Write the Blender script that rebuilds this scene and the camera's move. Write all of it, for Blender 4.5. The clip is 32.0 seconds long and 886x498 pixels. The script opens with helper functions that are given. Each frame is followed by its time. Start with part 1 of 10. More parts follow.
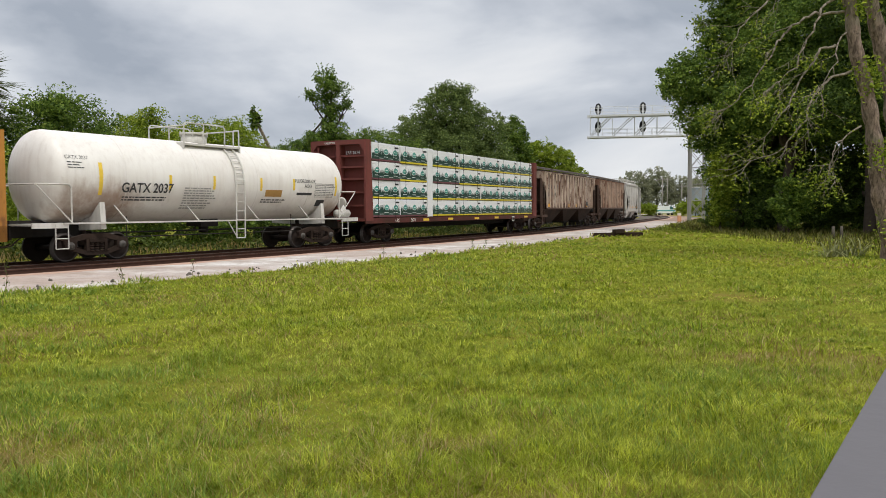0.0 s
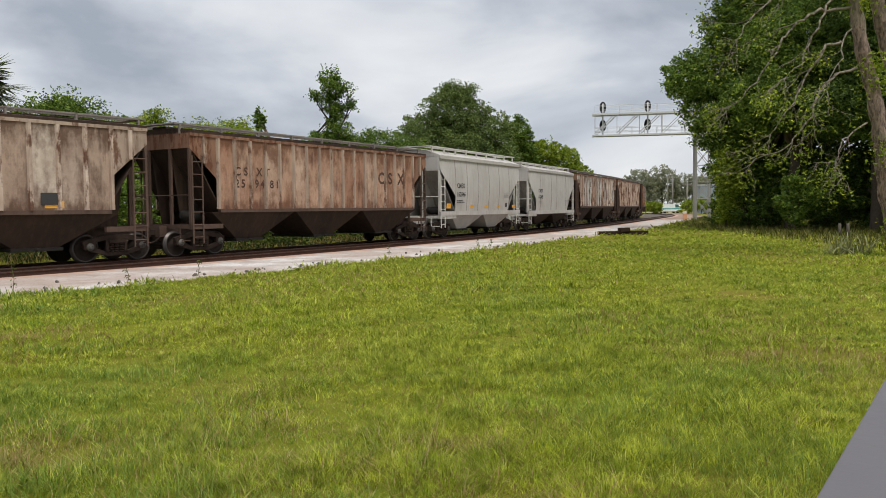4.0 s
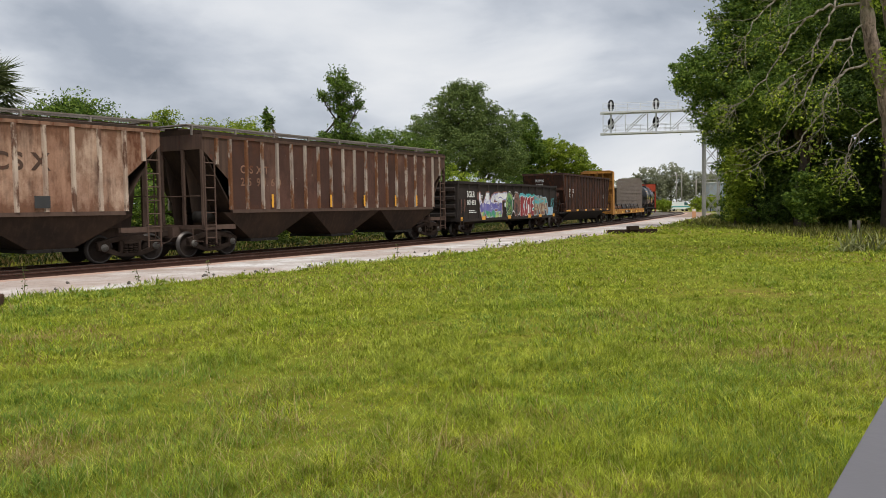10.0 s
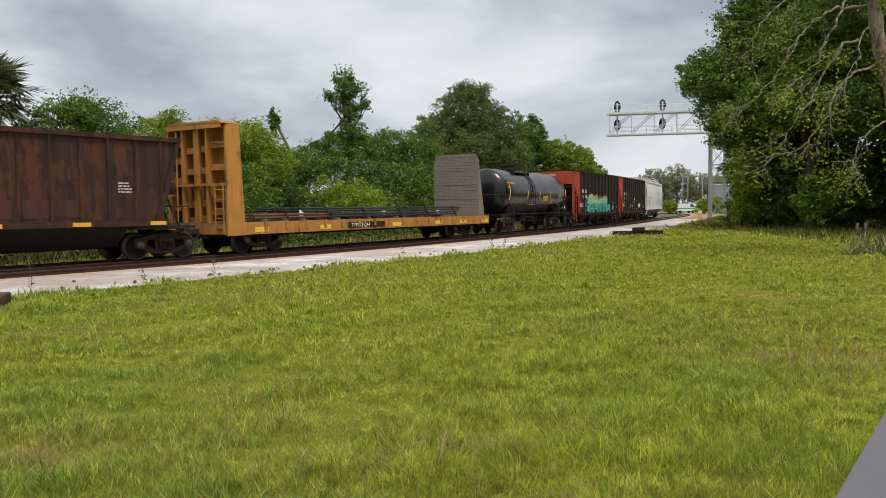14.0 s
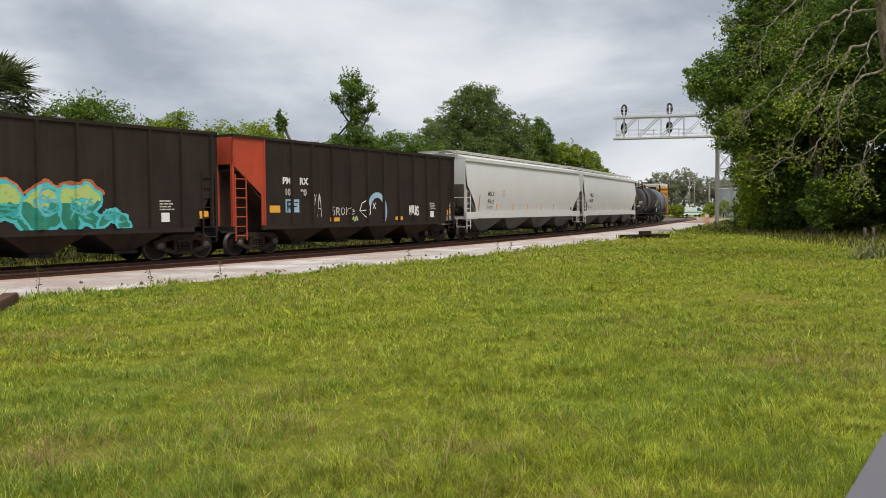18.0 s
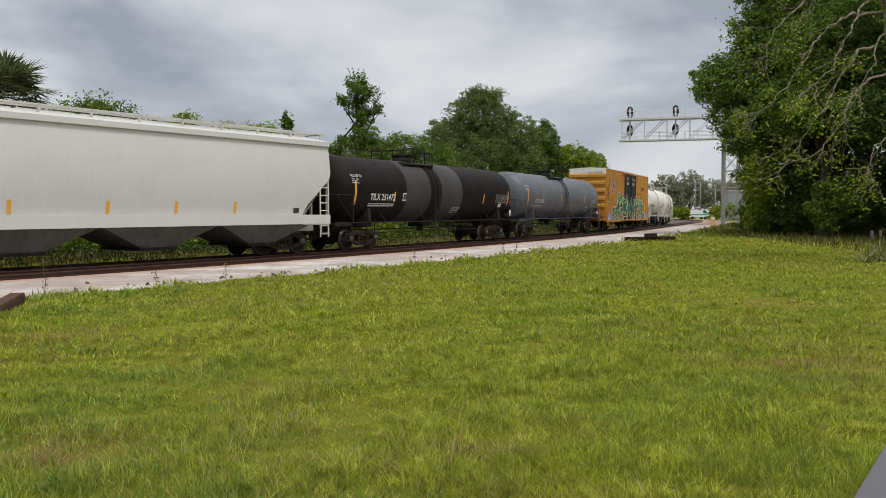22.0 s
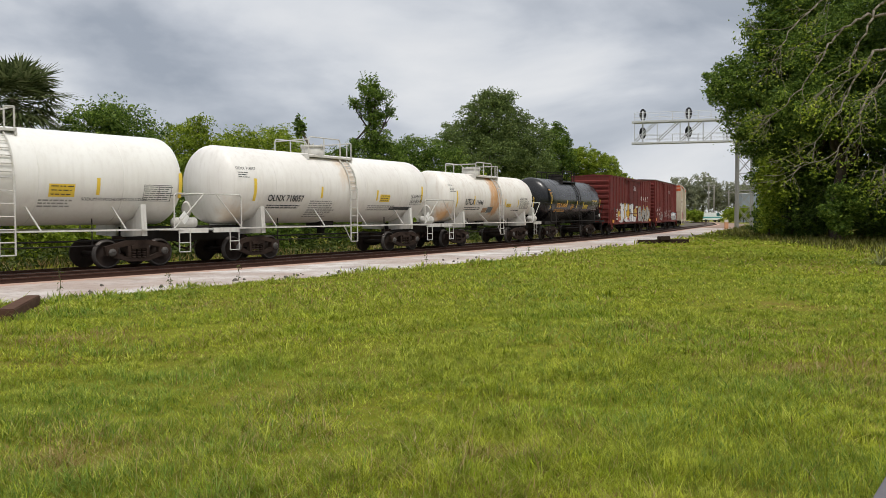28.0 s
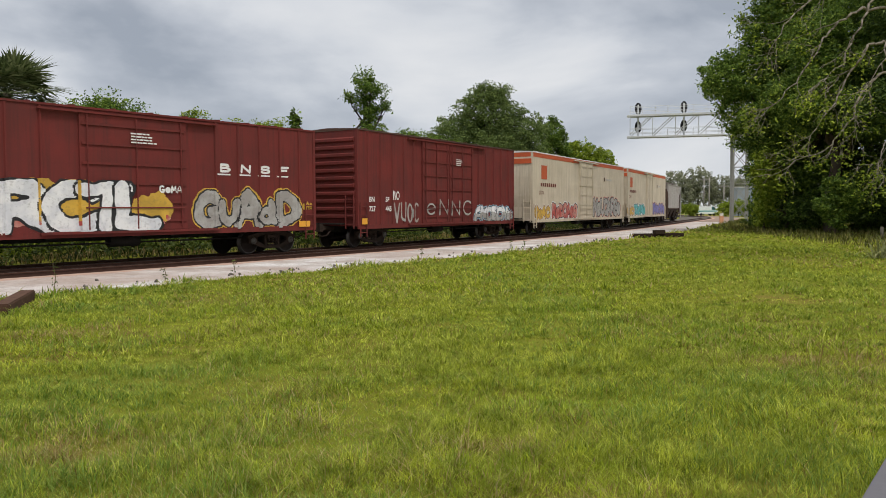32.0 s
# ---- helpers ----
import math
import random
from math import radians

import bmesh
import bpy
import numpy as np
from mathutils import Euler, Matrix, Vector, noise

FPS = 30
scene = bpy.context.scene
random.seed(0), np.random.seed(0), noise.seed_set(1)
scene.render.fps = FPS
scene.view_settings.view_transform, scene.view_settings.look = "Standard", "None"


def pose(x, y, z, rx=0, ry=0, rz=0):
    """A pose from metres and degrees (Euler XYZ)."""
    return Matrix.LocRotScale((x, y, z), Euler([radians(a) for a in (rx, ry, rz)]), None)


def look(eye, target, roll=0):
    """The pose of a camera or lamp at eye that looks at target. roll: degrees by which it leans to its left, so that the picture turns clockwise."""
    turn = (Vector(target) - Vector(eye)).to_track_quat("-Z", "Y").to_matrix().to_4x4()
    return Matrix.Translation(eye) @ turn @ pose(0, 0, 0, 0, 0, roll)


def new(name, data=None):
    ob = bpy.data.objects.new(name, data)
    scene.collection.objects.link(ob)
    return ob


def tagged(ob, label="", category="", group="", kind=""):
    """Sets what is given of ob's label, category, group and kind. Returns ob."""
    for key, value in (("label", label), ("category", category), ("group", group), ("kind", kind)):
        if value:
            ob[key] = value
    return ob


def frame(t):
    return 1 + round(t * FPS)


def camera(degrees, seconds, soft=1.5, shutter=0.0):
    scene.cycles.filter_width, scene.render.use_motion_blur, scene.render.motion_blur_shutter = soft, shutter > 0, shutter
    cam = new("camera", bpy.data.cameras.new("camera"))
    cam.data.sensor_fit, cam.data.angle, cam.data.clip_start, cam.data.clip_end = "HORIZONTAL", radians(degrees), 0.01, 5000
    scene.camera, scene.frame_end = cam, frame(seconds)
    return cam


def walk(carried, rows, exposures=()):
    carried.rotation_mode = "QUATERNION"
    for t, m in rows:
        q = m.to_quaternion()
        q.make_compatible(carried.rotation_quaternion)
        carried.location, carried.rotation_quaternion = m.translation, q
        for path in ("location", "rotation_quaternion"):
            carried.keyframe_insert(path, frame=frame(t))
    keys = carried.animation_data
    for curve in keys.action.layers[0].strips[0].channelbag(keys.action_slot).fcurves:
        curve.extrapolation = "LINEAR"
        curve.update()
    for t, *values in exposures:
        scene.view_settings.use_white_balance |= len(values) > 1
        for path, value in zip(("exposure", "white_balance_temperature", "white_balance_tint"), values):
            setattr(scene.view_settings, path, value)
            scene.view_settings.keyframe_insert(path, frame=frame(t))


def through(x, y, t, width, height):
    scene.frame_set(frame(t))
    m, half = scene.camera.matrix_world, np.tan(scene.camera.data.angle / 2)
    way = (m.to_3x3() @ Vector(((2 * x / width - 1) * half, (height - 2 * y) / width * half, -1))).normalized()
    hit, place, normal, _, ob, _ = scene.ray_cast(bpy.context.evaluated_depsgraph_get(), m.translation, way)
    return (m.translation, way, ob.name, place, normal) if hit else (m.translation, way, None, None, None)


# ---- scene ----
EYE = (0.0, 0.0, 1.606)


def aim(yaw, pitch, roll):
    """The camera's pose: degrees to the right of +y, above the horizon, and of lean."""
    return pose(*EYE, 90 + pitch, 0, -yaw) @ pose(0, 0, 0, 0, 0, roll)


cam = camera(58.50, 32.0, soft=0.75, shutter=0.06)
walk(cam, [
    (0, aim(1.268, -2.936, -0.181)), (0.5, aim(1.231, -2.944, -0.196)), (1, aim(1.159, -2.949, -0.246)),
    (1.5, aim(1.087, -2.931, -0.349)), (2, aim(1.060, -2.941, -0.459)), (2.5, aim(1.046, -2.946, -0.518)),
    (3, aim(0.991, -2.953, -0.533)), (3.5, aim(0.943, -2.962, -0.538)), (5.5, aim(0.727, -2.993, -0.504)),
    (6, aim(0.691, -2.977, -0.523)), (6.5, aim(0.648, -2.978, -0.521)), (7, aim(0.602, -3.002, -0.509)),
    (7.5, aim(0.542, -3.002, -0.565)), (8, aim(0.483, -2.999, -0.708)), (8.5, aim(0.445, -3.001, -0.833)),
    (9, aim(0.385, -3.028, -0.878)), (9.5, aim(0.333, -3.026, -0.890)), (10, aim(0.276, -3.016, -0.872)),
    (10.5, aim(0.233, -2.986, -0.794)), (11, aim(0.205, -2.999, -0.691)), (11.5, aim(0.135, -3.003, -0.642)),
    (12, aim(0.072, -2.989, -0.662)), (12.5, aim(0.025, -2.980, -0.676)), (13, aim(-0.006, -2.968, -0.648)),
    (13.5, aim(-0.078, -2.960, -0.623)), (14, aim(-0.115, -2.970, -0.601)), (14.5, aim(-0.130, -2.941, -0.596)),
    (16.5, aim(-0.423, -2.818, -0.533)), (17, aim(-0.439, -2.809, -0.523)), (17.5, aim(-0.489, -2.787, -0.465)),
    (18, aim(-0.549, -2.766, -0.367)), (18.5, aim(-0.586, -2.742, -0.290)), (19, aim(-0.624, -2.725, -0.238)),
    (19.5, aim(-0.684, -2.713, -0.189)), (20, aim(-0.746, -2.723, -0.156)), (20.5, aim(-0.799, -2.690, -0.178)),
    (21, aim(-0.825, -2.663, -0.225)), (21.5, aim(-0.867, -2.657, -0.233)), (22, aim(-0.932, -2.640, -0.200)),
    (22.5, aim(-0.989, -2.637, -0.179)), (23, aim(-1.033, -2.598, -0.201)), (23.5, aim(-1.085, -2.576, -0.225)),
    (24, aim(-1.159, -2.570, -0.189)), (24.5, aim(-1.217, -2.559, -0.133)), (25, aim(-1.268, -2.541, -0.132)),
    (25.5, aim(-1.370, -2.503, -0.166)), (27.5, aim(-1.777, -2.436, -0.245)), (28, aim(-1.809, -2.436, -0.219)),
    (28.5, aim(-1.746, -2.481, -0.169)), (29, aim(-1.721, -2.584, -0.169)), (29.5, aim(-1.672, -2.657, -0.245)),
    (30, aim(-1.648, -2.691, -0.317)), (30.5, aim(-1.599, -2.718, -0.318)), (31, aim(-1.558, -2.790, -0.285)),
    (31.5, aim(-1.516, -2.839, -0.279)), (32, aim(-1.493, -2.862, -0.295)),
], exposures=[(0, -0.02), (19, 0.0), (20, 0.0), (21, -0.20), (25, -0.15), (28, -0.10), (32, -0.12)])

# ---- light: a bright overcast sky with a veiled sun ----
SUN_UP, SUN_TURN = 63.0, 150.0


def make_sky():
    world = bpy.data.worlds.new("sky")
    scene.world = world
    world.use_nodes = True
    nt = world.node_tree
    nt.nodes.clear()
    out = nt.nodes.new("ShaderNodeOutputWorld")
    bg = nt.nodes.new("ShaderNodeBackground")
    sky = nt.nodes.new("ShaderNodeTexSky")
    sky.sky_type, sky.sun_disc = "NISHITA", False
    sky.sun_elevation, sky.sun_rotation = radians(SUN_UP), radians(SUN_TURN)
    tc = nt.nodes.new("ShaderNodeTexCoord")
    mp = nt.nodes.new("ShaderNodeMapping")
    mp.inputs["Scale"].default_value, mp.inputs["Location"].default_value = (1.0, 1.0, 2.3), (0.62, 0.15, 0.3)
    nt.links.new(tc.outputs["Generated"], mp.inputs["Vector"])
    big = nt.nodes.new("ShaderNodeTexNoise")
    big.inputs["Scale"].default_value, big.inputs["Detail"].default_value = 2.6, 8.0
    big.inputs["Roughness"].default_value, big.inputs["Distortion"].default_value = 0.50, 0.25
    nt.links.new(mp.outputs["Vector"], big.inputs["Vector"])
    ramp = nt.nodes.new("ShaderNodeValToRGB")
    e = ramp.color_ramp.elements
    e[0].position, e[0].color = 0.36, (0.40, 0.445, 0.52, 1)
    e[1].position, e[1].color = 0.66, (0.92, 0.93, 0.95, 1)
    m = ramp.color_ramp.elements.new(0.46)
    m.color = (0.58, 0.62, 0.69, 1)
    m = ramp.color_ramp.elements.new(0.54)
    m.color = (0.76, 0.79, 0.84, 1)
    nt.links.new(big.outputs["Fac"], ramp.inputs["Fac"])
    # the cloud layer is thinner and brighter overhead
    sep = nt.nodes.new("ShaderNodeSeparateXYZ")
    nt.links.new(tc.outputs["Generated"], sep.inputs["Vector"])
    up = nt.nodes.new("ShaderNodeMapRange")
    up.inputs["From Min"].default_value, up.inputs["From Max"].default_value = 0.22, 0.60
    up.inputs["To Min"].default_value, up.inputs["To Max"].default_value = 0.0, 1.0
    nt.links.new(sep.outputs["Z"], up.inputs["Value"])
    lift = nt.nodes.new("ShaderNodeMix")
    lift.data_type = "RGBA"
    lift.inputs["B"].default_value = (1.12, 1.13, 1.15, 1)
    nt.links.new(up.outputs["Result"], lift.inputs["Factor"])
    nt.links.new(ramp.outputs["Color"], lift.inputs["A"])
    # a little of the clear sky shows through the cloud layer
    soft = nt.nodes.new("ShaderNodeMix")
    soft.data_type = "RGBA"
    soft.inputs["Factor"].default_value = 0.94
    dim = nt.nodes.new("ShaderNodeMix")
    dim.data_type, dim.blend_type = "RGBA", "MULTIPLY"
    dim.inputs["Factor"].default_value = 1.0
    dim.inputs["B"].default_value = (0.09, 0.09, 0.09, 1)
    nt.links.new(sky.outputs["Color"], dim.inputs["A"])
    nt.links.new(dim.outputs["Result"], soft.inputs["A"])
    nt.links.new(lift.outputs["Result"], soft.inputs["B"])
    nt.links.new(soft.outputs["Result"], bg.inputs["Color"])
    bg.inputs["Strength"].default_value = 0.95
    nt.links.new(bg.outputs["Background"], out.inputs["Surface"])
    sun = new("sun", bpy.data.lights.new("sun", "SUN"))
    sun.data.energy, sun.data.angle, sun.data.color = 2.35, radians(14), (1.0, 0.96, 0.89)
    a = radians(SUN_TURN)
    sun.matrix_world = look((0, 0, 60), (-60 * math.sin(a) / math.tan(radians(SUN_UP)), -60 * math.cos(a) / math.tan(radians(SUN_UP)), 0))
    tagged(sun, kind="structure")


make_sky()
scene.view_settings.exposure = 0.0

# ---- materials ----
def shader(name, rough=0.7, metal=0.0):
    mat = bpy.data.materials.new(name)
    mat.use_nodes = True
    nt = mat.node_tree
    b = nt.nodes["Principled BSDF"]
    b.inputs["Roughness"].default_value, b.inputs["Metallic"].default_value = rough, metal
    return mat, nt, b


def noise_tex(nt, scale, detail=5.0, rough=0.55, stretch=(1, 1, 1), distort=0.0):
    tc = nt.nodes.new("ShaderNodeTexCoord")
    mp = nt.nodes.new("ShaderNodeMapping")
    mp.inputs["Scale"].default_value = stretch
    info = nt.nodes.new("ShaderNodeObjectInfo")
    shift = nt.nodes.new("ShaderNodeVectorMath")
    shift.operation = "MULTIPLY_ADD"
    shift.inputs[1].default_value = (37.0, 91.0, 17.0)
    nt.links.new(info.outputs["Random"], shift.inputs[0])
    nt.links.new(tc.outputs["Object"], shift.inputs[2])
    nt.links.new(shift.outputs["Vector"], mp.inputs["Vector"])
    n = nt.nodes.new("ShaderNodeTexNoise")
    n.inputs["Scale"].default_value, n.inputs["Detail"].default_value = scale, detail
    n.inputs["Roughness"].default_value, n.inputs["Distortion"].default_value = rough, distort
    nt.links.new(mp.outputs["Vector"], n.inputs["Vector"])
    return n.outputs["Fac"]


def ramp_of(nt, fac, stops):
    r = nt.nodes.new("ShaderNodeValToRGB")
    e = r.color_ramp.elements
    while len(e) < len(stops):
        e.new(0.5)
    for el, (pos, col) in zip(e, stops):
        el.position, el.color = pos, (*col, 1)
    nt.links.new(fac, r.inputs["Fac"])
    return r.outputs["Color"]


def mixed(nt, fac, a, b, how="MIX"):
    m = nt.nodes.new("ShaderNodeMix")
    m.data_type, m.blend_type = "RGBA", how
    for key, v in (("Factor", fac), ("A", a), ("B", b)):
        if isinstance(v, (int, float)):
            m.inputs[key].default_value = v
        elif isinstance(v, tuple):
            m.inputs[key].default_value = (*v, 1)
        else:
            nt.links.new(v, m.inputs[key])
    return m.outputs["Result"]


def bump(nt, b, height, strength=0.3, dist=0.02):
    n = nt.nodes.new("ShaderNodeBump")
    n.inputs["Strength"].default_value, n.inputs["Distance"].default_value = strength, dist
    nt.links.new(height, n.inputs["Height"])
    nt.links.new(n.outputs["Normal"], b.inputs["Normal"])


def grey(v):
    return (v, v, v)


def paint(name, col, grime=(0.09, 0.07, 0.055), dirt=0.35, streak=0.25, rough=0.55, rust=0.0, rust_col=(0.20, 0.085, 0.04)):
    """Weathered rolling-stock paint: cloudy dirt, vertical run-off streaks, patches of rust."""
    mat, nt, b = shader(name, rough)
    if rough >= 0.6:
        b.inputs["Specular IOR Level"].default_value = 0.2
    c = mixed(nt, ramp_of(nt, noise_tex(nt, 0.9, 6), ((0.35, grey(0)), (0.75, grey(dirt)))), col, grime)
    st = ramp_of(nt, noise_tex(nt, 1.0, 6, 0.6, (7.0, 7.0, 0.35)), ((0.48, grey(0)), (0.72, grey(streak))))
    c = mixed(nt, st, c, grime)
    if rust:
        lo = 0.66 - 0.3 * rust
        rf = ramp_of(nt, noise_tex(nt, 1.3, 9, 0.68, (1.8, 1.8, 0.6)), ((lo, grey(0)), (lo + 0.07, grey(min(1.0, 0.45 + rust)))))
        c = mixed(nt, rf, c, mixed(nt, noise_tex(nt, 14, 4), rust_col, tuple(0.5 * v for v in rust_col)))
    fine = noise_tex(nt, 38, 4)
    c = mixed(nt, 0.16, c, mixed(nt, fine, (0.02, 0.018, 0.015), (0.9, 0.87, 0.82)), "OVERLAY")
    nt.links.new(c, b.inputs["Base Color"])
    bump(nt, b, noise_tex(nt, 3.0, 6), 0.12, 0.02)
    return mat


def along_z(nt, z0, z1):
    """0 to 1 as the height on the car goes from z0 to z1."""
    tc = nt.nodes.new("ShaderNodeTexCoord")
    sep = nt.nodes.new("ShaderNodeSeparateXYZ")
    nt.links.new(tc.outputs["Object"], sep.inputs["Vector"])
    m = nt.nodes.new("ShaderNodeMapRange")
    m.inputs["From Min"].default_value, m.inputs["From Max"].default_value = z0, z1
    nt.links.new(sep.outputs["Z"], m.inputs["Value"])
    return m.outputs["Result"]


def added(nt, *terms):
    """The sum of (factor, socket) terms."""
    total = None
    for f, sock in terms:
        m = nt.nodes.new("ShaderNodeMath")
        m.operation = "MULTIPLY_ADD"
        m.inputs[1].default_value = f
        nt.links.new(sock, m.inputs[0])
        if total is None:
            m.inputs[2].default_value = 0.0
        else:
            nt.links.new(total, m.inputs[2])
        total = m.outputs[0]
    return total


def panel_paint(name, tones, grime, top=(0.05, 0.03, 0.025), streak=0.75, rust_col=(0.20, 0.085, 0.04), rust=0.4):
    """Old hopper paint that has faded differently on every panel: rust that creeps in from the top and bottom seams, patches and thin runs."""
    mat, nt, b = shader(name, 0.85)
    b.inputs["Specular IOR Level"].default_value = 0.2
    info = nt.nodes.new("ShaderNodeObjectInfo")
    c = ramp_of(nt, info.outputs["Random"], [(k / len(tones), t) for k, t in enumerate(tones)])
    c.node.color_ramp.interpolation = "CONSTANT"
    c = mixed(nt, ramp_of(nt, noise_tex(nt, 0.8, 9, 0.66, (1.0, 1.0, 0.7)), ((0.40, grey(0)), (0.60, grey(0.7)))), c, grime)
    creep = added(nt, (0.75, noise_tex(nt, 1.4, 9, 0.68, (1.6, 1.6, 0.8))), (0.25, noise_tex(nt, 1.2, 6, 0.6, (5.0, 5.0, 0.5))), (0.17, along_z(nt, 3.35, 4.15)), (0.13, along_z(nt, 2.0, 1.62)))
    lo = 0.66 - 0.2 * rust
    c = mixed(nt, ramp_of(nt, creep, ((lo - 0.06, grey(0)), (lo + 0.10, grey(0.8)))), c, mixed(nt, noise_tex(nt, 9, 5, 0.7), rust_col, tuple(0.4 * v for v in rust_col)))
    runs = added(nt, (0.4, noise_tex(nt, 1.0, 7, 0.62, (7.0, 7.0, 0.3))), (0.6, noise_tex(nt, 0.9, 7, 0.65, (1.5, 1.5, 0.7))))
    c = mixed(nt, ramp_of(nt, runs, ((0.52, grey(0)), (0.62, grey(0.8 * streak)))), c, top)
    c = mixed(nt, ramp_of(nt, noise_tex(nt, 2.6, 8, 0.72, (1.6, 1.6, 0.8)), ((0.66, grey(0)), (0.72, grey(0.45)))), c, (0.62, 0.57, 0.50))
    c = mixed(nt, 0.22, c, mixed(nt, noise_tex(nt, 30, 5), (0.02, 0.018, 0.015), (0.9, 0.87, 0.82)), "OVERLAY")
    nt.links.new(c, b.inputs["Base Color"])
    bump(nt, b, noise_tex(nt, 1.4, 5), 0.3, 0.04)
    return mat


def stained(mat, spots, col=(0.16, 0.085, 0.045), reach=0.9, strength=0.85):
    """Adds brown stains round the given places of a thing to its paint."""
    nt = mat.node_tree
    b = nt.nodes["Principled BSDF"]
    c = b.inputs["Base Color"].links[0].from_socket
    tc = nt.nodes.new("ShaderNodeTexCoord")
    rough = noise_tex(nt, 3.0, 6, 0.65, (1, 1, 0.5))
    for spot in spots:
        d = nt.nodes.new("ShaderNodeVectorMath")
        d.operation = "DISTANCE"
        d.inputs[1].default_value = spot
        nt.links.new(tc.outputs["Object"], d.inputs[0])
        m = nt.nodes.new("ShaderNodeMath")
        m.operation = "MULTIPLY_ADD"
        m.inputs[1].default_value = 1.6
        nt.links.new(rough, m.inputs[0])
        nt.links.new(d.outputs["Value"], m.inputs[2])
        c = mixed(nt, soft_edge(nt, m.outputs[0], 0.8 + 0.3 * reach, 0.8 + 1.3 * reach, strength), c, col)
    nt.links.new(c, b.inputs["Base Color"])
    return mat


def soft_edge(nt, value, a, b, top):
    """From top down to nothing as a value rises from a to b."""
    m = nt.nodes.new("ShaderNodeMapRange")
    m.inputs["From Min"].default_value, m.inputs["From Max"].default_value = a, b
    m.inputs["To Min"].default_value, m.inputs["To Max"].default_value = top, 0.0
    nt.links.new(value, m.inputs["Value"])
    return m.outputs["Result"]


def plain(name, col, rough=0.6, metal=0.0, vary=0.25, scale=9.0):
    mat, nt, b = shader(name, rough, metal)
    if rough >= 0.7:
        b.inputs["Specular IOR Level"].default_value = 0.2
    n = noise_tex(nt, scale, 6, 0.6)
    c = mixed(nt, n, tuple(v * (1 - vary) for v in col), tuple(min(1, v * (1 + vary)) for v in col))
    nt.links.new(c, b.inputs["Base Color"])
    bump(nt, b, noise_tex(nt, scale * 4, 4), 0.15, 0.01)
    return mat


STEEL_DARK = plain("grimy_steel", (0.022, 0.019, 0.017), 0.75, 0.0, 0.5, 6)
TRUCK = plain("dusty_cast_steel", (0.038, 0.025, 0.019), 0.9, 0.0, 0.75, 4)
WHEEL = plain("wheel_steel", (0.030, 0.021, 0.017), 0.7, 0.0, 0.4, 6)
TREAD = plain("polished_tread", (0.085, 0.075, 0.07), 0.45, 0.7, 0.2, 20)
RAIL = plain("rusty_rail", (0.075, 0.038, 0.027), 0.75, 0.0, 0.4, 7)
WHITE_MARK = plain("white_lettering", (0.72, 0.72, 0.70), 0.6, 0, 0.1, 12)
BLACK_MARK = plain("black_lettering", (0.03, 0.03, 0.032), 0.6, 0, 0.2, 12)
ORANGE_MARK = plain("orange_reflector", (0.75, 0.36, 0.04), 0.5, 0, 0.15, 12)
YELLOW_MARK = plain("yellow_reflector", (0.72, 0.50, 0.05), 0.5, 0, 0.15, 12)

# ---- mesh tools ----
def mesh_of(name, bm, *mats):
    me = bpy.data.meshes.new(name)
    bm.normal_update()
    bm.to_mesh(me)
    bm.free()
    for m in mats:
        me.materials.append(m)
    return me


def part(name, bm, material, parent, label=""):
    me = bm if isinstance(bm, bpy.types.Mesh) else mesh_of(name, bm, material)
    ob = new(name, me)
    ob.parent = parent
    return tagged(ob, label)


def empty(name, m, **tags):
    ob = new(name)
    ob.empty_display_size = 0.3
    ob.matrix_basis = m
    return tagged(ob, **tags)


def box(bm, x0, x1, y0, y1, z0, z1, mi=0):
    v = [bm.verts.new((x, y, z)) for z in (z0, z1) for x, y in ((x0, y0), (x1, y0), (x1, y1), (x0, y1))]
    for idx in ((3, 2, 1, 0), (4, 5, 6, 7), (0, 1, 5, 4), (1, 2, 6, 5), (2, 3, 7, 6), (3, 0, 4, 7)):
        f = bm.faces.new([v[i] for i in idx])
        f.material_index = mi
    return bm


def boxes(*dims):
    bm = bmesh.new()
    for d in dims:
        box(bm, *d)
    return bm


def prism_x(bm, prof, x0, x1, mi=0, caps=True):
    """Extrudes a closed (y, z) outline, given clockwise seen from +x, from x0 to x1."""
    a = [bm.verts.new((x0, y, z)) for y, z in prof]
    b = [bm.verts.new((x1, y, z)) for y, z in prof]
    n = len(prof)
    fs = [bm.faces.new((a[i], a[(i + 1) % n], b[(i + 1) % n], b[i])) for i in range(n)]
    if caps:
        fs += [bm.faces.new(a[::-1]), bm.faces.new(b)]
    for f in fs:
        f.material_index = mi
    bmesh.ops.recalc_face_normals(bm, faces=fs)
    return bm


def prism_y(bm, prof, y0, y1, mi=0):
    """Extrudes a closed (x, z) outline from y0 to y1."""
    a = [bm.verts.new((x, y0, z)) for x, z in prof]
    b = [bm.verts.new((x, y1, z)) for x, z in prof]
    n = len(prof)
    fs = [bm.faces.new((a[i], a[(i + 1) % n], b[(i + 1) % n], b[i])) for i in range(n)]
    fs += [bm.faces.new(a[::-1]), bm.faces.new(b)]
    for f in fs:
        f.material_index = mi
    bmesh.ops.recalc_face_normals(bm, faces=fs)
    return bm


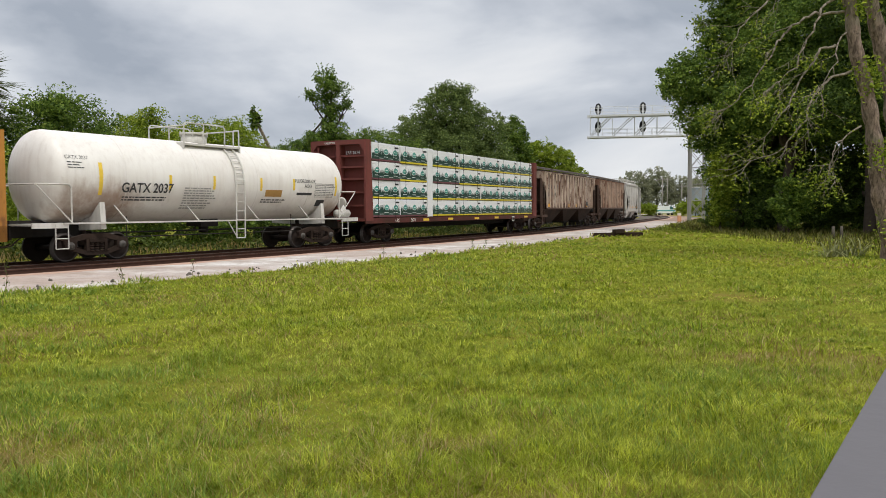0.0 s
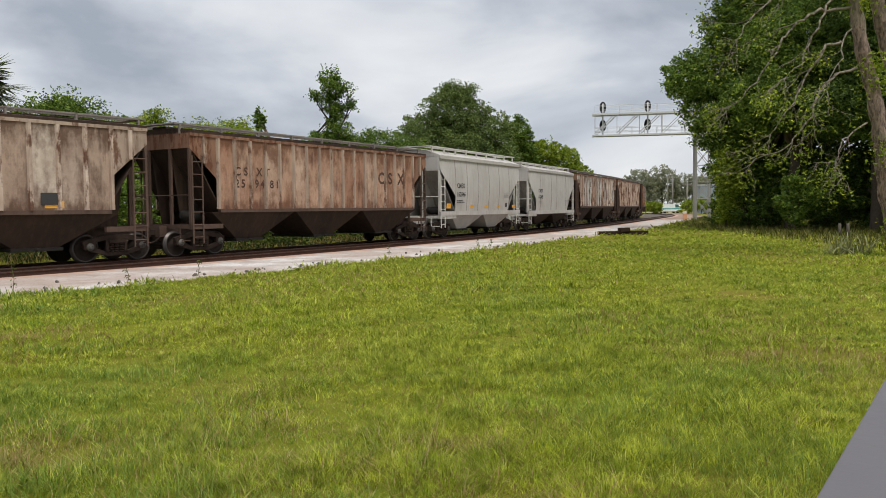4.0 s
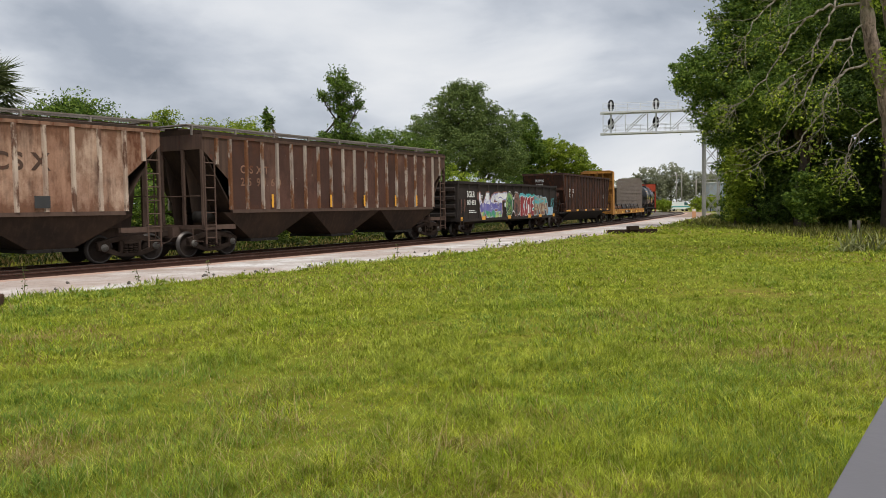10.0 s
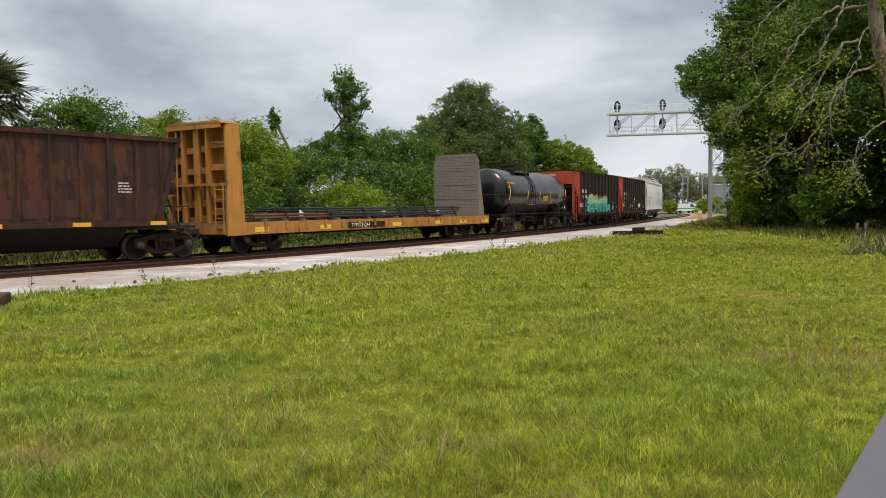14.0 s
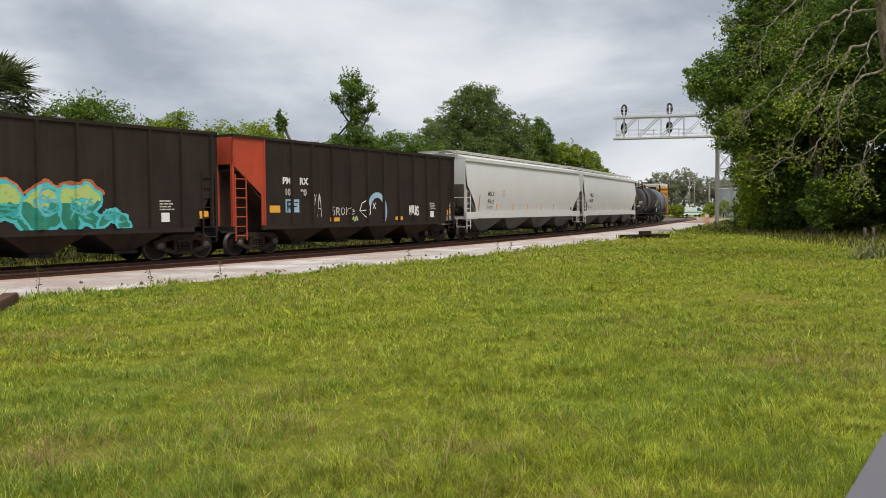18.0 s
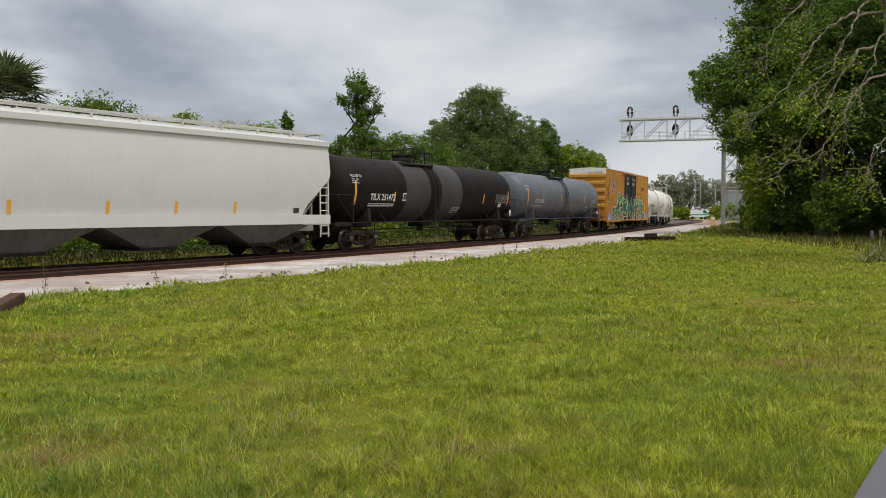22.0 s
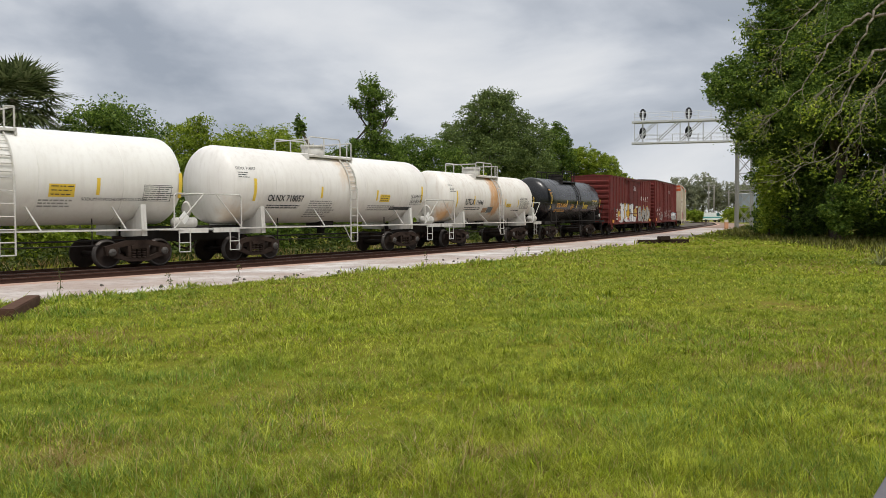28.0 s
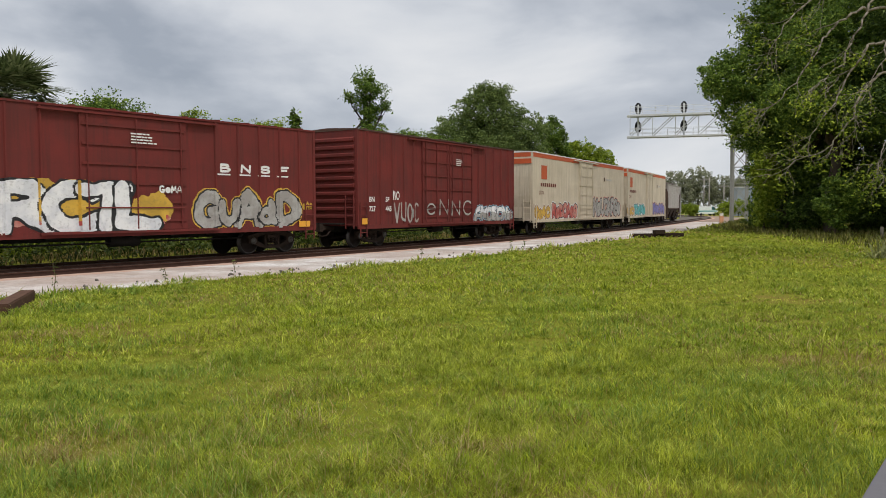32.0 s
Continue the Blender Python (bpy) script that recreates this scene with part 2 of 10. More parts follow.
def rod(bm, p, q, r, seg=6, mi=0, r2=None):
    p, q = Vector(p), Vector(q)
    d = q - p
    if d.length < 1e-6:
        return bm
    m = d.to_track_quat("Z", "Y").to_matrix()
    r2 = r if r2 is None else r2
    ring = [[bm.verts.new(c + m @ Vector((rr * math.cos(a), rr * math.sin(a), 0))) for a in (2 * math.pi * k / seg for k in range(seg))] for c, rr in ((p, r), (q, r2))]
    for k in range(seg):
        f = bm.faces.new((ring[0][k], ring[0][(k + 1) % seg], ring[1][(k + 1) % seg], ring[1][k]))
        f.smooth, f.material_index = seg > 6, mi
    for f in (bm.faces.new(ring[0][::-1]), bm.faces.new(ring[1])):
        f.material_index = mi
    return bm


def tube(bm, pts, r, seg=6, mi=0):
    for p, q in zip(pts, pts[1:]):
        rod(bm, p, q, r, seg, mi)
    return bm


def lathe(bm, prof, seg=24, axis="Y", centre=(0, 0, 0), mi=0):
    """Turns a (along, radius) outline about an axis through centre."""
    c = Vector(centre)
    rings = []
    for along, r in prof:
        ring = []
        for k in range(seg):
            a = 2 * math.pi * k / seg
            u, w = r * math.cos(a), r * math.sin(a)
            ring.append(bm.verts.new(c + Vector({"X": (along, u, w), "Y": (u, along, w), "Z": (u, w, along)}[axis])))
        rings.append(ring)
    fs = []
    for r0, r1 in zip(rings, rings[1:]):
        for k in range(seg):
            f = bm.faces.new((r0[k], r0[(k + 1) % seg], r1[(k + 1) % seg], r1[k]))
            f.smooth = True
            fs.append(f)
    fs += [bm.faces.new(rings[0][::-1]), bm.faces.new(rings[-1])]
    for f in fs:
        f.material_index = mi
    bmesh.ops.recalc_face_normals(bm, faces=fs)
    return bm

# ---- the line: centre line of the track, s in metres along it, away from the viewer ----
S_MIN, S_MAX = -520, 560


def lay_line(bend):
    """A centre line from curvatures at given distances: places and headings."""
    s = np.arange(S_MIN, S_MAX + 1.0)
    th = np.cumsum(np.interp(s, *zip(*bend)))
    k = -S_MIN
    th = th - th[k] + 0.5043
    x, y = np.cumsum(np.sin(th)), np.cumsum(np.cos(th))
    return s, x - x[k], y - y[k] + 43.50, th


APPROACH = [(-95, 0), (-50, -0.0076), (-25, -0.0076), (5, -0.0029), (35, -0.0024)]
# the train's line swings away behind itself; the siding in front of it runs on a little before it bends
LINE_S, LINE_X, LINE_Y, LINE_H = lay_line(APPROACH + [(56, 0), (60, -0.010), (120, -0.010), (150, -0.004), (220, 0)])
_, SIDE_X, SIDE_Y, SIDE_H = lay_line(APPROACH + [(60, 0.0005), (85, -0.001), (100, -0.006), (160, -0.006), (240, 0)])
SIDING = 1.50    # from the train's centre line to the siding's


def on_siding(s, side=0.0):
    """As on_line, beside the siding's line."""
    x, y, h = (float(np.interp(s, LINE_S, v)) for v in (SIDE_X, SIDE_Y, SIDE_H))
    return x + math.cos(h) * side, y - math.sin(h) * side, h


def on_line(s, side=0.0):
    """A place on the line, side metres towards the viewer, and the heading from +y."""
    x, y, h = (float(np.interp(s, LINE_S, v)) for v in (LINE_X, LINE_Y, LINE_H))
    return x + math.cos(h) * side, y - math.sin(h) * side, h


def travel(t):
    """How far the train has gone after t seconds."""
    return 12.6605 * t - 0.00363 * (t - 16) ** 2


def car_pose(centre, t, pivots):
    s = centre - travel(t)
    x0, y0, _ = on_line(s - pivots / 2)
    x1, y1, _ = on_line(s + pivots / 2)
    return pose((x0 + x1) / 2, (y0 + y1) / 2, 0, 0, 0, math.degrees(math.atan2(y1 - y0, x1 - x0)))

# ---- rolling stock: shared kit ----
WHITE_PAINT = paint("white_tank_paint", (0.78, 0.77, 0.74), (0.20, 0.13, 0.08), 0.14, 0.10, 0.45)
PALE_STEEL = paint("pale_painted_steel", (0.62, 0.61, 0.58), (0.16, 0.12, 0.09), 0.3, 0.3, 0.6)
BLACK_TANK = paint("black_tank_paint", (0.005, 0.006, 0.008), (0.018, 0.015, 0.014), 0.35, 0.2, 0.27)
RUSTY_BLACK = paint("sooty_black_tank_paint", (0.005, 0.005, 0.005), (0.026, 0.013, 0.010), 0.5, 0.35, 0.66)
SMOKE_GREY = paint("smoke_grey_tank_paint", (0.062, 0.060, 0.062), (0.02, 0.018, 0.017), 0.45, 0.4, 0.6)
SLATE_TRIM = paint("dark_slate_trim_paint", (0.07, 0.075, 0.085), (0.04, 0.035, 0.03), 0.4, 0.3, 0.6)
OLD_BROWN = paint("bleached_brown_hopper_paint", (0.42, 0.325, 0.26), (0.085, 0.05, 0.035), 0.55, 0.6, 0.8, 0.45, (0.16, 0.075, 0.045))
RUST_BROWN = paint("rust_brown_hopper_paint", (0.27, 0.15, 0.10), (0.075, 0.04, 0.03), 0.5, 0.65, 0.8, 0.5, (0.17, 0.065, 0.035))
DARK_BROWN = paint("dark_brown_hopper_paint", (0.10, 0.060, 0.045), (0.035, 0.022, 0.018), 0.5, 0.6, 0.8, 0.35, (0.14, 0.055, 0.035))
PALE_RIB = paint("flaking_pale_rib_paint", (0.58, 0.48, 0.40), (0.20, 0.11, 0.075), 0.75, 0.6, 0.8, 0.5, (0.15, 0.07, 0.045))
# soot of bays and slopes; on roofs and in recesses it paints shade
SOOT_AND_SHADE = paint("sooty_shade_sheet", (0.030, 0.021, 0.017), (0.085, 0.050, 0.034), 0.6, 0.5, 0.85)
WALK_GREY = paint("weathered_galvanised_walk", (0.27, 0.24, 0.215), (0.08, 0.055, 0.042), 0.5, 0.4, 0.75)
CREAM_PANEL = panel_paint("bleached_cream_panels", ((0.50, 0.40, 0.325), (0.42, 0.315, 0.245), (0.47, 0.37, 0.30), (0.54, 0.46, 0.385), (0.40, 0.30, 0.235)), (0.20, 0.13, 0.10), streak=0.7, rust=0.55, rust_col=(0.13, 0.07, 0.045))
RUST_PANEL = panel_paint("rusted_hopper_panels", ((0.50, 0.34, 0.25), (0.40, 0.24, 0.165), (0.46, 0.30, 0.215), (0.36, 0.21, 0.145), (0.50, 0.36, 0.275)), (0.26, 0.135, 0.09), streak=0.7, rust=0.62, rust_col=(0.18, 0.075, 0.04))
WHITE_PANEL = panel_paint("whitewashed_hopper_panel", ((0.68, 0.68, 0.67), (0.60, 0.60, 0.59)), (0.42, 0.39, 0.37), streak=0.45, rust=0.3, rust_col=(0.22, 0.12, 0.08))
GREYED_PANEL = panel_paint("greyed_hopper_panel", ((0.38, 0.32, 0.285), (0.44, 0.395, 0.37)), (0.25, 0.19, 0.16), streak=0.55, rust=0.55, rust_col=(0.15, 0.075, 0.05))
DARK_PANEL = panel_paint("dark_rusted_panels", ((0.085, 0.043, 0.033), (0.11, 0.055, 0.042), (0.07, 0.036, 0.028), (0.14, 0.075, 0.056)), (0.045, 0.024, 0.019), streak=0.5, rust=0.3, rust_col=(0.12, 0.052, 0.032))
GREY_PANEL = panel_paint("weathered_grey_panels", ((0.30, 0.29, 0.27), (0.24, 0.225, 0.205), (0.35, 0.33, 0.31)), (0.14, 0.11, 0.09), rust=0.1)
LIGHT_GREY = paint("light_grey_hopper_paint", (0.47, 0.455, 0.44), (0.20, 0.155, 0.13), 0.32, 0.26, 0.6)
# recess shade painted into the slope sheets; also one car's own grey
SHADE_GREY = paint("shade_grey_sheet", (0.30, 0.285, 0.265), (0.09, 0.075, 0.06), 0.5, 0.4, 0.7)
# the shadow under the white hoppers' sills is put into this bay colour
BAY_SHADE_GREY = paint("bay_grey_with_shade", (0.16, 0.155, 0.148), (0.05, 0.042, 0.036), 0.6, 0.5, 0.75)
CLEAN_WHITE = paint("clean_white_hopper_paint", (0.60, 0.60, 0.595), (0.30, 0.27, 0.23), 0.10, 0.07, 0.5)
COAL_BLACK = paint("faded_black_hopper_paint", (0.021, 0.0155, 0.013), (0.046, 0.030, 0.023), 0.4, 0.4, 0.8)
GON_BLACK = paint("faded_black_gondola_paint", (0.024, 0.021, 0.020), (0.055, 0.038, 0.030), 0.45, 0.5, 0.8)
END_RED = paint("vermilion_end_paint", (0.46, 0.065, 0.028), (0.06, 0.035, 0.03), 0.4, 0.3, 0.65)
RUST_GON = paint("rust_brown_gondola_paint", (0.052, 0.027, 0.020), (0.018, 0.012, 0.010), 0.7, 0.6, 0.85, 0.55, (0.105, 0.044, 0.026))
FLAT_ORANGE = paint("faded_orange_flat_car_paint", (0.46, 0.215, 0.045), (0.16, 0.07, 0.035), 0.45, 0.45, 0.75, 0.35)
BOX_ORANGE = paint("orange_boxcar_paint", (0.55, 0.26, 0.045), (0.22, 0.11, 0.04), 0.28, 0.28, 0.6)
BOX_RED = paint("oxide_red_boxcar_paint", (0.168, 0.030, 0.026), (0.05, 0.025, 0.022), 0.45, 0.45, 0.7)
BULKHEAD_RED = paint("oxide_red_bulkhead_paint", (0.175, 0.050, 0.042), (0.06, 0.035, 0.03), 0.4, 0.35, 0.7)
SILL_RED = paint("grimy_red_sill_paint", (0.115, 0.034, 0.028), (0.028, 0.018, 0.015), 0.75, 0.5, 0.75, 0.5, (0.09, 0.04, 0.028))
CREAM = paint("cream_reefer_paint", (0.60, 0.53, 0.42), (0.22, 0.17, 0.11), 0.3, 0.4, 0.65)
REEFER_RED = paint("orange_red_stripe_paint", (0.52, 0.10, 0.035), (0.2, 0.08, 0.05), 0.25, 0.2, 0.6)
ROOF_WHITE = paint("white_roof_paint", (0.74, 0.73, 0.70), (0.3, 0.25, 0.2), 0.25, 0.2, 0.6)
OLD_WOOD = plain("weathered_grey_planks", (0.20, 0.165, 0.14), 0.9, 0, 0.4, 5)
GREY_STENCIL = plain("grey_stencil_print", (0.30, 0.29, 0.28), 0.7, 0, 0.2, 12)
PALE_STENCIL = plain("pale_stencil_print", (0.48, 0.45, 0.42), 0.7, 0, 0.2, 12)

ROLLING = []   # (thing, place in the train, truck spacing)
AXLES = []     # (wheelset, place in the train)
WHEEL_R = 0.44


def make_truck_meshes():
    bm = bmesh.new()
    for s in (-1, 1):
        prism_y(bm, [(s * 1.10, 0.55), (s * 0.36, 0.70), (0, 0.70), (0, 0.86), (s * 0.40, 0.86), (s * 1.12, 0.68)], -0.07, 0.07)
        prism_y(bm, [(s * 1.00, 0.40), (s * 0.34, 0.20), (0, 0.20), (0, 0.31), (s * 0.30, 0.31), (s * 0.96, 0.56)], -0.07, 0.07)
        box(bm, s * 0.31 - 0.05, s * 0.31 + 0.05, -0.07, 0.07, 0.28, 0.74)
        box(bm, s * 0.89 - 0.19, s * 0.89 + 0.19, -0.09, 0.09, 0.42, 0.66)
    for x in (-0.17, 0.0, 0.17):
        for k in range(4):
            rod(bm, (x, -0.04, 0.31 + 0.075 * k), (x, -0.04, 0.36 + 0.075 * k), 0.075, 8)
    box(bm, -0.27, 0.27, -0.13, 0.10, 0.60, 0.70)
    frame_me = mesh_of("side_frame", bm, TRUCK)
    bm = bmesh.new()
    box(bm, -0.22, 0.22, -1.0, 1.0, 0.50, 0.78)
    rod(bm, (0, 0, 0.76), (0, 0, 0.98), 0.28, 12)
    for x in (-0.45, 0.45):
        box(bm, x - 0.05, x + 0.05, -0.85, 0.85, 0.38, 0.46)
    bolster = mesh_of("truck", bm, TRUCK)
    bm = bmesh.new()
    rod(bm, (0, -1.0, 0), (0, 1.0, 0), 0.085, 10)
    for s in (-1, 1):
        n = s * 0.68
        lathe(bm, [(n, WHEEL_R + 0.025), (n + s * 0.03, WHEEL_R + 0.025), (n + s * 0.035, WHEEL_R), (n + s * 0.13, WHEEL_R - 0.006),
                   (n + s * 0.135, WHEEL_R - 0.06), (n + s * 0.07, WHEEL_R - 0.08), (n + s * 0.05, 0.20), (n + s * 0.12, 0.14), (n + s * 0.12, 0.08)], 28, "Y")
    for f in bm.faces:
        c = f.calc_center_median()
        if 0.70 < abs(c.y) < 0.83 and math.hypot(c.x, c.z) > WHEEL_R - 0.045:
            f.material_index = 1
    axle = mesh_of("wheelset", bm, WHEEL, TREAD)
    bm = bmesh.new()
    lathe(bm, [(-0.20, 0.0001), (-0.20, 0.075), (-0.17, 0.085), (-0.165, 0.12), (-0.09, 0.125), (-0.08, 0.0001)], 14, "Y")
    for k in range(3):
        a = k * 2.094 + 0.4
        rod(bm, (0.05 * math.cos(a), -0.20, 0.05 * math.sin(a)), (0.05 * math.cos(a), -0.225, 0.05 * math.sin(a)), 0.018, 6)
    cap = mesh_of("bearing_cap", bm, plain("dusty_bearing_cap", (0.11, 0.10, 0.09), 0.6, 0.2, 0.4, 14))
    bm = bmesh.new()
    box(bm, -0.15, 0.75, -0.09, 0.09, 0.76, 0.94)
    box(bm, -0.32, -0.10, -0.16, 0.05, 0.70, 1.02)
    box(bm, -0.36, -0.28, -0.02, 0.15, 0.72, 1.00)
    tube(bm, [(0.3, -0.30, 0.80), (0.0, -0.28, 0.55), (-0.25, -0.2, 0.50), (-0.42, -0.1, 0.60)], 0.025, 6)
    coupler = mesh_of("coupler", bm, TRUCK)
    return bolster, frame_me, axle, cap, coupler


TRUCK_KIT = make_truck_meshes()


def add_truck(car, x, place):
    bolster, frame_me, axle, cap, _ = TRUCK_KIT
    tr = part("truck", bolster, None, car, "grimy cast steel two-axle truck")
    tr.location = (x, 0, 0)
    for s in (-1, 1):
        sf = part("side_frame", frame_me, None, tr)
        sf.location = (0, s * 1.0, 0)
        if s == 1:
            sf.rotation_euler = (0, 0, math.pi)
    for dx in (-0.89, 0.89):
        ax = part("wheelset", axle, None, tr, "dark steel wheels with a worn bright rim")
        ax.location = (dx, 0, WHEEL_R)
        AXLES.append((ax, place + x + dx))
        for s in (-1, 1):
            c = part("bearing_cap", cap, None, tr)
            c.location = (dx, s * 0.95, 0.5)
            if s == 1:
                c.rotation_euler = (0, 0, math.pi)
    return tr


def rail_car(name, front, rear, inset, label, category, reach=0.62, inset2=None):
    """An empty on the rails, with its two trucks and couplers; front and rear are places in the train."""
    mid, half = (front + rear) / 2, (rear - front) / 2
    inset2 = inset if inset2 is None else inset2
    car = empty(name, pose(0, 0, 0), label=label, category=category, group="cars of the freight train")
    xs = (-half + inset, half - inset2)
    for x in xs:
        add_truck(car, x, mid)
    for s in (-1, 1):
        c = part("coupler", TRUCK_KIT[4], None, car)
        c.location = (s * (half + reach - 0.3), 0, 0)
        if s == 1:
            c.rotation_euler = (0, 0, math.pi)
    ROLLING.append((car, mid, xs[1] - xs[0]))
    return car, half


def lettering(parent, text, x, z, size, y, mat, wide=1.0, bold=0.0, name="lettering", turn=None):
    cu = bpy.data.curves.new(name, "FONT")
    cu.body, cu.size, cu.extrude, cu.offset = text, size, 0.001, bold
    cu.materials.append(mat)
    ob = new(name, cu)
    ob.parent = parent
    ob.location = (x, y, z)
    ob.rotation_euler = turn if turn else (math.pi / 2, 0, 0)
    ob.scale = (wide, 1, 1)
    return ob


def bars(parent, x, z, w, rows, y, mat, pitch=0.09, thick=0.045, seed=1, name="stencil_print"):
    """Small print that cannot be read: rows of short bars."""
    rng = random.Random(seed)
    bm = bmesh.new()
    for r in range(rows):
        cx, end = x, x + w * rng.uniform(0.65, 1.0)
        while cx < end:
            k = min(rng.uniform(0.06, 0.2), end - cx)
            box(bm, cx, cx + k, y - 0.002, y + 0.002, z - r * pitch - thick, z - r * pitch)
            cx += k + 0.03
    return part(name, bm, mat, parent)


def plate(parent, name, x0, x1, z0, z1, y, mat, label=""):
    return part(name, boxes((x0, x1, y - 0.004, y + 0.002, z0, z1)), mat, parent, label)


def ladder(parent, x0, x1, z0, z1, y, mat, rungs=6, r=0.022, name="ladder"):
    bm = bmesh.new()
    for x in (x0, x1):
        rod(bm, (x, y, z0), (x, y, z1), r * 1.3, 6)
    for k in range(rungs):
        z = z0 + (z1 - z0) * (k + 0.5) / rungs
        rod(bm, (x0, y, z), (x1, y, z), r, 6)
    return part(name, bm, mat, parent)


def end_ladder(parent, x, y0, y1, z0, z1, mat, rungs=6, r=0.022, name="end_ladder"):
    bm = bmesh.new()
    for y in (y0, y1):
        rod(bm, (x, y, z0), (x, y, z1), r * 1.3, 6)
    for k in range(rungs):
        z = z0 + (z1 - z0) * (k + 0.5) / rungs
        rod(bm, (x, y0, z), (x, y1, z), r, 6)
    return part(name, bm, mat, parent)


def ribs(parent, xs, z0, z1, y, w, d, mat, name="side_rib"):
    """Upright stakes on the near side as parts on one mesh, and the far side's joined."""
    b = min(0.25 * w, 0.03)
    bm = bmesh.new()
    prism_z = [(-w / 2, 0), (-w / 2 + b, -d), (w / 2 - b, -d), (w / 2, 0)]
    lo = [bm.verts.new((px, py, z0)) for px, py in prism_z]
    hi = [bm.verts.new((px, py, z1)) for px, py in prism_z]
    for i in range(4):
        bm.faces.new((lo[i], lo[(i + 1) % 4], hi[(i + 1) % 4], hi[i]))
    bm.faces.new(lo[::-1])
    bm.faces.new(hi)
    me = mesh_of(name, bm, mat)
    for x in xs:
        o = part(name, me, None, parent)
        o.location = (x, -y, 0)
    far = bmesh.new()
    for x in xs:
        box(far, x - w / 2, x + w / 2, y, y + d, z0, z1)
    part("far_side_ribs", far, mat, parent)


def ring(cx, cz, rx, rz, a0=0.0, a1=360.0, n=14):
    return [(cx + rx * math.cos(radians(a0 + (a1 - a0) * k / n)), cz + rz * math.sin(radians(a0 + (a1 - a0) * k / n))) for k in range(n + 1)]


# letter-like shapes in a unit square, as strokes
GLYPH = {
    "/": [[(0, 0), (0.5, 0.5), (1, 1)]],
    "<": [[(0, 1), (0.38, 0.62), (0.5, 0.4), (1, 0)]],
    "A": [[(0, 0), (0.2, 0.65), (0.5, 1), (0.8, 0.65), (1, 0)], [(0.2, 0.36), (0.8, 0.36)]],
    "a": [ring(0.42, 0.32, 0.36, 0.3), [(0.82, 0.62), (0.8, 0.1), (1, 0)]],
    "B": [[(0.08, 0), (0.08, 1), (0.7, 0.98), (0.8, 0.78), (0.6, 0.54), (0.1, 0.5)], [(0.6, 0.54), (0.95, 0.3), (0.75, 0.03), (0.08, 0)]],
    "C": [ring(0.55, 0.5, 0.5, 0.48, 50, 315)],
    "D": [[(0.08, 0), (0.08, 1)], ring(0.08, 0.5, 0.85, 0.48, 90, -90)],
    "d": [ring(0.42, 0.3, 0.38, 0.28), [(0.85, 1), (0.82, 0.1), (1, 0)]],
    "E": [[(0.95, 0.97), (0.1, 0.95), (0.08, 0.05), (1, 0.02)], [(0.1, 0.5), (0.8, 0.52)]],
    "F": [[(0.1, 0), (0.1, 0.97), (1, 1)], [(0.1, 0.5), (0.8, 0.52)]],
    "G": [ring(0.5, 0.5, 0.5, 0.48, 55, 350), [(0.95, 0.42), (0.55, 0.42)]],
    "I": [[(0.5, 0), (0.5, 1)]],
    "K": [[(0.1, 0), (0.12, 1)], [(0.95, 1), (0.2, 0.48), (1, 0)]],
    "L": [[(0.15, 1), (0.1, 0.08), (1, 0.02)]],
    "M": [[(0, 0), (0.12, 1), (0.5, 0.3), (0.88, 1), (1, 0)]],
    "N": [[(0.05, 0), (0.1, 1), (0.9, 0), (0.95, 1)]],
    "O": [ring(0.5, 0.5, 0.46, 0.48)],
    "Q": [ring(0.48, 0.52, 0.45, 0.46), [(0.55, 0.35), (1, 0)]],
    "R": [[(0.08, 0), (0.1, 0.97), (0.65, 0.98), (0.85, 0.8), (0.8, 0.62), (0.6, 0.5), (0.15, 0.46)], [(0.4, 0.46), (1, 0)]],
    "S": [ring(0.5, 0.73, 0.42, 0.25, 20, 240, 9) + ring(0.5, 0.27, 0.45, 0.26, 70, -165, 9)],
    "T": [[(0, 0.95), (1, 1)], [(0.5, 0.95), (0.45, 0)]],
    "U": [[(0.05, 1), (0.08, 0.25), (0.5, 0.02), (0.9, 0.25), (0.95, 1)]],
    "V": [[(0, 1), (0.48, 0), (1, 1)]],
    "X": [[(0, 0), (1, 1)], [(0.05, 1), (0.95, 0)]],
    "Y": [[(0, 1), (0.45, 0.5), (1, 1)], [(0.45, 0.5), (0.4, 0)]],
    "e": [[(0.1, 0.36), (0.85, 0.42)] + ring(0.48, 0.36, 0.4, 0.34, 10, 320)],
    "~": [[(0, 0.05), (0.25, 0.5), (0.5, 0.62), (0.85, 0.4), (0.7, 0.12), (1, 0)]],
}


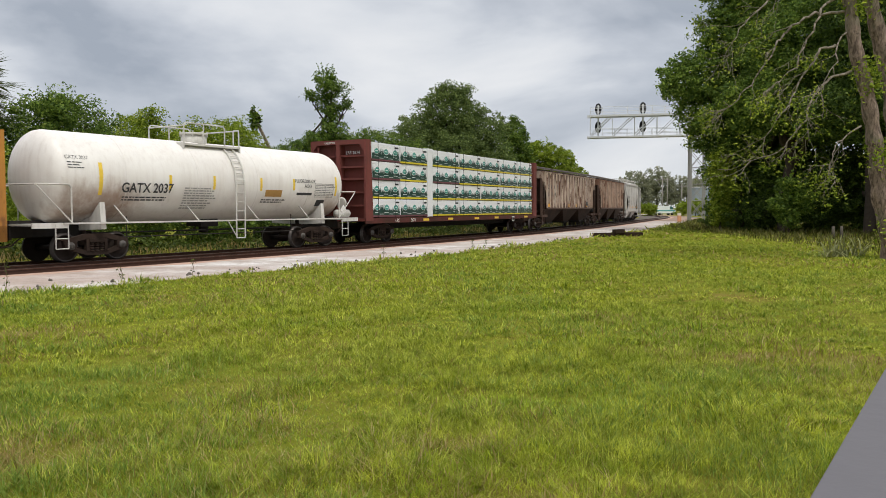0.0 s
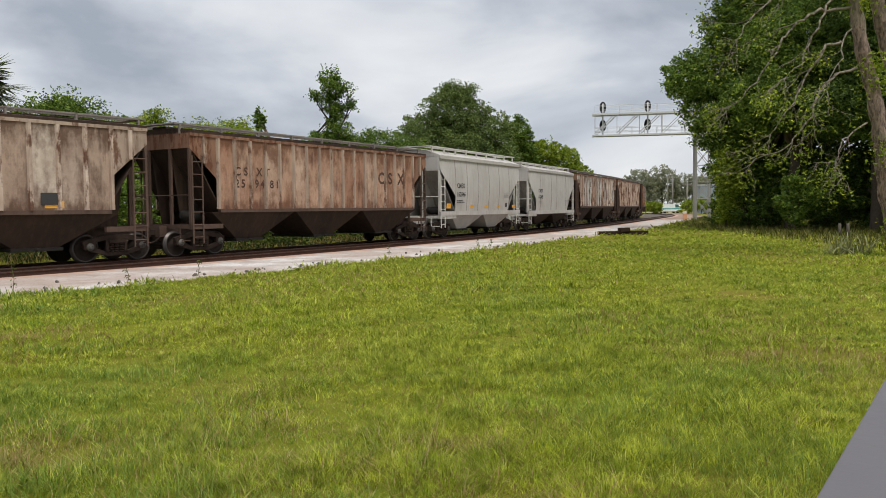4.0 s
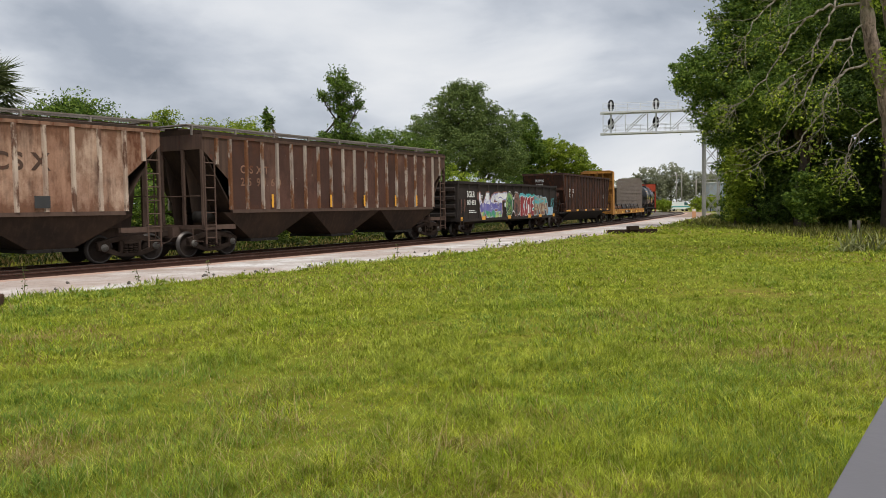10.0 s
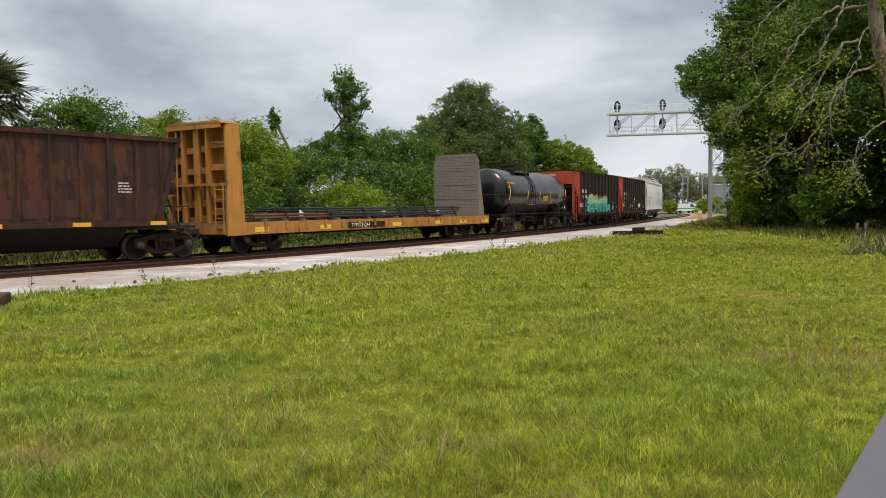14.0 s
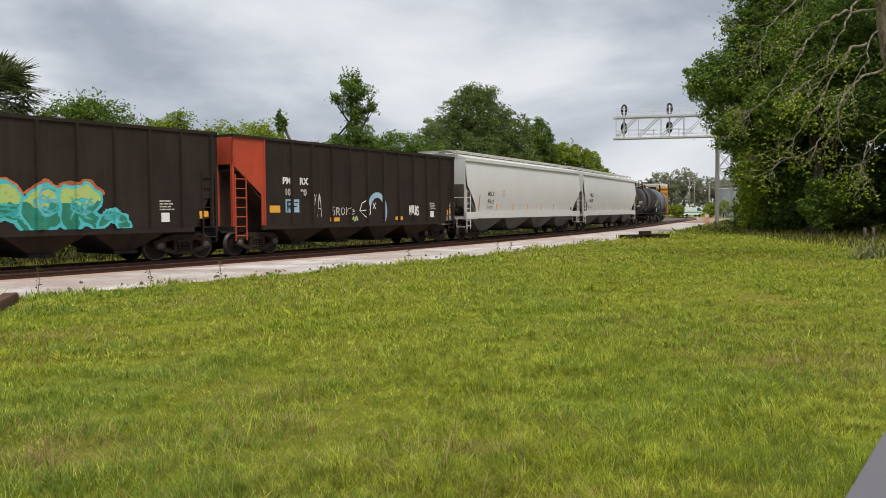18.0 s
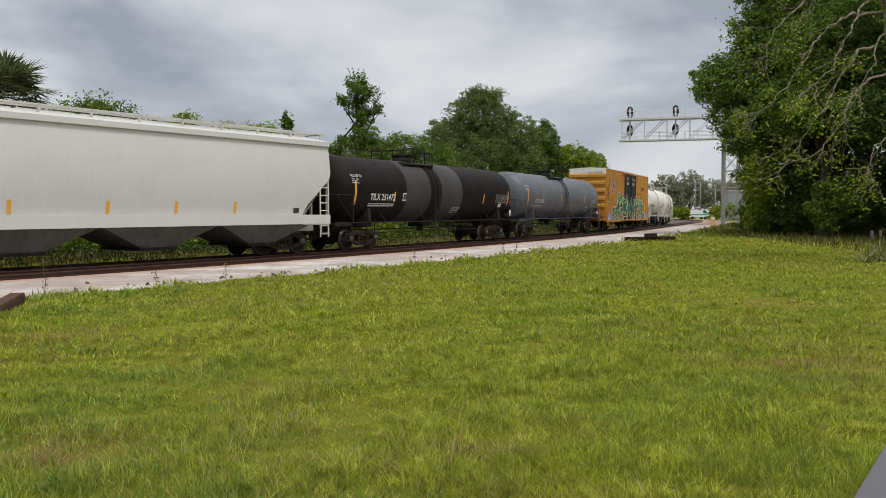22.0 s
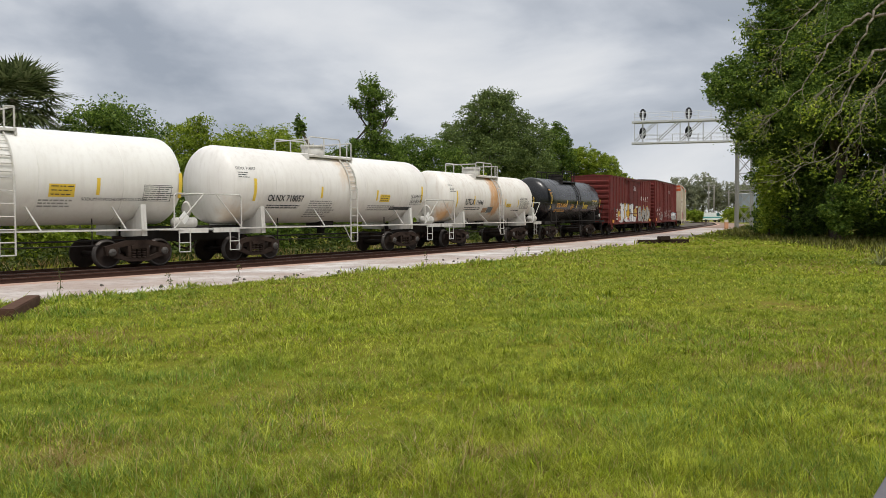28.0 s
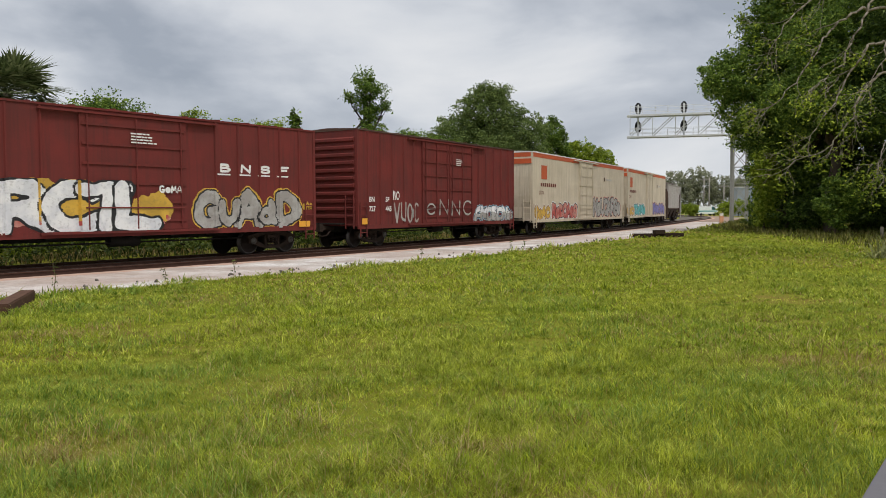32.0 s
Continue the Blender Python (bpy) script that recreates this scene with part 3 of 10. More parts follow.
def mural(parent, letters, y, layers, label, cell=0.032, relief=(), seed=1, line=0.05, halo=0.0, inner=None, wob=0.03, clip=None, halo_from=-9.0):
    """Sprayed shapes as one sheet of paint on a car's side. letters: (glyph, x0, x1, z0, z1, stroke half-width), later ones on top.
    layers: paints; the first ones fill, upwards from the given heights, then outline and halo: ((height, paint), ...), outline, halo.
    relief: (centre, half-width, depth) of the ribs that the paint runs over. inner: paint of thin swirls inside the letters."""
    fills, edge, glow = layers
    rng = random.Random(seed)
    x0, x1 = min(g[1] - g[5] for g in letters) - line - halo - 0.1, max(g[2] + g[5] for g in letters) + line + halo + 0.1
    z0, z1 = min(g[3] - g[5] for g in letters) - line - halo - 0.05, max(g[4] + g[5] for g in letters) + line + halo + 0.05
    if clip:
        z0, z1 = max(z0, clip[0]), min(z1, clip[1])
    nx, nz = max(2, int((x1 - x0) / cell)), max(2, int((z1 - z0) / cell))
    gx, gz = x0 + (np.arange(nx) + 0.5) * cell, z0 + (np.arange(nz) + 0.5) * cell
    px, pz = np.meshgrid(gx, gz)
    ripple = wob * (np.sin(5.1 * px + 3.3 * pz + seed) + np.sin(9.7 * px - 7.1 * pz + 2 * seed) * 0.6 + np.sin(17.0 * px + 13.0 * pz) * 0.35)
    mats = [m for _, m in fills] + [m for m in (edge, glow, inner) if m]
    i_edge = len(fills)
    i_glow = i_edge + 1 if edge else i_edge
    i_in = i_glow + (1 if glow else 0)
    pick = np.full(px.shape, -1, dtype=np.int32)
    near = np.full(px.shape, 99.0)
    for glyph, xa, xb, za, zb, r in letters:
        d = np.full(px.shape, 99.0)
        for stroke in GLYPH[glyph]:
            for (ua, va), (ub, vb) in zip(stroke, stroke[1:]):
                ax, az, bx, bz = xa + (xb - xa) * ua, za + (zb - za) * va, xa + (xb - xa) * ub, za + (zb - za) * vb
                dx, dz = bx - ax, bz - az
                k = np.clip(((px - ax) * dx + (pz - az) * dz) / max(dx * dx + dz * dz, 1e-9), 0, 1)
                d = np.minimum(d, np.hypot(px - ax - k * dx, pz - az - k * dz))
        d = d + ripple
        body = np.zeros(px.shape, dtype=np.int32)
        for k, (h, _) in enumerate(fills):
            body[pz + 1.6 * ripple > h] = k
        if inner:
            for k in range(3):
                a, b = rng.uniform(0.0, 0.5), rng.uniform(0.5, 1.0)
                swirl = rng.choice("SeC~VG")
                u0, u1, v0, v1 = xa + (xb - xa) * a - 0.3 * r, xa + (xb - xa) * b + 0.3 * r, za + (zb - za) * rng.uniform(0, 0.4), za + (zb - za) * rng.uniform(0.6, 1.05)
                for stroke in GLYPH[swirl]:
                    for (ua, va), (ub, vb) in zip(stroke, stroke[1:]):
                        ax, az, dx, dz = u0 + (u1 - u0) * ua, v0 + (v1 - v0) * va, (u1 - u0) * (ub - ua), (v1 - v0) * (vb - va)
                        k2 = np.clip(((px - ax) * dx + (pz - az) * dz) / max(dx * dx + dz * dz, 1e-9), 0, 1)
                        body[np.hypot(px - ax - k2 * dx, pz - az - k2 * dz) < 0.030] = i_in
        if edge:
            pick = np.where(d < r + line, i_edge, pick)
        pick = np.where(d < r, body, pick)
        near = np.minimum(near, d - r - (line if edge else 0))
    if glow:
        pick = np.where((pick < 0) & (near < halo) & (pz > halo_from), i_glow, pick)
    vx = x0 + np.arange(nx + 1) * cell
    vy = np.full(nx + 1, float(y))
    for xc, hw, dep in relief:
        vy = np.where(np.abs(vx - xc) < hw + cell, y - dep, vy)
    vz = z0 + np.arange(nz + 1) * cell
    cx, cz = np.meshgrid(vx, vz)
    shift = wob * (np.sin(5.1 * cx + 3.3 * cz + seed) + np.sin(9.7 * cx - 7.1 * cz + 2 * seed) * 0.6 + np.sin(17.0 * cx + 13.0 * cz) * 0.35)
    lead, out = np.full(cx.shape, 99.0), np.full(cx.shape, 99.0)
    for glyph, xa, xb, za, zb, r in letters:
        d = np.full(cx.shape, 99.0)
        for stroke in GLYPH[glyph]:
            for (ua, va), (ub, vb) in zip(stroke, stroke[1:]):
                ax, az, dx, dz = xa + (xb - xa) * ua, za + (zb - za) * va, (xb - xa) * (ub - ua), (zb - za) * (vb - va)
                k = np.clip(((cx - ax) * dx + (cz - az) * dz) / max(dx * dx + dz * dz, 1e-9), 0, 1)
                d = np.minimum(d, np.hypot(cx - ax - k * dx, cz - az - k * dz))
        d = d + shift - r
        lead = np.where(d < line + 0.7 * cell, d, np.where(lead < 90, lead, d))
        out = np.minimum(out, d)
    for field, levels in ((lead, (0.0, line) if edge else (0.0,)), (out, (line + halo,) if glow else ())):
        gz_, gx_ = np.gradient(field, cell)
        for level in levels:
            off = field - level
            near = np.abs(off) < 0.75 * cell
            cx = np.where(near, cx - np.clip(off * gx_, -0.5 * cell, 0.5 * cell), cx)
            cz = np.where(near, cz - np.clip(off * gz_, -0.5 * cell, 0.5 * cell), cz)
    cz = np.clip(cz, z0, z1)
    keep = np.argwhere(pick >= 0)
    used = {}
    verts, faces, slots = [], [], []
    for kz, kx in keep:
        f = []
        for a, b in ((kx, kz), (kx + 1, kz), (kx + 1, kz + 1), (kx, kz + 1)):
            if (a, b) not in used:
                used[(a, b)] = len(verts)
                verts.append((cx[b, a], vy[a], cz[b, a]))
            f.append(used[(a, b)])
        faces.append(f)
        slots.append(int(pick[kz, kx]))
    me = bpy.data.meshes.new("graffiti")
    me.from_pydata(verts, [], faces)
    me.polygons.foreach_set("material_index", slots)
    for m in mats:
        me.materials.append(m)
    return part("graffiti", me, None, parent, label)


def word(text, x0, x1, z0, z1, r, seed=1, lap=0.12):
    """Letters set side by side with uneven heights."""
    rng = random.Random(seed)
    w = (x1 - x0) / len(text)
    return [(g, x0 + w * (k + 0.12 - lap), x0 + w * (k + 0.88 + lap), z0 + rng.uniform(0, 0.1) * (z1 - z0), z1 - rng.uniform(0, 0.14) * (z1 - z0), r) for k, g in enumerate(text)]


def tag(parent, text, x0, x1, z0, z1, y, mat, label, r=0.02, seed=1, relief=()):
    """Thin sprayed letters."""
    return mural(parent, word(text, x0, x1, z0, z1, r, seed, 0.0), y, (((-9, mat),), None, None), label, 0.018, relief, seed, 0.0, 0.0, None, 0.008)


def scrawl(parent, x0, x1, z0, z1, y, mat, seed, r=0.018, label="thin sprayed scrawl", n=26):
    """A looping line of spray paint."""
    rng = random.Random(seed)
    ph = [rng.uniform(0, 6.28) for _ in range(4)]
    bm = bmesh.new()
    pts = []
    for k in range(n + 1):
        u = k / n
        x = x0 + (x1 - x0) * (0.06 + 0.88 * u) + 0.10 * (x1 - x0) * math.sin(11 * u + ph[0]) * (1 - u * u)
        z = (z0 + z1) / 2 + (z1 - z0) * 0.46 * math.sin(15 * u + ph[1]) * math.cos(4 * u + ph[2])
        pts.append((x, z))
    for (xa, za), (xb, zb) in zip(pts, pts[1:]):
        d = Vector((xb - xa, zb - za))
        if d.length < 1e-4:
            continue
        nx, nz = -d.y / d.length * r, d.x / d.length * r
        bm.faces.new([bm.verts.new((px, y - 0.004, pz)) for px, pz in ((xa - nx, za - nz), (xb - nx, zb - nz), (xb + nx, zb + nz), (xa + nx, za + nz))])
    return part("scrawl", bm, mat, parent, label)


def flat_line(parent, pts, y, mat, r, label):
    """A sprayed line through the given places on a car's side."""
    bm = bmesh.new()
    prev = None
    for k, (x, z) in enumerate(pts):
        (xa, za), (xb, zb) = pts[max(0, k - 1)], pts[min(len(pts) - 1, k + 1)]
        d = Vector((xb - xa, zb - za)).normalized() * r
        row = (bm.verts.new((x - d.y, y - 0.004, z + d.x)), bm.verts.new((x + d.y, y - 0.004, z - d.x)))
        if prev:
            bm.faces.new((prev[0], prev[1], row[1], row[0]))
        prev = row
    return part("graffiti", bm, mat, parent, label)


def spray(name, col, col2=None):
    mat, nt, b = shader(name, 0.55)
    c = mixed(nt, ramp_of(nt, noise_tex(nt, 1.6, 3), ((0.42, grey(0)), (0.58, grey(1)))), col, col2 or tuple(0.75 * v for v in col))
    nt.links.new(mixed(nt, ramp_of(nt, noise_tex(nt, 9, 6, 0.7), ((0.52, grey(0)), (0.75, grey(0.5)))), c, (0.07, 0.06, 0.055)), b.inputs["Base Color"])
    return mat


SP_BLACK = spray("black_spray", (0.012, 0.012, 0.014))
SP_WHITE = spray("white_spray", (0.78, 0.78, 0.78), (0.62, 0.63, 0.66))
SP_TEAL = spray("teal_spray", (0.02, 0.33, 0.30), (0.10, 0.42, 0.48))
SP_DEEP = spray("deep_green_spray", (0.015, 0.17, 0.10), (0.02, 0.24, 0.17))
SP_TURQ = spray("turquoise_spray", (0.06, 0.44, 0.48), (0.10, 0.50, 0.52))
SP_FLARE = spray("lime_spray_with_ochre", (0.36, 0.52, 0.14), (0.44, 0.50, 0.16))
SP_GREEN = spray("green_spray", (0.30, 0.42, 0.13), (0.04, 0.22, 0.10))
SP_LIME = spray("lime_spray", (0.48, 0.56, 0.20), (0.05, 0.30, 0.16))
SP_SILVER = spray("silver_spray", (0.40, 0.39, 0.37), (0.30, 0.28, 0.26))
SP_YELLOW = spray("yellow_spray", (0.62, 0.38, 0.05))
SP_RED = spray("red_spray", (0.42, 0.06, 0.05), (0.50, 0.25, 0.2))
SP_BLUE = spray("pale_blue_spray", (0.24, 0.42, 0.55), (0.35, 0.5, 0.6))
SP_VIOLET = spray("violet_spray", (0.12, 0.11, 0.36), (0.19, 0.17, 0.42))
SP_LILAC = spray("white_blue_spray", (0.62, 0.62, 0.72), (0.25, 0.27, 0.5))
SP_BROWN = spray("brown_spray", (0.16, 0.075, 0.055), (0.24, 0.11, 0.085))
SP_CRIMSON = spray("crimson_spray", (0.30, 0.025, 0.03), (0.24, 0.02, 0.03))
SP_TAN = spray("tan_spray", (0.42, 0.33, 0.22))
SP_ORANGE = spray("orange_spray", (0.50, 0.13, 0.03), (0.34, 0.10, 0.04))
SP_OLIVE = spray("olive_spray", (0.25, 0.24, 0.14), (0.34, 0.30, 0.20))

# ---- tank cars ----
def tank_shape(half, r, zc, dish, seg=56):
    prof = []
    for k in range(9):
        a = math.pi / 2 * k / 8
        prof.append((-half + dish * (1 - math.cos(a)), max(r * math.sin(a), 0.001)))
    prof += [(-half + dish + (2 * half - 2 * dish) * k / 9, r) for k in range(1, 10)]
    prof += [(-x, rr) for x, rr in prof[:9][::-1][1:]]
    return lathe(bmesh.new(), prof, seg, "X", (0, 0, zc))


def on_tank(r, zc, z):
    """y of the near flank of a tank at height z."""
    return -math.sqrt(max(r * r - (z - zc) ** 2, 0.01))


def tank_patch(parent, name, x0, x1, z0, z1, r, zc, mat, label="", lift=0.006):
    """A thin sheet that follows the round flank."""
    bm = bmesh.new()
    n = 5
    rows = []
    for k in range(n + 1):
        z = z0 + (z1 - z0) * k / n
        y = on_tank(r + lift, zc, z)
        rows.append((bm.verts.new((x0, y, z)), bm.verts.new((x1, y, z))))
    for a, b in zip(rows, rows[1:]):
        bm.faces.new((a[0], a[1], b[1], b[0]))
    return part(name, bm, mat, parent, label)


def tank_text(parent, text, x, z, size, r, zc, mat, bold=0.0):
    y = on_tank(r + 0.02, zc, z + size * 0.35)
    lean = math.atan2(z + size * 0.35 - zc, -y)
    dz = size * 0.35
    return lettering(parent, text, x, z + dz - dz * math.cos(lean), size, y - 0.002, mat, 0.9, bold, turn=(math.pi / 2 - lean, 0, 0))


def tank_bars(parent, x, z, w, rows, r, zc, mat, pitch=0.085, seed=1, thick=0.045, lift=0.009):
    rng = random.Random(seed)
    bm = bmesh.new()
    for k in range(rows):
        zz = z - k * pitch
        cx, end = x, x + w * rng.uniform(0.7, 1.0)
        while cx < end:
            d = min(rng.uniform(0.06, 0.22), end - cx)
            ya, yb = on_tank(r + lift, zc, zz), on_tank(r + lift, zc, zz - thick)
            bm.faces.new([bm.verts.new(v) for v in ((cx, yb, zz - thick), (cx + d, yb, zz - thick), (cx + d, ya, zz), (cx, ya, zz))])
            cx += d + 0.035
    return part("stencil_print", bm, mat, parent)


def tank_car(front, rear, r, zc, skin, trim, ink, label, marks, dish=0.62, inset=1.75, platform=0.0, dome="open", bands=(), stripe=YELLOW_MARK, stripes=(), hand_high=2.35, stub=0.55, gear=None, walk_z=1.22, drip=None, seams=4):
    """front and rear are the tank's own ends; marks: a list of (kind, ...) on the near flank."""
    car, half = rail_car("tank_car", front, rear, inset, label, "tank car", reach=stub + 0.25)
    part("tank", tank_shape(half, r, zc, dish), skin, car)
    for k in range(seams):
        x = -half + dish + (2 * half - 2 * dish) * (k + 0.7) / (seams + 0.4)
        bm = lathe(bmesh.new(), [(x - 0.02, r + 0.001), (x - 0.012, r + 0.006), (x + 0.012, r + 0.006), (x + 0.02, r + 0.001)], 56, "X", (0, 0, zc))
        part("weld_seam", bm, skin, car)
    for x0, x1, mat, bl in bands:
        bm = lathe(bmesh.new(), [(x0, r + 0.002), (x0 + 0.01, r + 0.009), (x1 - 0.01, r + 0.009), (x1, r + 0.002)], 56, "X", (0, 0, zc))
        part("tank_band", bm, mat, car, bl)
    bot = zc - r
    # stub sills, bolster saddles and end decks
    for s in (-1, 1):
        xt = s * (half - inset)
        bm = bmesh.new()
        box(bm, min(s * (half + stub), xt), max(s * (half + stub), xt), -0.28, 0.28, 0.78, min(bot + 0.22, 1.28))
        part("stub_sill", bm, STEEL_DARK, car)
        bm = bmesh.new()
        for sy in (-1, 1):
            prism_x(bm, [(sy * 0.15, 0.95), (sy * 1.42, 1.0), (sy * 1.42, walk_z), (sy * 1.36, zc - 0.55 * r), (sy * 0.9, zc - 0.86 * r), (sy * 0.15, bot + 0.02)], xt - 0.09, xt + 0.09)
        part("tank_saddle", bm, trim, car)
        xa, xb = sorted((s * (half + stub), s * (half - 0.55)))
        bm = boxes((xa, xb, -1.42, 1.42, walk_z - 0.09, walk_z - 0.03))
        box(bm, xa, xb, -1.46, -1.40, walk_z - 0.16, walk_z)
        part("end_deck", bm, trim, car)
        bm = bmesh.new()
        xe = s * (half + stub * 0.75)
        xi = s * (half - 0.7)
        for sy in (-1, 1):
            tube(bm, [(xi, sy * 1.42, walk_z), (xi, sy * 1.42, hand_high - 0.08), (xi + s * 0.08, sy * 1.42, hand_high), (xe, sy * 1.42, hand_high)], 0.026, 6)
        tube(bm, [(xe, -1.42, hand_high), (xe, 1.42, hand_high)], 0.026, 6)
        tube(bm, [(xe, -1.42, hand_high), (xi, -1.42, walk_z)], 0.02, 6)
        part("end_handrail", bm, trim, car)
        bm = bmesh.new()
        xs = s * (half - 0.35)
        for z in (0.45, 0.75):
            rod(bm, (xs - 0.2, -1.46, z), (xs + 0.2, -1.46, z), 0.018, 6)
        for d in (-0.2, 0.2):
            rod(bm, (xs + d, -1.46, 0.45), (xs + d, -1.46, walk_z - 0.05), 0.018, 6)
        part("sill_step", bm, trim, car)
    # brake wheel and air reservoir on the rear deck
    bm = lathe(bmesh.new(), [(half + 0.02, 0.22), (half + 0.05, 0.28), (half + 0.08, 0.22)], 20, "X", (0, -0.95, walk_z + 0.62))
    rod(bm, (half + 0.05, -0.95, walk_z), (half + 0.05, -0.95, walk_z + 0.6), 0.03, 6)
    part("brake_wheel", bm, trim, car)
    bm = lathe(bmesh.new(), [(half - 0.62, 0.03), (half - 0.55, 0.17), (half + 0.25, 0.17), (half + 0.32, 0.03)], 16, "X", (0, -1.12, walk_z + 0.18))
    part("air_reservoir", bm, trim, car)
    # walkway rail along the flank
    bm = bmesh.new()
    for sy in (-1, 1):
        box(bm, -half + 0.4, half - 0.4, sy * 1.46 - 0.03, sy * 1.46 + 0.03, walk_z - 0.05, walk_z)
        for k in range(4):
            x = -half * 0.62 + half * 1.24 * k / 3
            rod(bm, (x, sy * 1.44, walk_z - 0.03), (x - 0.28, sy * (abs(on_tank(r, zc, zc - 0.62 * r))), zc - 0.62 * r), 0.025, 6)
    part("side_rail", bm, trim, car)
    # bottom gear
    bm = bmesh.new()
    box(bm, -0.45, 0.35, -0.4, 0.4, bot - 0.22, bot + 0.1)
    rod(bm, (0, 0, bot - 0.45), (0, 0, bot + 0.05), 0.17, 12)
    tube(bm, [(-half + 1.9, -0.55, 0.86), (half - 1.9, -0.55, 0.86)], 0.03, 6)
    tube(bm, [(-half + 2.4, -0.95, 0.72), (half - 3.0, -0.95, 0.72)], 0.022, 6)
    for x in (-half + 2.9, half - 3.2):
        rod(bm, (x, -0.95, 0.72), (x, -0.95, bot + 0.2), 0.022, 6)
    part("brake_rigging", bm, STEEL_DARK, car)
    # top works
    px = platform
    top = zc + r - 0.16
    bm = boxes((px - 1.35, px + 1.25, -0.95, 0.95, top - 0.04, top + 0.03))
    for x in (px - 1.35, px + 1.25):
        box(bm, x - 0.03, x + 0.03, -0.95, 0.95, top - 0.16, top + 0.05)
    part("top_platform", bm, gear or trim, car)
    bm = bmesh.new()
    rod(bm, (px - 0.1, 0, top), (px - 0.1, 0, top + 0.42), 0.46, 20)
    rod(bm, (px - 0.1, 0, top + 0.42), (px - 0.1, 0, top + 0.50), 0.50, 20)
    for k in range(8):
        a = k * math.pi / 4
        rod(bm, (px - 0.1 + 0.47 * math.cos(a), 0.47 * math.sin(a), top + 0.36), (px - 0.1 + 0.47 * math.cos(a), 0.47 * math.sin(a), top + 0.56), 0.03, 6)
    part("manway", bm, gear or trim, car)
    bm = bmesh.new()
    h = top + 0.74
    for sy in (-1, 1):
        y = sy * 0.93
        tube(bm, [(px - 1.33, y, top), (px - 1.33, y, h - 0.1), (px - 1.25, y, h), (px + 0.45, y, h), (px + 0.53, y, h - 0.1), (px + 0.53, y, top)], 0.026, 6)
        tube(bm, [(px + 0.95, y, top), (px + 0.95, y, h - 0.12), (px + 1.22, y, h - 0.1), (px + 1.22, y, top)], 0.026, 6)
        rod(bm, (px - 0.45, y, top), (px - 0.45, y, h), 0.026, 6)
    rod(bm, (px - 1.33, -0.93, h - 0.1), (px - 1.33, 0.93, h - 0.1), 0.026, 6)
    rod(bm, (px + 1.22, -0.93, h - 0.1), (px + 1.22, 0.93, h - 0.1), 0.026, 6)
    part("platform_railing", bm, gear or trim, car)
    # the ladder bends over the flank
    bm = bmesh.new()
    lx = px + 0.72
    for dx in (-0.21, 0.21):
        pts = [(lx + dx, -(r + 0.06) * math.sin(a), zc + (r + 0.06) * math.cos(a)) for a in [0.55 + 0.12 * k for k in range(9)]]
        pts += [(lx + dx, -(r + 0.09), zc - 0.05), (lx + dx, -1.5, 0.55)]
        tube(bm, pts, 0.026, 6)
    for k in range(7):
        a = 0.6 + 0.155 * k
        rod(bm, (lx - 0.21, -(r + 0.06) * math.sin(a), zc + (r + 0.06) * math.cos(a)), (lx + 0.21, -(r + 0.06) * math.sin(a), zc + (r + 0.06) * math.cos(a)), 0.02, 6)
    for k in range(7):
        z = 0.55 + k * (zc - 0.1 - 0.55) / 6
        rod(bm, (lx - 0.21, -1.5, z), (lx + 0.21, -1.5, z), 0.02, 6)
    rod(bm, (lx - 0.21, -1.5, 0.6), (lx - 0.6, -1.45, walk_z), 0.02, 6)
    part("ladder", bm, trim, car)
    if drip:
        bm = bmesh.new()
        n = 16
        for k in range(n):
            a0, a1 = 0.25 + 2.1 * k / n, 0.25 + 2.1 * (k + 1) / n
            w0, w1 = 0.42 + 0.08 * math.sin(k * 2.1), 0.42 + 0.08 * math.sin((k + 1) * 2.1)
            bm.faces.new([bm.verts.new((px + sx, -(r + 0.004) * math.sin(a), zc + (r + 0.004) * math.cos(a))) for sx, a in ((-w0, a0), (-w1, a1), (w1, a1), (w0, a0))])
        part("rust_streak", bm, drip, car, "rust-brown run-off stain below the manway")
    for x, z0, z1, w in stripes:
        tank_patch(car, "reflective_strip", x - w / 2, x + w / 2, z0, z1, r, zc, stripe)
    for k, m in enumerate(marks):
        if m[0] == "text":
            tank_text(car, m[1], m[2], m[3], m[4], r, zc, m[5] if len(m) > 5 else ink, m[6] if len(m) > 6 else 0.0)
        elif m[0] == "bars":
            tank_bars(car, m[1], m[2], m[3], m[4], r, zc, m[5] if len(m) > 5 else ink, seed=k + 3)
        elif m[0] == "fine":
            tank_bars(car, m[1], m[2], m[3], m[4], r, zc, m[5], (m[6] if len(m) > 6 else 0.06), k + 3, 0.02)
        elif m[0] == "patch":
            if m[5] is YELLOW_MARK:
                tank_bars(car, m[1] + 0.06, m[4] - 0.05, m[2] - m[1] - 0.1, 3, r, zc, BLACK_MARK, (m[4] - m[3]) / 3.2, k, 0.028, 0.016)
            tank_patch(car, "panel", m[1], m[2], m[3], m[4], r, zc, m[5], lift=0.005 + 0.0001 * k)
    first = next((m for m in marks if m[0] == "text"), None)
    if first:
        tank_text(car, first[1], -half + dish - 0.05, zc + 0.5, 0.17, r, zc, first[5])
        tank_bars(car, -half + dish, zc + 0.42, 0.6, 3, r, zc, first[5], 0.08, 9, 0.025)
    # placard on the end
    bm = bmesh.new()
    d = half - 0.25
    prism_y(bm, [(d, walk_z + 0.12), (d + 0.2, walk_z + 0.34), (d, walk_z + 0.56), (d - 0.2, walk_z + 0.34)], -1.30, -1.28)
    part("hazard_placard", bm, WHITE_MARK, car, "white diamond hazard placard")
    return car, half

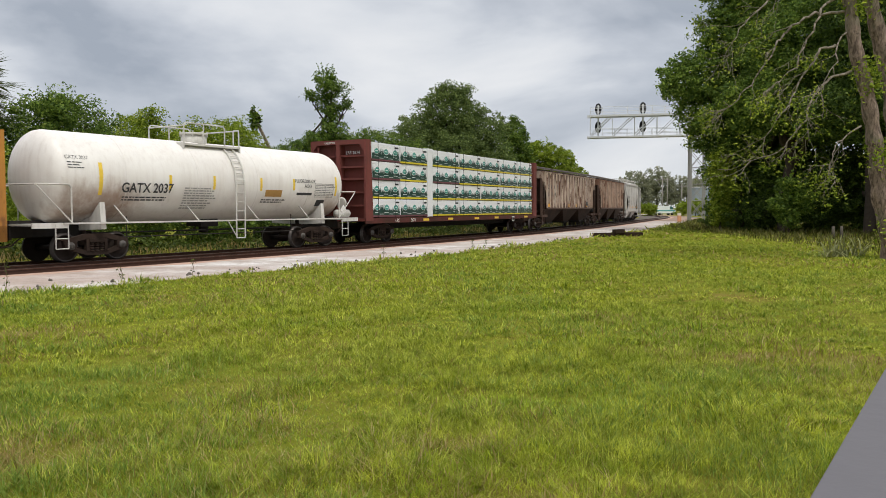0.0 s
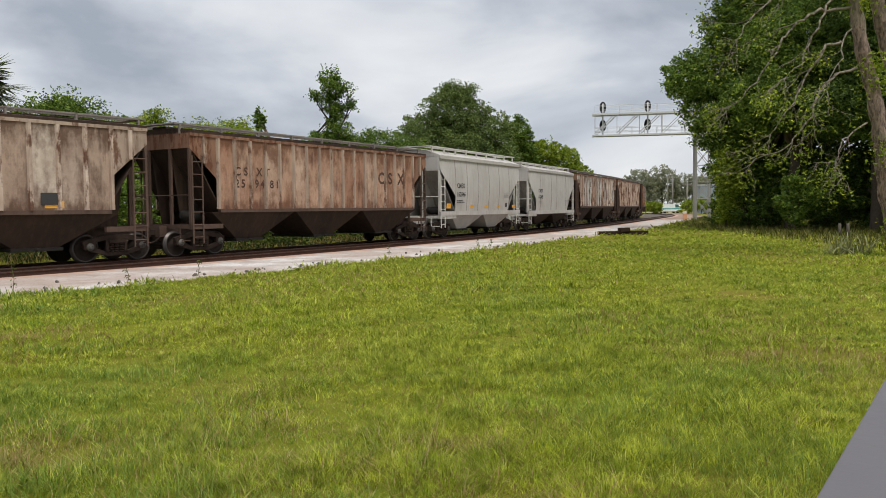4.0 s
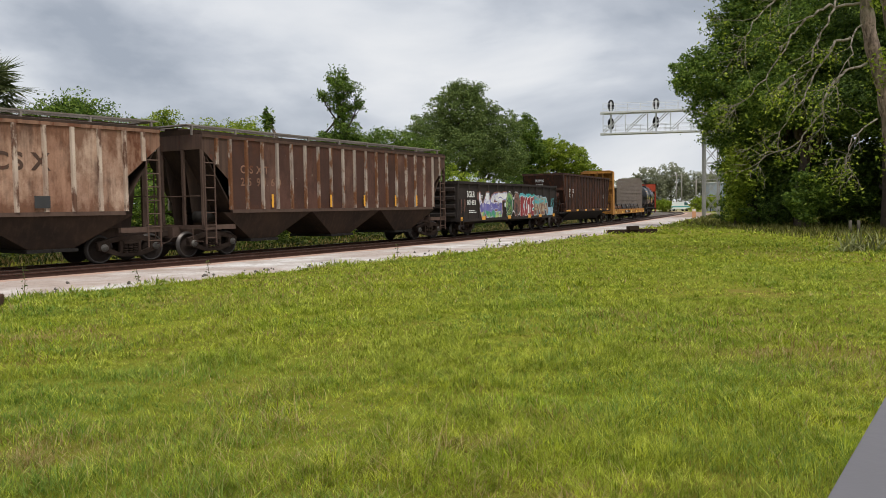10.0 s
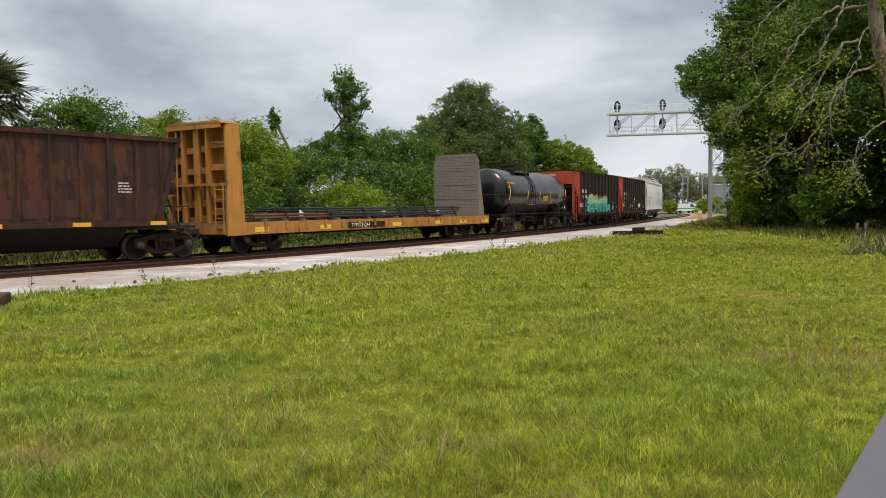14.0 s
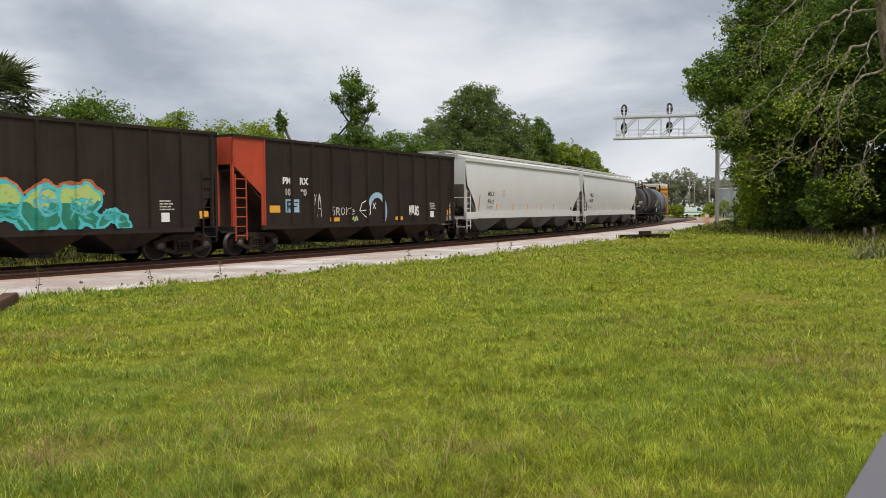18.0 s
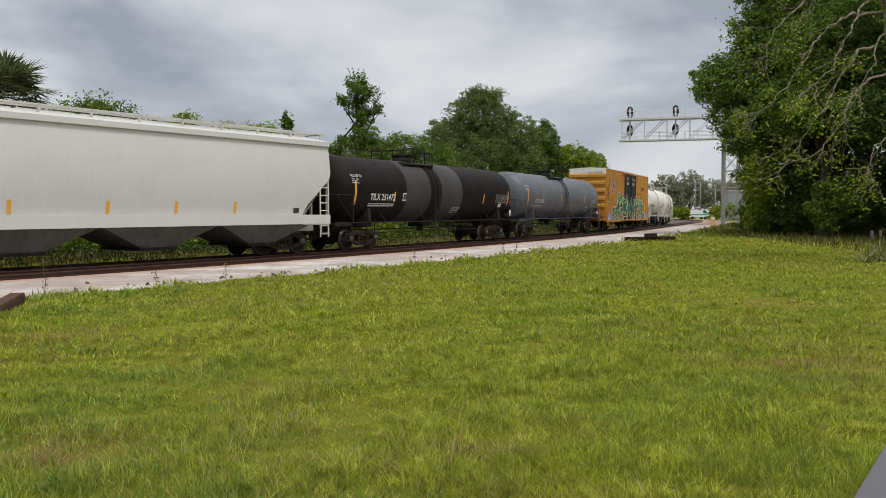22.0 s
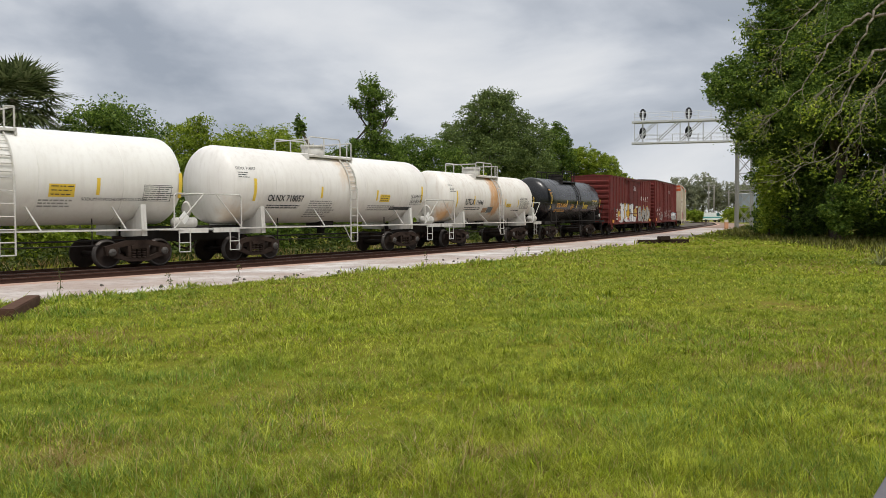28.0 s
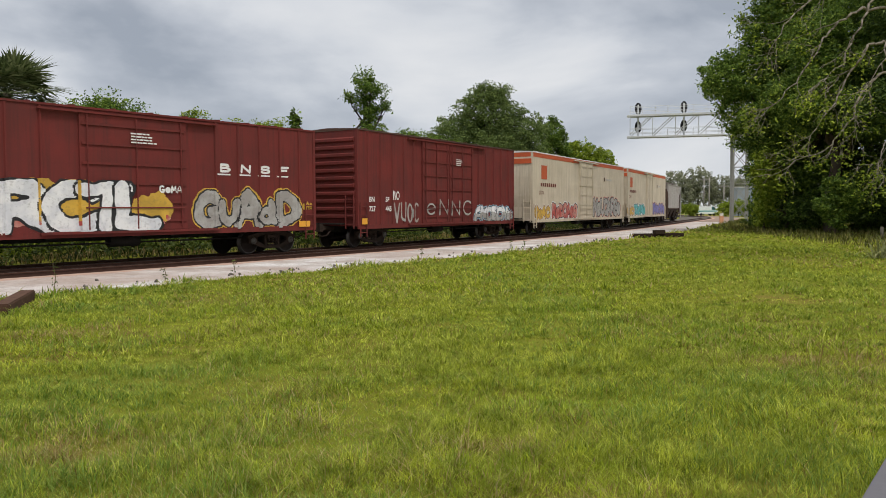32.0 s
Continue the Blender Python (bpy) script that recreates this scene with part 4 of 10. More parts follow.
# ---- hoppers ----
def side_sheet(parent, outline, y, mat, bulge=0.0, name="side_sheet", thick=0.03):
    """A side plate with a cut-away outline (x, z), on both flanks; bulge bows it outwards at mid height."""
    zs = [z for _, z in outline]
    z0, z1 = min(zs), max(zs)
    for s in (-1, 1):
        bm = bmesh.new()
        if not bulge:
            prism_y(bm, outline, s * y, s * (y - thick))
        else:
            # the same outline in horizontal strips, so that it can bow
            def cut(z, right):
                xs = []
                n = len(outline)
                for i in range(n):
                    (xa, za), (xb, zb) = outline[i], outline[(i + 1) % n]
                    if (za - z) * (zb - z) <= 0 and abs(za - zb) > 1e-6:
                        xs.append(xa + (xb - xa) * (z - za) / (zb - za))
                return max(xs) if right else min(xs)
            n = 14
            prev = None
            for k in range(n + 1):
                z = z0 + 0.001 + (z1 - z0 - 0.002) * k / n
                yy = s * (y + bulge * math.sin(math.pi * k / n) - 0.5 * bulge)
                row = (bm.verts.new((cut(z, False), yy, z)), bm.verts.new((cut(z, True), yy, z)))
                if prev:
                    f = bm.faces.new((prev[0], prev[1], row[1], row[0]) if s < 0 else (prev[1], prev[0], row[0], row[1]))
                    f.smooth = True
                prev = row
        part(name, bm, mat, parent)


def bay(parent, x0, x1, xb0, xb1, z0, z1, y, mat, gate=True):
    """A funnel under the body, with a discharge gate."""
    bm = bmesh.new()
    a = [bm.verts.new(v) for v in ((x0, -y, z1), (x1, -y, z1), (x1, y, z1), (x0, y, z1))]
    yb = y * 0.72
    b = [bm.verts.new(v) for v in ((xb0, -yb, z0), (xb1, -yb, z0), (xb1, yb, z0), (xb0, yb, z0))]
    for i in range(4):
        bm.faces.new((a[i], a[(i + 1) % 4], b[(i + 1) % 4], b[i]))
    bm.faces.new(b)
    bm.faces.new(a[::-1])
    bmesh.ops.recalc_face_normals(bm, faces=bm.faces[:])
    ob = part("hopper_bay", bm, mat, parent)
    if gate:
        bm = boxes((xb0 - 0.08, xb1 + 0.08, -yb - 0.08, yb + 0.08, z0 - 0.10, z0))
        rod(bm, (0.5 * (xb0 + xb1), -yb - 0.2, z0 - 0.05), (0.5 * (xb0 + xb1), yb + 0.2, z0 - 0.05), 0.05, 8)
        part("discharge_gate", bm, STEEL_DARK, parent)
    return ob


def end_works(car, half, y, eave, sill, cut_x, cut_z, body, slope_mat, steel, deck_z, inner_x):
    """Open hopper ends: upper end sheet, slope sheet, posts, deck, ladders and brake stand."""
    for s in (-1, 1):
        e = s * half
        bm = boxes((min(e, e - s * 0.04), max(e, e - s * 0.04), -y + 0.02, y - 0.02, cut_z, eave))
        part("end_sheet", bm, body, car)
        bm = bmesh.new()
        a, b = (e - s * 0.05, cut_z), (s * (half - inner_x), sill - 0.1)
        prism_y(bm, [a, b, (b[0] - s * 0.05, b[1]), (a[0] - s * 0.05, a[1])], -y + 0.05, y - 0.05)
        part("slope_sheet", bm, slope_mat, car)
        # dark plates added to give the open end its shade below the slope
        for yy in (-0.5, 0.5):
            part("end_web", prism_y(bmesh.new(), [(e - s * 0.12, cut_z - 0.15), (b[0], sill - 0.15), (b[0], deck_z - 0.05), (e - s * 0.5, deck_z - 0.05)], yy - 0.01, yy + 0.01), slope_mat, car)
        bm = boxes((min(e, e - s * 0.1), max(e, e - s * 0.1), -y, y, deck_z - 0.14, deck_z))
        box(bm, min(e, s * (half - inner_x)), max(e, s * (half - inner_x)), -y, -y + 0.14, deck_z - 0.16, deck_z)
        box(bm, min(e, s * (half - inner_x)), max(e, s * (half - inner_x)), y - 0.14, y, deck_z - 0.16, deck_z)
        box(bm, min(e + s * 0.3, s * (half - inner_x - 0.5)), max(e + s * 0.3, s * (half - inner_x - 0.5)), -0.32, 0.32, deck_z - 0.42, deck_z - 0.05)
        part("end_sill", bm, steel, car)
        for yy in (-y + 0.06, -0.55, 0.55, y - 0.06):
            bm = boxes((min(e, e - s * 0.09), max(e, e - s * 0.09), yy - 0.05, yy + 0.05, deck_z, cut_z))
            part("end_post", bm, steel, car)
        for sy in (-1, 1):
            xa, xb = sorted((e - s * 0.08, e - s * 0.52))
            ladder(car, xa, xb, deck_z - 0.65, cut_z - 0.25 if sy < 0 else cut_z - 0.3, sy * (y + 0.02), steel, 7)
        bm = bmesh.new()
        rod(bm, (e + s * 0.04, -y + 0.1, deck_z + 1.0), (e + s * 0.04, y - 0.1, deck_z + 1.0), 0.022, 6)
        tube(bm, [(e + s * 0.05, -y + 0.02, deck_z - 0.55), (e + s * 0.05, -y + 0.5, deck_z - 0.55), (e + s * 0.05, -y + 0.5, deck_z - 0.1)], 0.02, 6)
        part("end_grab_iron", bm, steel, car)
    bm = lathe(bmesh.new(), [(half + 0.06, 0.2), (half + 0.09, 0.27), (half + 0.12, 0.2)], 20, "X", (0, 0.85, deck_z + 1.1))
    rod(bm, (half + 0.07, 0.85, deck_z), (half + 0.07, 0.85, deck_z + 1.1), 0.03, 6)
    part("brake_wheel", bm, steel, car)
    bm = lathe(bmesh.new(), [(-half + 0.35, 0.03), (-half + 0.4, 0.2), (-half + 1.25, 0.2), (-half + 1.3, 0.03)], 16, "X", (0, -0.7, deck_z + 0.28))
    part("air_reservoir", bm, STEEL_DARK, car)


def roof_walk(car, half, y, z, steel, reach=0.2, width=0.62, posts=9, rail=0.0):
    bm = bmesh.new()
    n = int(half * 2 / 0.12)
    for s in (-1, 1):
        for yy in (s * (y - width), s * y):
            box(bm, -half - reach, half + reach, yy - 0.02, yy + 0.02, z - 0.05, z)
        for k in range(n):
            x = -half - reach + (2 * half + 2 * reach) * (k + 0.5) / n
            box(bm, x - 0.012, x + 0.012, min(s * (y - width), s * y), max(s * (y - width), s * y), z - 0.03, z - 0.005)
    for x in (-half - reach + 0.15, half + reach - 0.15):
        box(bm, x - 0.15, x + 0.15, -y, y, z - 0.04, z - 0.001)
    part("running_board", bm, steel, car)
    for k in range(posts):
        x = -half + 2 * half * k / (posts - 1)
        part("running_board_bracket", boxes((x - 0.03, x + 0.03, -y - 0.02, -y + 0.06, z - 0.36, z - 0.02)), steel, car)


def covered_hopper(front, rear, paint_mat, rib_mat, slope_mat, steel, label, eave=4.26, sill=1.62, cut=2.0, cut_z=3.72, cut_low=2.6, rib_count=16, bays=3, y=1.56, walk_z=4.58, smooth=False, bulge=0.0, seams=(), sill_h=0.0, bay_low=0.55, inset=0.85, deck_z=1.12, roof_mat=None, bay_mat=None, posts=9, panels=None):
    car, half = rail_car("covered_hopper", front, rear, inset, label, "hopper car", 0.75)
    out = [(-half, eave), (-half, cut_z), (-half + cut, cut_low), (-half + cut + 0.12, sill), (half - cut - 0.12, sill), (half - cut, cut_low), (half, cut_z), (half, eave)]
    side_sheet(car, out, y, paint_mat, bulge)
    bm = bmesh.new()
    peak = min(eave + 0.34, walk_z - 0.16)
    prism_x(bm, [(-y - 0.03, eave - 0.03), (-y - 0.03, eave + 0.05), (-0.75, peak), (0.75, peak), (y + 0.03, eave + 0.05), (y + 0.03, eave - 0.03)], -half, half)
    # a near-black roof_mat puts the shade below the running board into the roof colour
    part("roof", bm, roof_mat or paint_mat, car)
    me = mesh_of("roof_hatch", boxes((-half / 11, half / 11, -0.34, 0.34, 0.0, 0.09)), roof_mat or paint_mat)
    for k in range(10):
        part("roof_hatch", me, None, car).location = (-half + 2 * half * (k + 0.5) / 10, 0, peak)
    bm = boxes((-half, half, -y - 0.045, -y + 0.03, eave - 0.13, eave - 0.03), (-half, half, y - 0.03, y + 0.045, eave - 0.13, eave - 0.03))
    part("top_chord", bm, paint_mat, car)
    roof_walk(car, half, 1.12, walk_z, steel if smooth else WALK_GREY, 0.25, 0.6, posts)
    end_works(car, half, y, eave, sill, cut, cut_z, paint_mat, slope_mat, steel, deck_z, cut + 0.15)
    sh = sill_h or 0.10
    bm = boxes((-half + (0 if sill_h else cut), half - (0 if sill_h else cut), -y - 0.05, -y + 0.08, sill - sh, sill + 0.02), (-half + (0 if sill_h else cut), half - (0 if sill_h else cut), y - 0.08, y + 0.05, sill - sh, sill + 0.02))
    part("side_sill", bm, paint_mat if sill_h else steel, car)
    if not smooth:
        n = rib_count
        xs = [-half + cut - 0.05 + (2 * half - 2 * cut + 0.1) * k / (n - 1) for k in range(n)]
        ribs(car, xs, sill + 0.02, eave - 0.13, y, 0.15, 0.085, rib_mat)
        if panels:
            for k, (xa, xb) in enumerate(zip(xs, xs[1:])):
                coat = panels[k % len(panels)] if isinstance(panels, tuple) else panels
                part("side_panel", boxes((xa + 0.07, xb - 0.07, -y - 0.006, -y + 0.01, sill + 0.02, eave - 0.13)), coat, car)
        for x in (-half + 0.62, half - 0.62):
            zz = cut_z - (cut_z - cut_low) * (half - abs(x)) / cut + 0.03
            part("side_rib", boxes((x - 0.06, x + 0.06, -y - 0.08, -y, zz, eave - 0.13)), rib_mat, car)
    for x in seams:
        bm = bmesh.new()
        n = 14
        for k in range(n):
            za, zb = sill + (eave - sill) * k / n, sill + (eave - sill) * (k + 1) / n
            ya, yb = (-(y + bulge * math.sin(math.pi * j / n) - 0.5 * bulge) for j in (k, k + 1))
            rod(bm, (x, ya, za), (x, yb, zb), 0.014, 5)
        part("panel_seam", bm, SHADE_GREY, car)
    inner = half - cut + 0.35
    step = 2 * inner / bays
    for k in range(bays):
        x0 = -inner + step * k
        bay(car, x0 + 0.01, x0 + step - 0.01, x0 + step * 0.36, x0 + step * 0.64, bay_low, sill - sh + 0.02, y - 0.05, bay_mat or slope_mat)
    return car, half


def open_hopper(front, rear, label, bays=4):
    """A black ribbed coal hopper with a vermilion front end."""
    y, eave, sill = 1.56, 4.24, 1.10
    car, half = rail_car("open_hopper", front, rear, 1.05, label, "hopper car", 0.55)
    cut, nose = 0.9, half + 0.6
    side_sheet(car, [(-half + cut, eave), (-half + cut, sill), (half - cut, sill), (half - 0.15, 2.5), (half, eave - 0.9), (half, eave)], y, COAL_BLACK)
    # front panel of each flank, painted red above the slope sheet
    for s in (-1, 1):
        bm = prism_y(bmesh.new(), [(-nose, eave), (-nose, eave - 0.95), (-half + cut - 0.1, eave - 2.0), (-half + cut - 0.1, sill), (-half + cut - 0.002, sill), (-half + cut - 0.002, eave)], s * y, s * (y - 0.03))
        part("corner_panel", bm, END_RED, car)
    # open box: floor, inner slopes and the coal line
    bm = boxes((-nose + 0.05, half - 0.05, -y + 0.04, y - 0.04, eave - 1.2, eave - 1.1))
    part("inner_floor", bm, STEEL_DARK, car)
    bm = bmesh.new()
    for yy in (-y - 0.05, y - 0.05):
        box(bm, -nose, half, yy, yy + 0.10, eave, eave + 0.1)
    for x in (-nose, half - 0.1):
        box(bm, x, x + 0.10, -y, y, eave, eave + 0.1)
    part("top_rail", bm, COAL_BLACK, car)
    for s, mat in ((-1, END_RED), (1, COAL_BLACK)):
        e = half if s > 0 else -nose
        part("end_sheet", boxes((min(e, e - s * 0.05), max(e, e - s * 0.05), -y, y, eave - 0.95, eave)), mat, car)
        bm = bmesh.new()
        prism_y(bm, [(e - s * 0.06, eave - 0.95), (e - s * 2.6, sill - 0.1), (e - s * 2.66, sill - 0.1), (e - s * 0.12, eave - 0.95)], -y + 0.05, y - 0.05)
        part("slope_sheet", bm, SOOT_AND_SHADE, car)
        # added dark plates that make the space under the slope look shaded
        for yy in (-0.6, 0.6):
            part("end_web", prism_y(bmesh.new(), [(e - s * 0.14, eave - 1.0), (e - s * 2.62, sill - 0.1), (e - s * 2.62, 0.85), (e - s * 0.3, 0.85)], yy - 0.01, yy + 0.01), SOOT_AND_SHADE, car)
        for yy in (-y + 0.06, -0.75, 0.75, y - 0.06):
            part("end_post", boxes((min(e, e - s * 0.09), max(e, e - s * 0.09), yy - 0.055, yy + 0.055, sill, eave - 0.9)), mat, car)
        part("end_sill", boxes((min(e, e - s * 0.12), max(e, e - s * 0.12), -y, y, sill - 0.16, sill), (min(e + s * 0.25, e - s * 2.2), max(e + s * 0.25, e - s * 2.2), -0.3, 0.3, 0.72, sill)), STEEL_DARK, car)
        ladder(car, *sorted((e - s * 0.1, e - s * 0.62)), sill - 0.5, eave - 1.3, -y - 0.02, mat, 7)
    bm = lathe(bmesh.new(), [(half + 0.06, 0.2), (half + 0.09, 0.27), (half + 0.12, 0.2)], 20, "X", (0, -0.85, 2.2))
    part("brake_wheel", bm, STEEL_DARK, car)
    part("side_sill", boxes((-half + cut - 0.1, half - 1.0, -y - 0.06, -y + 0.06, sill - 0.14, sill + 0.02), (-half + cut - 0.1, half - 1.0, y - 0.06, y + 0.06, sill - 0.14, sill + 0.02)), COAL_BLACK, car)
    xs = [-half + cut + 0.04] + [-half + 1.19 + (2 * half - 1.45) * k / 11 for k in range(1, 12)]
    ribs(car, xs[:1], sill + 0.02, eave, y, 0.09, 0.06, END_RED, "corner_rib")
    ribs(car, xs[1:], sill + 0.02, eave, y, 0.12, 0.10, COAL_BLACK)
    inner = half - 1.9
    step = 2 * inner / bays
    for k in range(bays):
        x0 = -inner + step * k
        bay(car, x0 + 0.05, x0 + step - 0.05, x0 + step * 0.38, x0 + step * 0.62, 0.42, sill - 0.12, y - 0.08, SOOT_AND_SHADE)
    return car, half

# ---- boxcars, gondolas and flat cars ----
def boxcar(front, rear, top, mat, label, inset=1.55, y=1.56, sill=0.98, rib_xs=(), rib_w=0.11, end_ribs=9, doors=(), door_mat=None, roof=None, end_mat=None, eave_stripe=None, name="boxcar", deep_end=0.09, roof_ribs=12):
    car, half = rail_car(name, front, rear, inset, label, "boxcar", 0.75)
    em = end_mat or mat
    eave = top - 0.12
    for s in (-1, 1):
        part("side_panel", boxes((-half, half, min(s * y, s * (y - 0.06)), max(s * y, s * (y - 0.06)), sill, eave)), mat, car)
        part("end_panel", boxes((min(s * half, s * (half - 0.06)), max(s * half, s * (half - 0.06)), -y + 0.06, y - 0.06, sill, eave)), em, car)
        for k in range(end_ribs):
            z = sill + 0.25 + (eave - sill - 0.5) * (k + 0.5) / end_ribs
            h = (eave - sill) / end_ribs * 0.30
            bm = bmesh.new()
            prism_y(bm, [(s * half, z - h), (s * (half + deep_end), z - h * 0.45), (s * (half + deep_end), z + h * 0.45), (s * half, z + h)], -y + 0.14, y - 0.14)
            part("end_corrugation", bm, em, car)
        for sy in (-1, 1):
            part("corner_post", boxes((min(s * (half + 0.02), s * (half - 0.1)), max(s * (half + 0.02), s * (half - 0.1)), min(sy * (y + 0.02), sy * (y - 0.1)), max(sy * (y + 0.02), sy * (y - 0.1)), sill, eave)), mat, car)
        ladder(car, *sorted((s * (half - 0.12), s * (half - 0.55))), sill - 0.45, sill + 1.0, -y - 0.05, mat, 4)
        end_ladder(car, s * (half + deep_end + 0.03), -y + 0.12, -y + 0.55, sill - 0.1, sill + 1.3, mat, 4)
        part("end_platform", boxes((min(s * half, s * (half + 0.35)), max(s * half, s * (half + 0.35)), -0.9, 0.9, 1.0, 1.05)), STEEL_DARK, car)
    bm = bmesh.new()
    prism_x(bm, [(-y - 0.03, eave - 0.02), (-y - 0.03, eave + 0.04), (0, top), (y + 0.03, eave + 0.04), (y + 0.03, eave - 0.02)], -half - 0.02, half + 0.02)
    part("roof", bm, roof or mat, car)
    bm = bmesh.new()
    for k in range(roof_ribs):
        x = -half + 2 * half * (k + 0.5) / roof_ribs
        prism_x(bm, [(-y - 0.02, eave + 0.03), (-y - 0.02, eave + 0.075), (0, top + 0.04), (y + 0.02, eave + 0.075), (y + 0.02, eave + 0.03)], x - 0.04, x + 0.04)
    part("roof_seams", bm, roof or mat, car)
    if eave_stripe:
        part("eave_stripe", boxes((-half, half, -y - 0.012, -y - 0.001, eave - 0.28, eave - 0.02)), eave_stripe, car)
        part("end_stripe", boxes((-half - 0.012, -half - 0.001, -y, y, eave - 0.28, eave - 0.02)), eave_stripe, car)
    part("side_sill", boxes((-half, half, -y - 0.03, -y + 0.03, sill - 0.12, sill + 0.06), (-half, half, y - 0.03, y + 0.03, sill - 0.12, sill + 0.06)), mat, car)
    bm = boxes((-half + 0.3, half - 0.3, -0.32, 0.32, 0.68, 1.0))
    for k in range(9):
        x = -half + 2.2 + (2 * half - 4.4) * k / 8
        box(bm, x - 0.06, x + 0.06, -y + 0.1, y - 0.1, 0.80, sill - 0.1)
    tube(bm, [(-half + 2.4, -0.9, 0.62), (half - 2.4, -0.9, 0.62)], 0.03, 6)
    rod(bm, (-0.5, -0.8, 0.68), (0.5, -0.8, 0.68), 0.19, 12)
    part("underframe", bm, STEEL_DARK, car)
    if rib_xs:
        ribs(car, rib_xs, sill + 0.08, eave - 0.04, y, rib_w, 0.06, mat)
    for x0, x1 in doors:
        d = part("door", boxes((x0, x1, -y - 0.075, -y - 0.005, sill + 0.06, eave - 0.16)), door_mat or mat, car, "closed sliding door with pressed panels")
        bm = bmesh.new()
        for k in range(6):
            z = sill + 0.35 + (eave - sill - 0.8) * k / 5
            box(bm, x0 + 0.05, x1 - 0.05, -y - 0.11, -y - 0.07, z - 0.035, z + 0.035)
        part("door_rib", bm, door_mat or mat, d)
        bm = bmesh.new()
        for x in (x0 + 0.22, x0 + 0.5 * (x1 - x0), x1 - 0.22):
            rod(bm, (x, -y - 0.12, sill + 0.1), (x, -y - 0.12, eave - 0.2), 0.025, 6)
        rod(bm, (x0 + 0.12, -y - 0.13, sill + 0.75), (x1 - 0.12, -y - 0.13, sill + 0.75), 0.025, 6)
        part("lock_rod", bm, door_mat or mat, d)
    if doors:
        a, b = min(d[0] for d in doors), max(d[1] for d in doors)
        part("door_track", boxes((a - 1.2, b + 1.2, -y - 0.13, -y - 0.03, sill - 0.02, sill + 0.05)), mat, car)
        part("door_track", boxes((a - 1.2, b + 1.2, -y - 0.13, -y - 0.03, eave - 0.15, eave - 0.09)), mat, car)
    return car, half


def gondola(front, rear):
    y, top, sill = 1.50, 2.86, 0.84
    car, half = rail_car("gondola", front, rear, 1.95, "black mill gondola with ribbed sides and bright graffiti", "gondola car", 0.75)
    for s in (-1, 1):
        part("side_sheet", boxes((-half, half, min(s * y, s * (y - 0.04)), max(s * y, s * (y - 0.04)), sill, top)), GON_BLACK, car)
        part("end_sheet", boxes((min(s * half, s * (half - 0.05)), max(s * half, s * (half - 0.05)), -y + 0.04, y - 0.04, sill, top)), GON_BLACK, car)
        for k in range(4):
            z = sill + 0.35 + 0.45 * k
            bm = prism_y(bmesh.new(), [(s * half, z - 0.14), (s * (half + 0.12), z - 0.07), (s * (half + 0.12), z + 0.07), (s * half, z + 0.14)], -y + 0.1, y - 0.1)
            part("end_corrugation", bm, GON_BLACK, car)
        ladder(car, *sorted((s * (half - 0.1), s * (half - 0.5))), sill - 0.4, sill + 1.2, -y - 0.12, GON_BLACK, 5)
    part("floor", boxes((-half + 0.05, half - 0.05, -y + 0.04, y - 0.04, 1.02, 1.10)), STEEL_DARK, car)
    part("top_chord", boxes((-half - 0.04, half + 0.04, -y - 0.10, -y + 0.03, top, top + 0.13), (-half - 0.04, half + 0.04, y - 0.03, y + 0.10, top, top + 0.13),
                            (-half - 0.04, -half + 0.08, -y + 0.03, y - 0.03, top, top + 0.13), (half - 0.08, half + 0.04, -y + 0.03, y - 0.03, top, top + 0.13)), GON_BLACK, car)
    part("side_sill", boxes((-half, half, -y - 0.08, -y, sill - 0.04, sill + 0.12), (-half, half, y, y + 0.08, sill - 0.04, sill + 0.12)), GON_BLACK, car)
    part("centre_sill", boxes((-half, half, -0.35, 0.35, 0.62, 1.02)), STEEL_DARK, car)
    ribs(car, [-half + 0.06 + (2 * half - 0.12) * k / 12 for k in range(13)], sill + 0.12, top, y, 0.15, 0.075, GON_BLACK)
    yy = -y - 0.08
    lettering(car, "SGLR", -half + 1.05, 2.15, 0.44, yy, WHITE_MARK, 1.0, 0.012)
    lettering(car, "801493", -half + 1.05, 1.72, 0.38, yy, WHITE_MARK, 1.0, 0.008)
    bars(car, -half + 1.3, 1.42, 1.1, 2, yy, WHITE_MARK)
    scrawl(car, -half + 0.2, -half + 0.9, 1.05, 2.1, yy, SP_BROWN, 4)
    h0 = -half
    stakes = [(h0 + 0.06 + (2 * half - 0.12) * k / 12, 0.075, 0.078) for k in range(13)]
    side = -y - 0.006
    mural(car, [("V", h0 + 2.75, h0 + 3.9, 1.12, 2.2, 0.17), ("e", h0 + 3.75, h0 + 4.75, 1.1, 2.1, 0.17), ("S", h0 + 4.55, h0 + 5.5, 1.1, 2.2, 0.16), ("T", h0 + 5.2, h0 + 6.55, 1.08, 2.2, 0.19)], side,
          (((-9, SP_LIME), (1.35, SP_VIOLET), (1.78, SP_WHITE)), SP_LILAC, SP_BROWN), "white, violet and lime sprayed graffiti with a dull red halo", relief=stakes, seed=3, line=0.05, halo=0.07, inner=SP_VIOLET, clip=(0.97, 2.55))
    mural(car, [("O", h0 + 6.8, h0 + 7.55, 1.25, 2.15, 0.28), ("U", h0 + 6.85, h0 + 7.6, 1.2, 1.8, 0.1)], side - 0.002, (((-9, SP_GREEN),), SP_BLACK, SP_WHITE), "pale green sprayed blot with a black outline", relief=stakes, seed=5, line=0.05, halo=0.04, inner=SP_BLACK, clip=(0.97, 2.6))
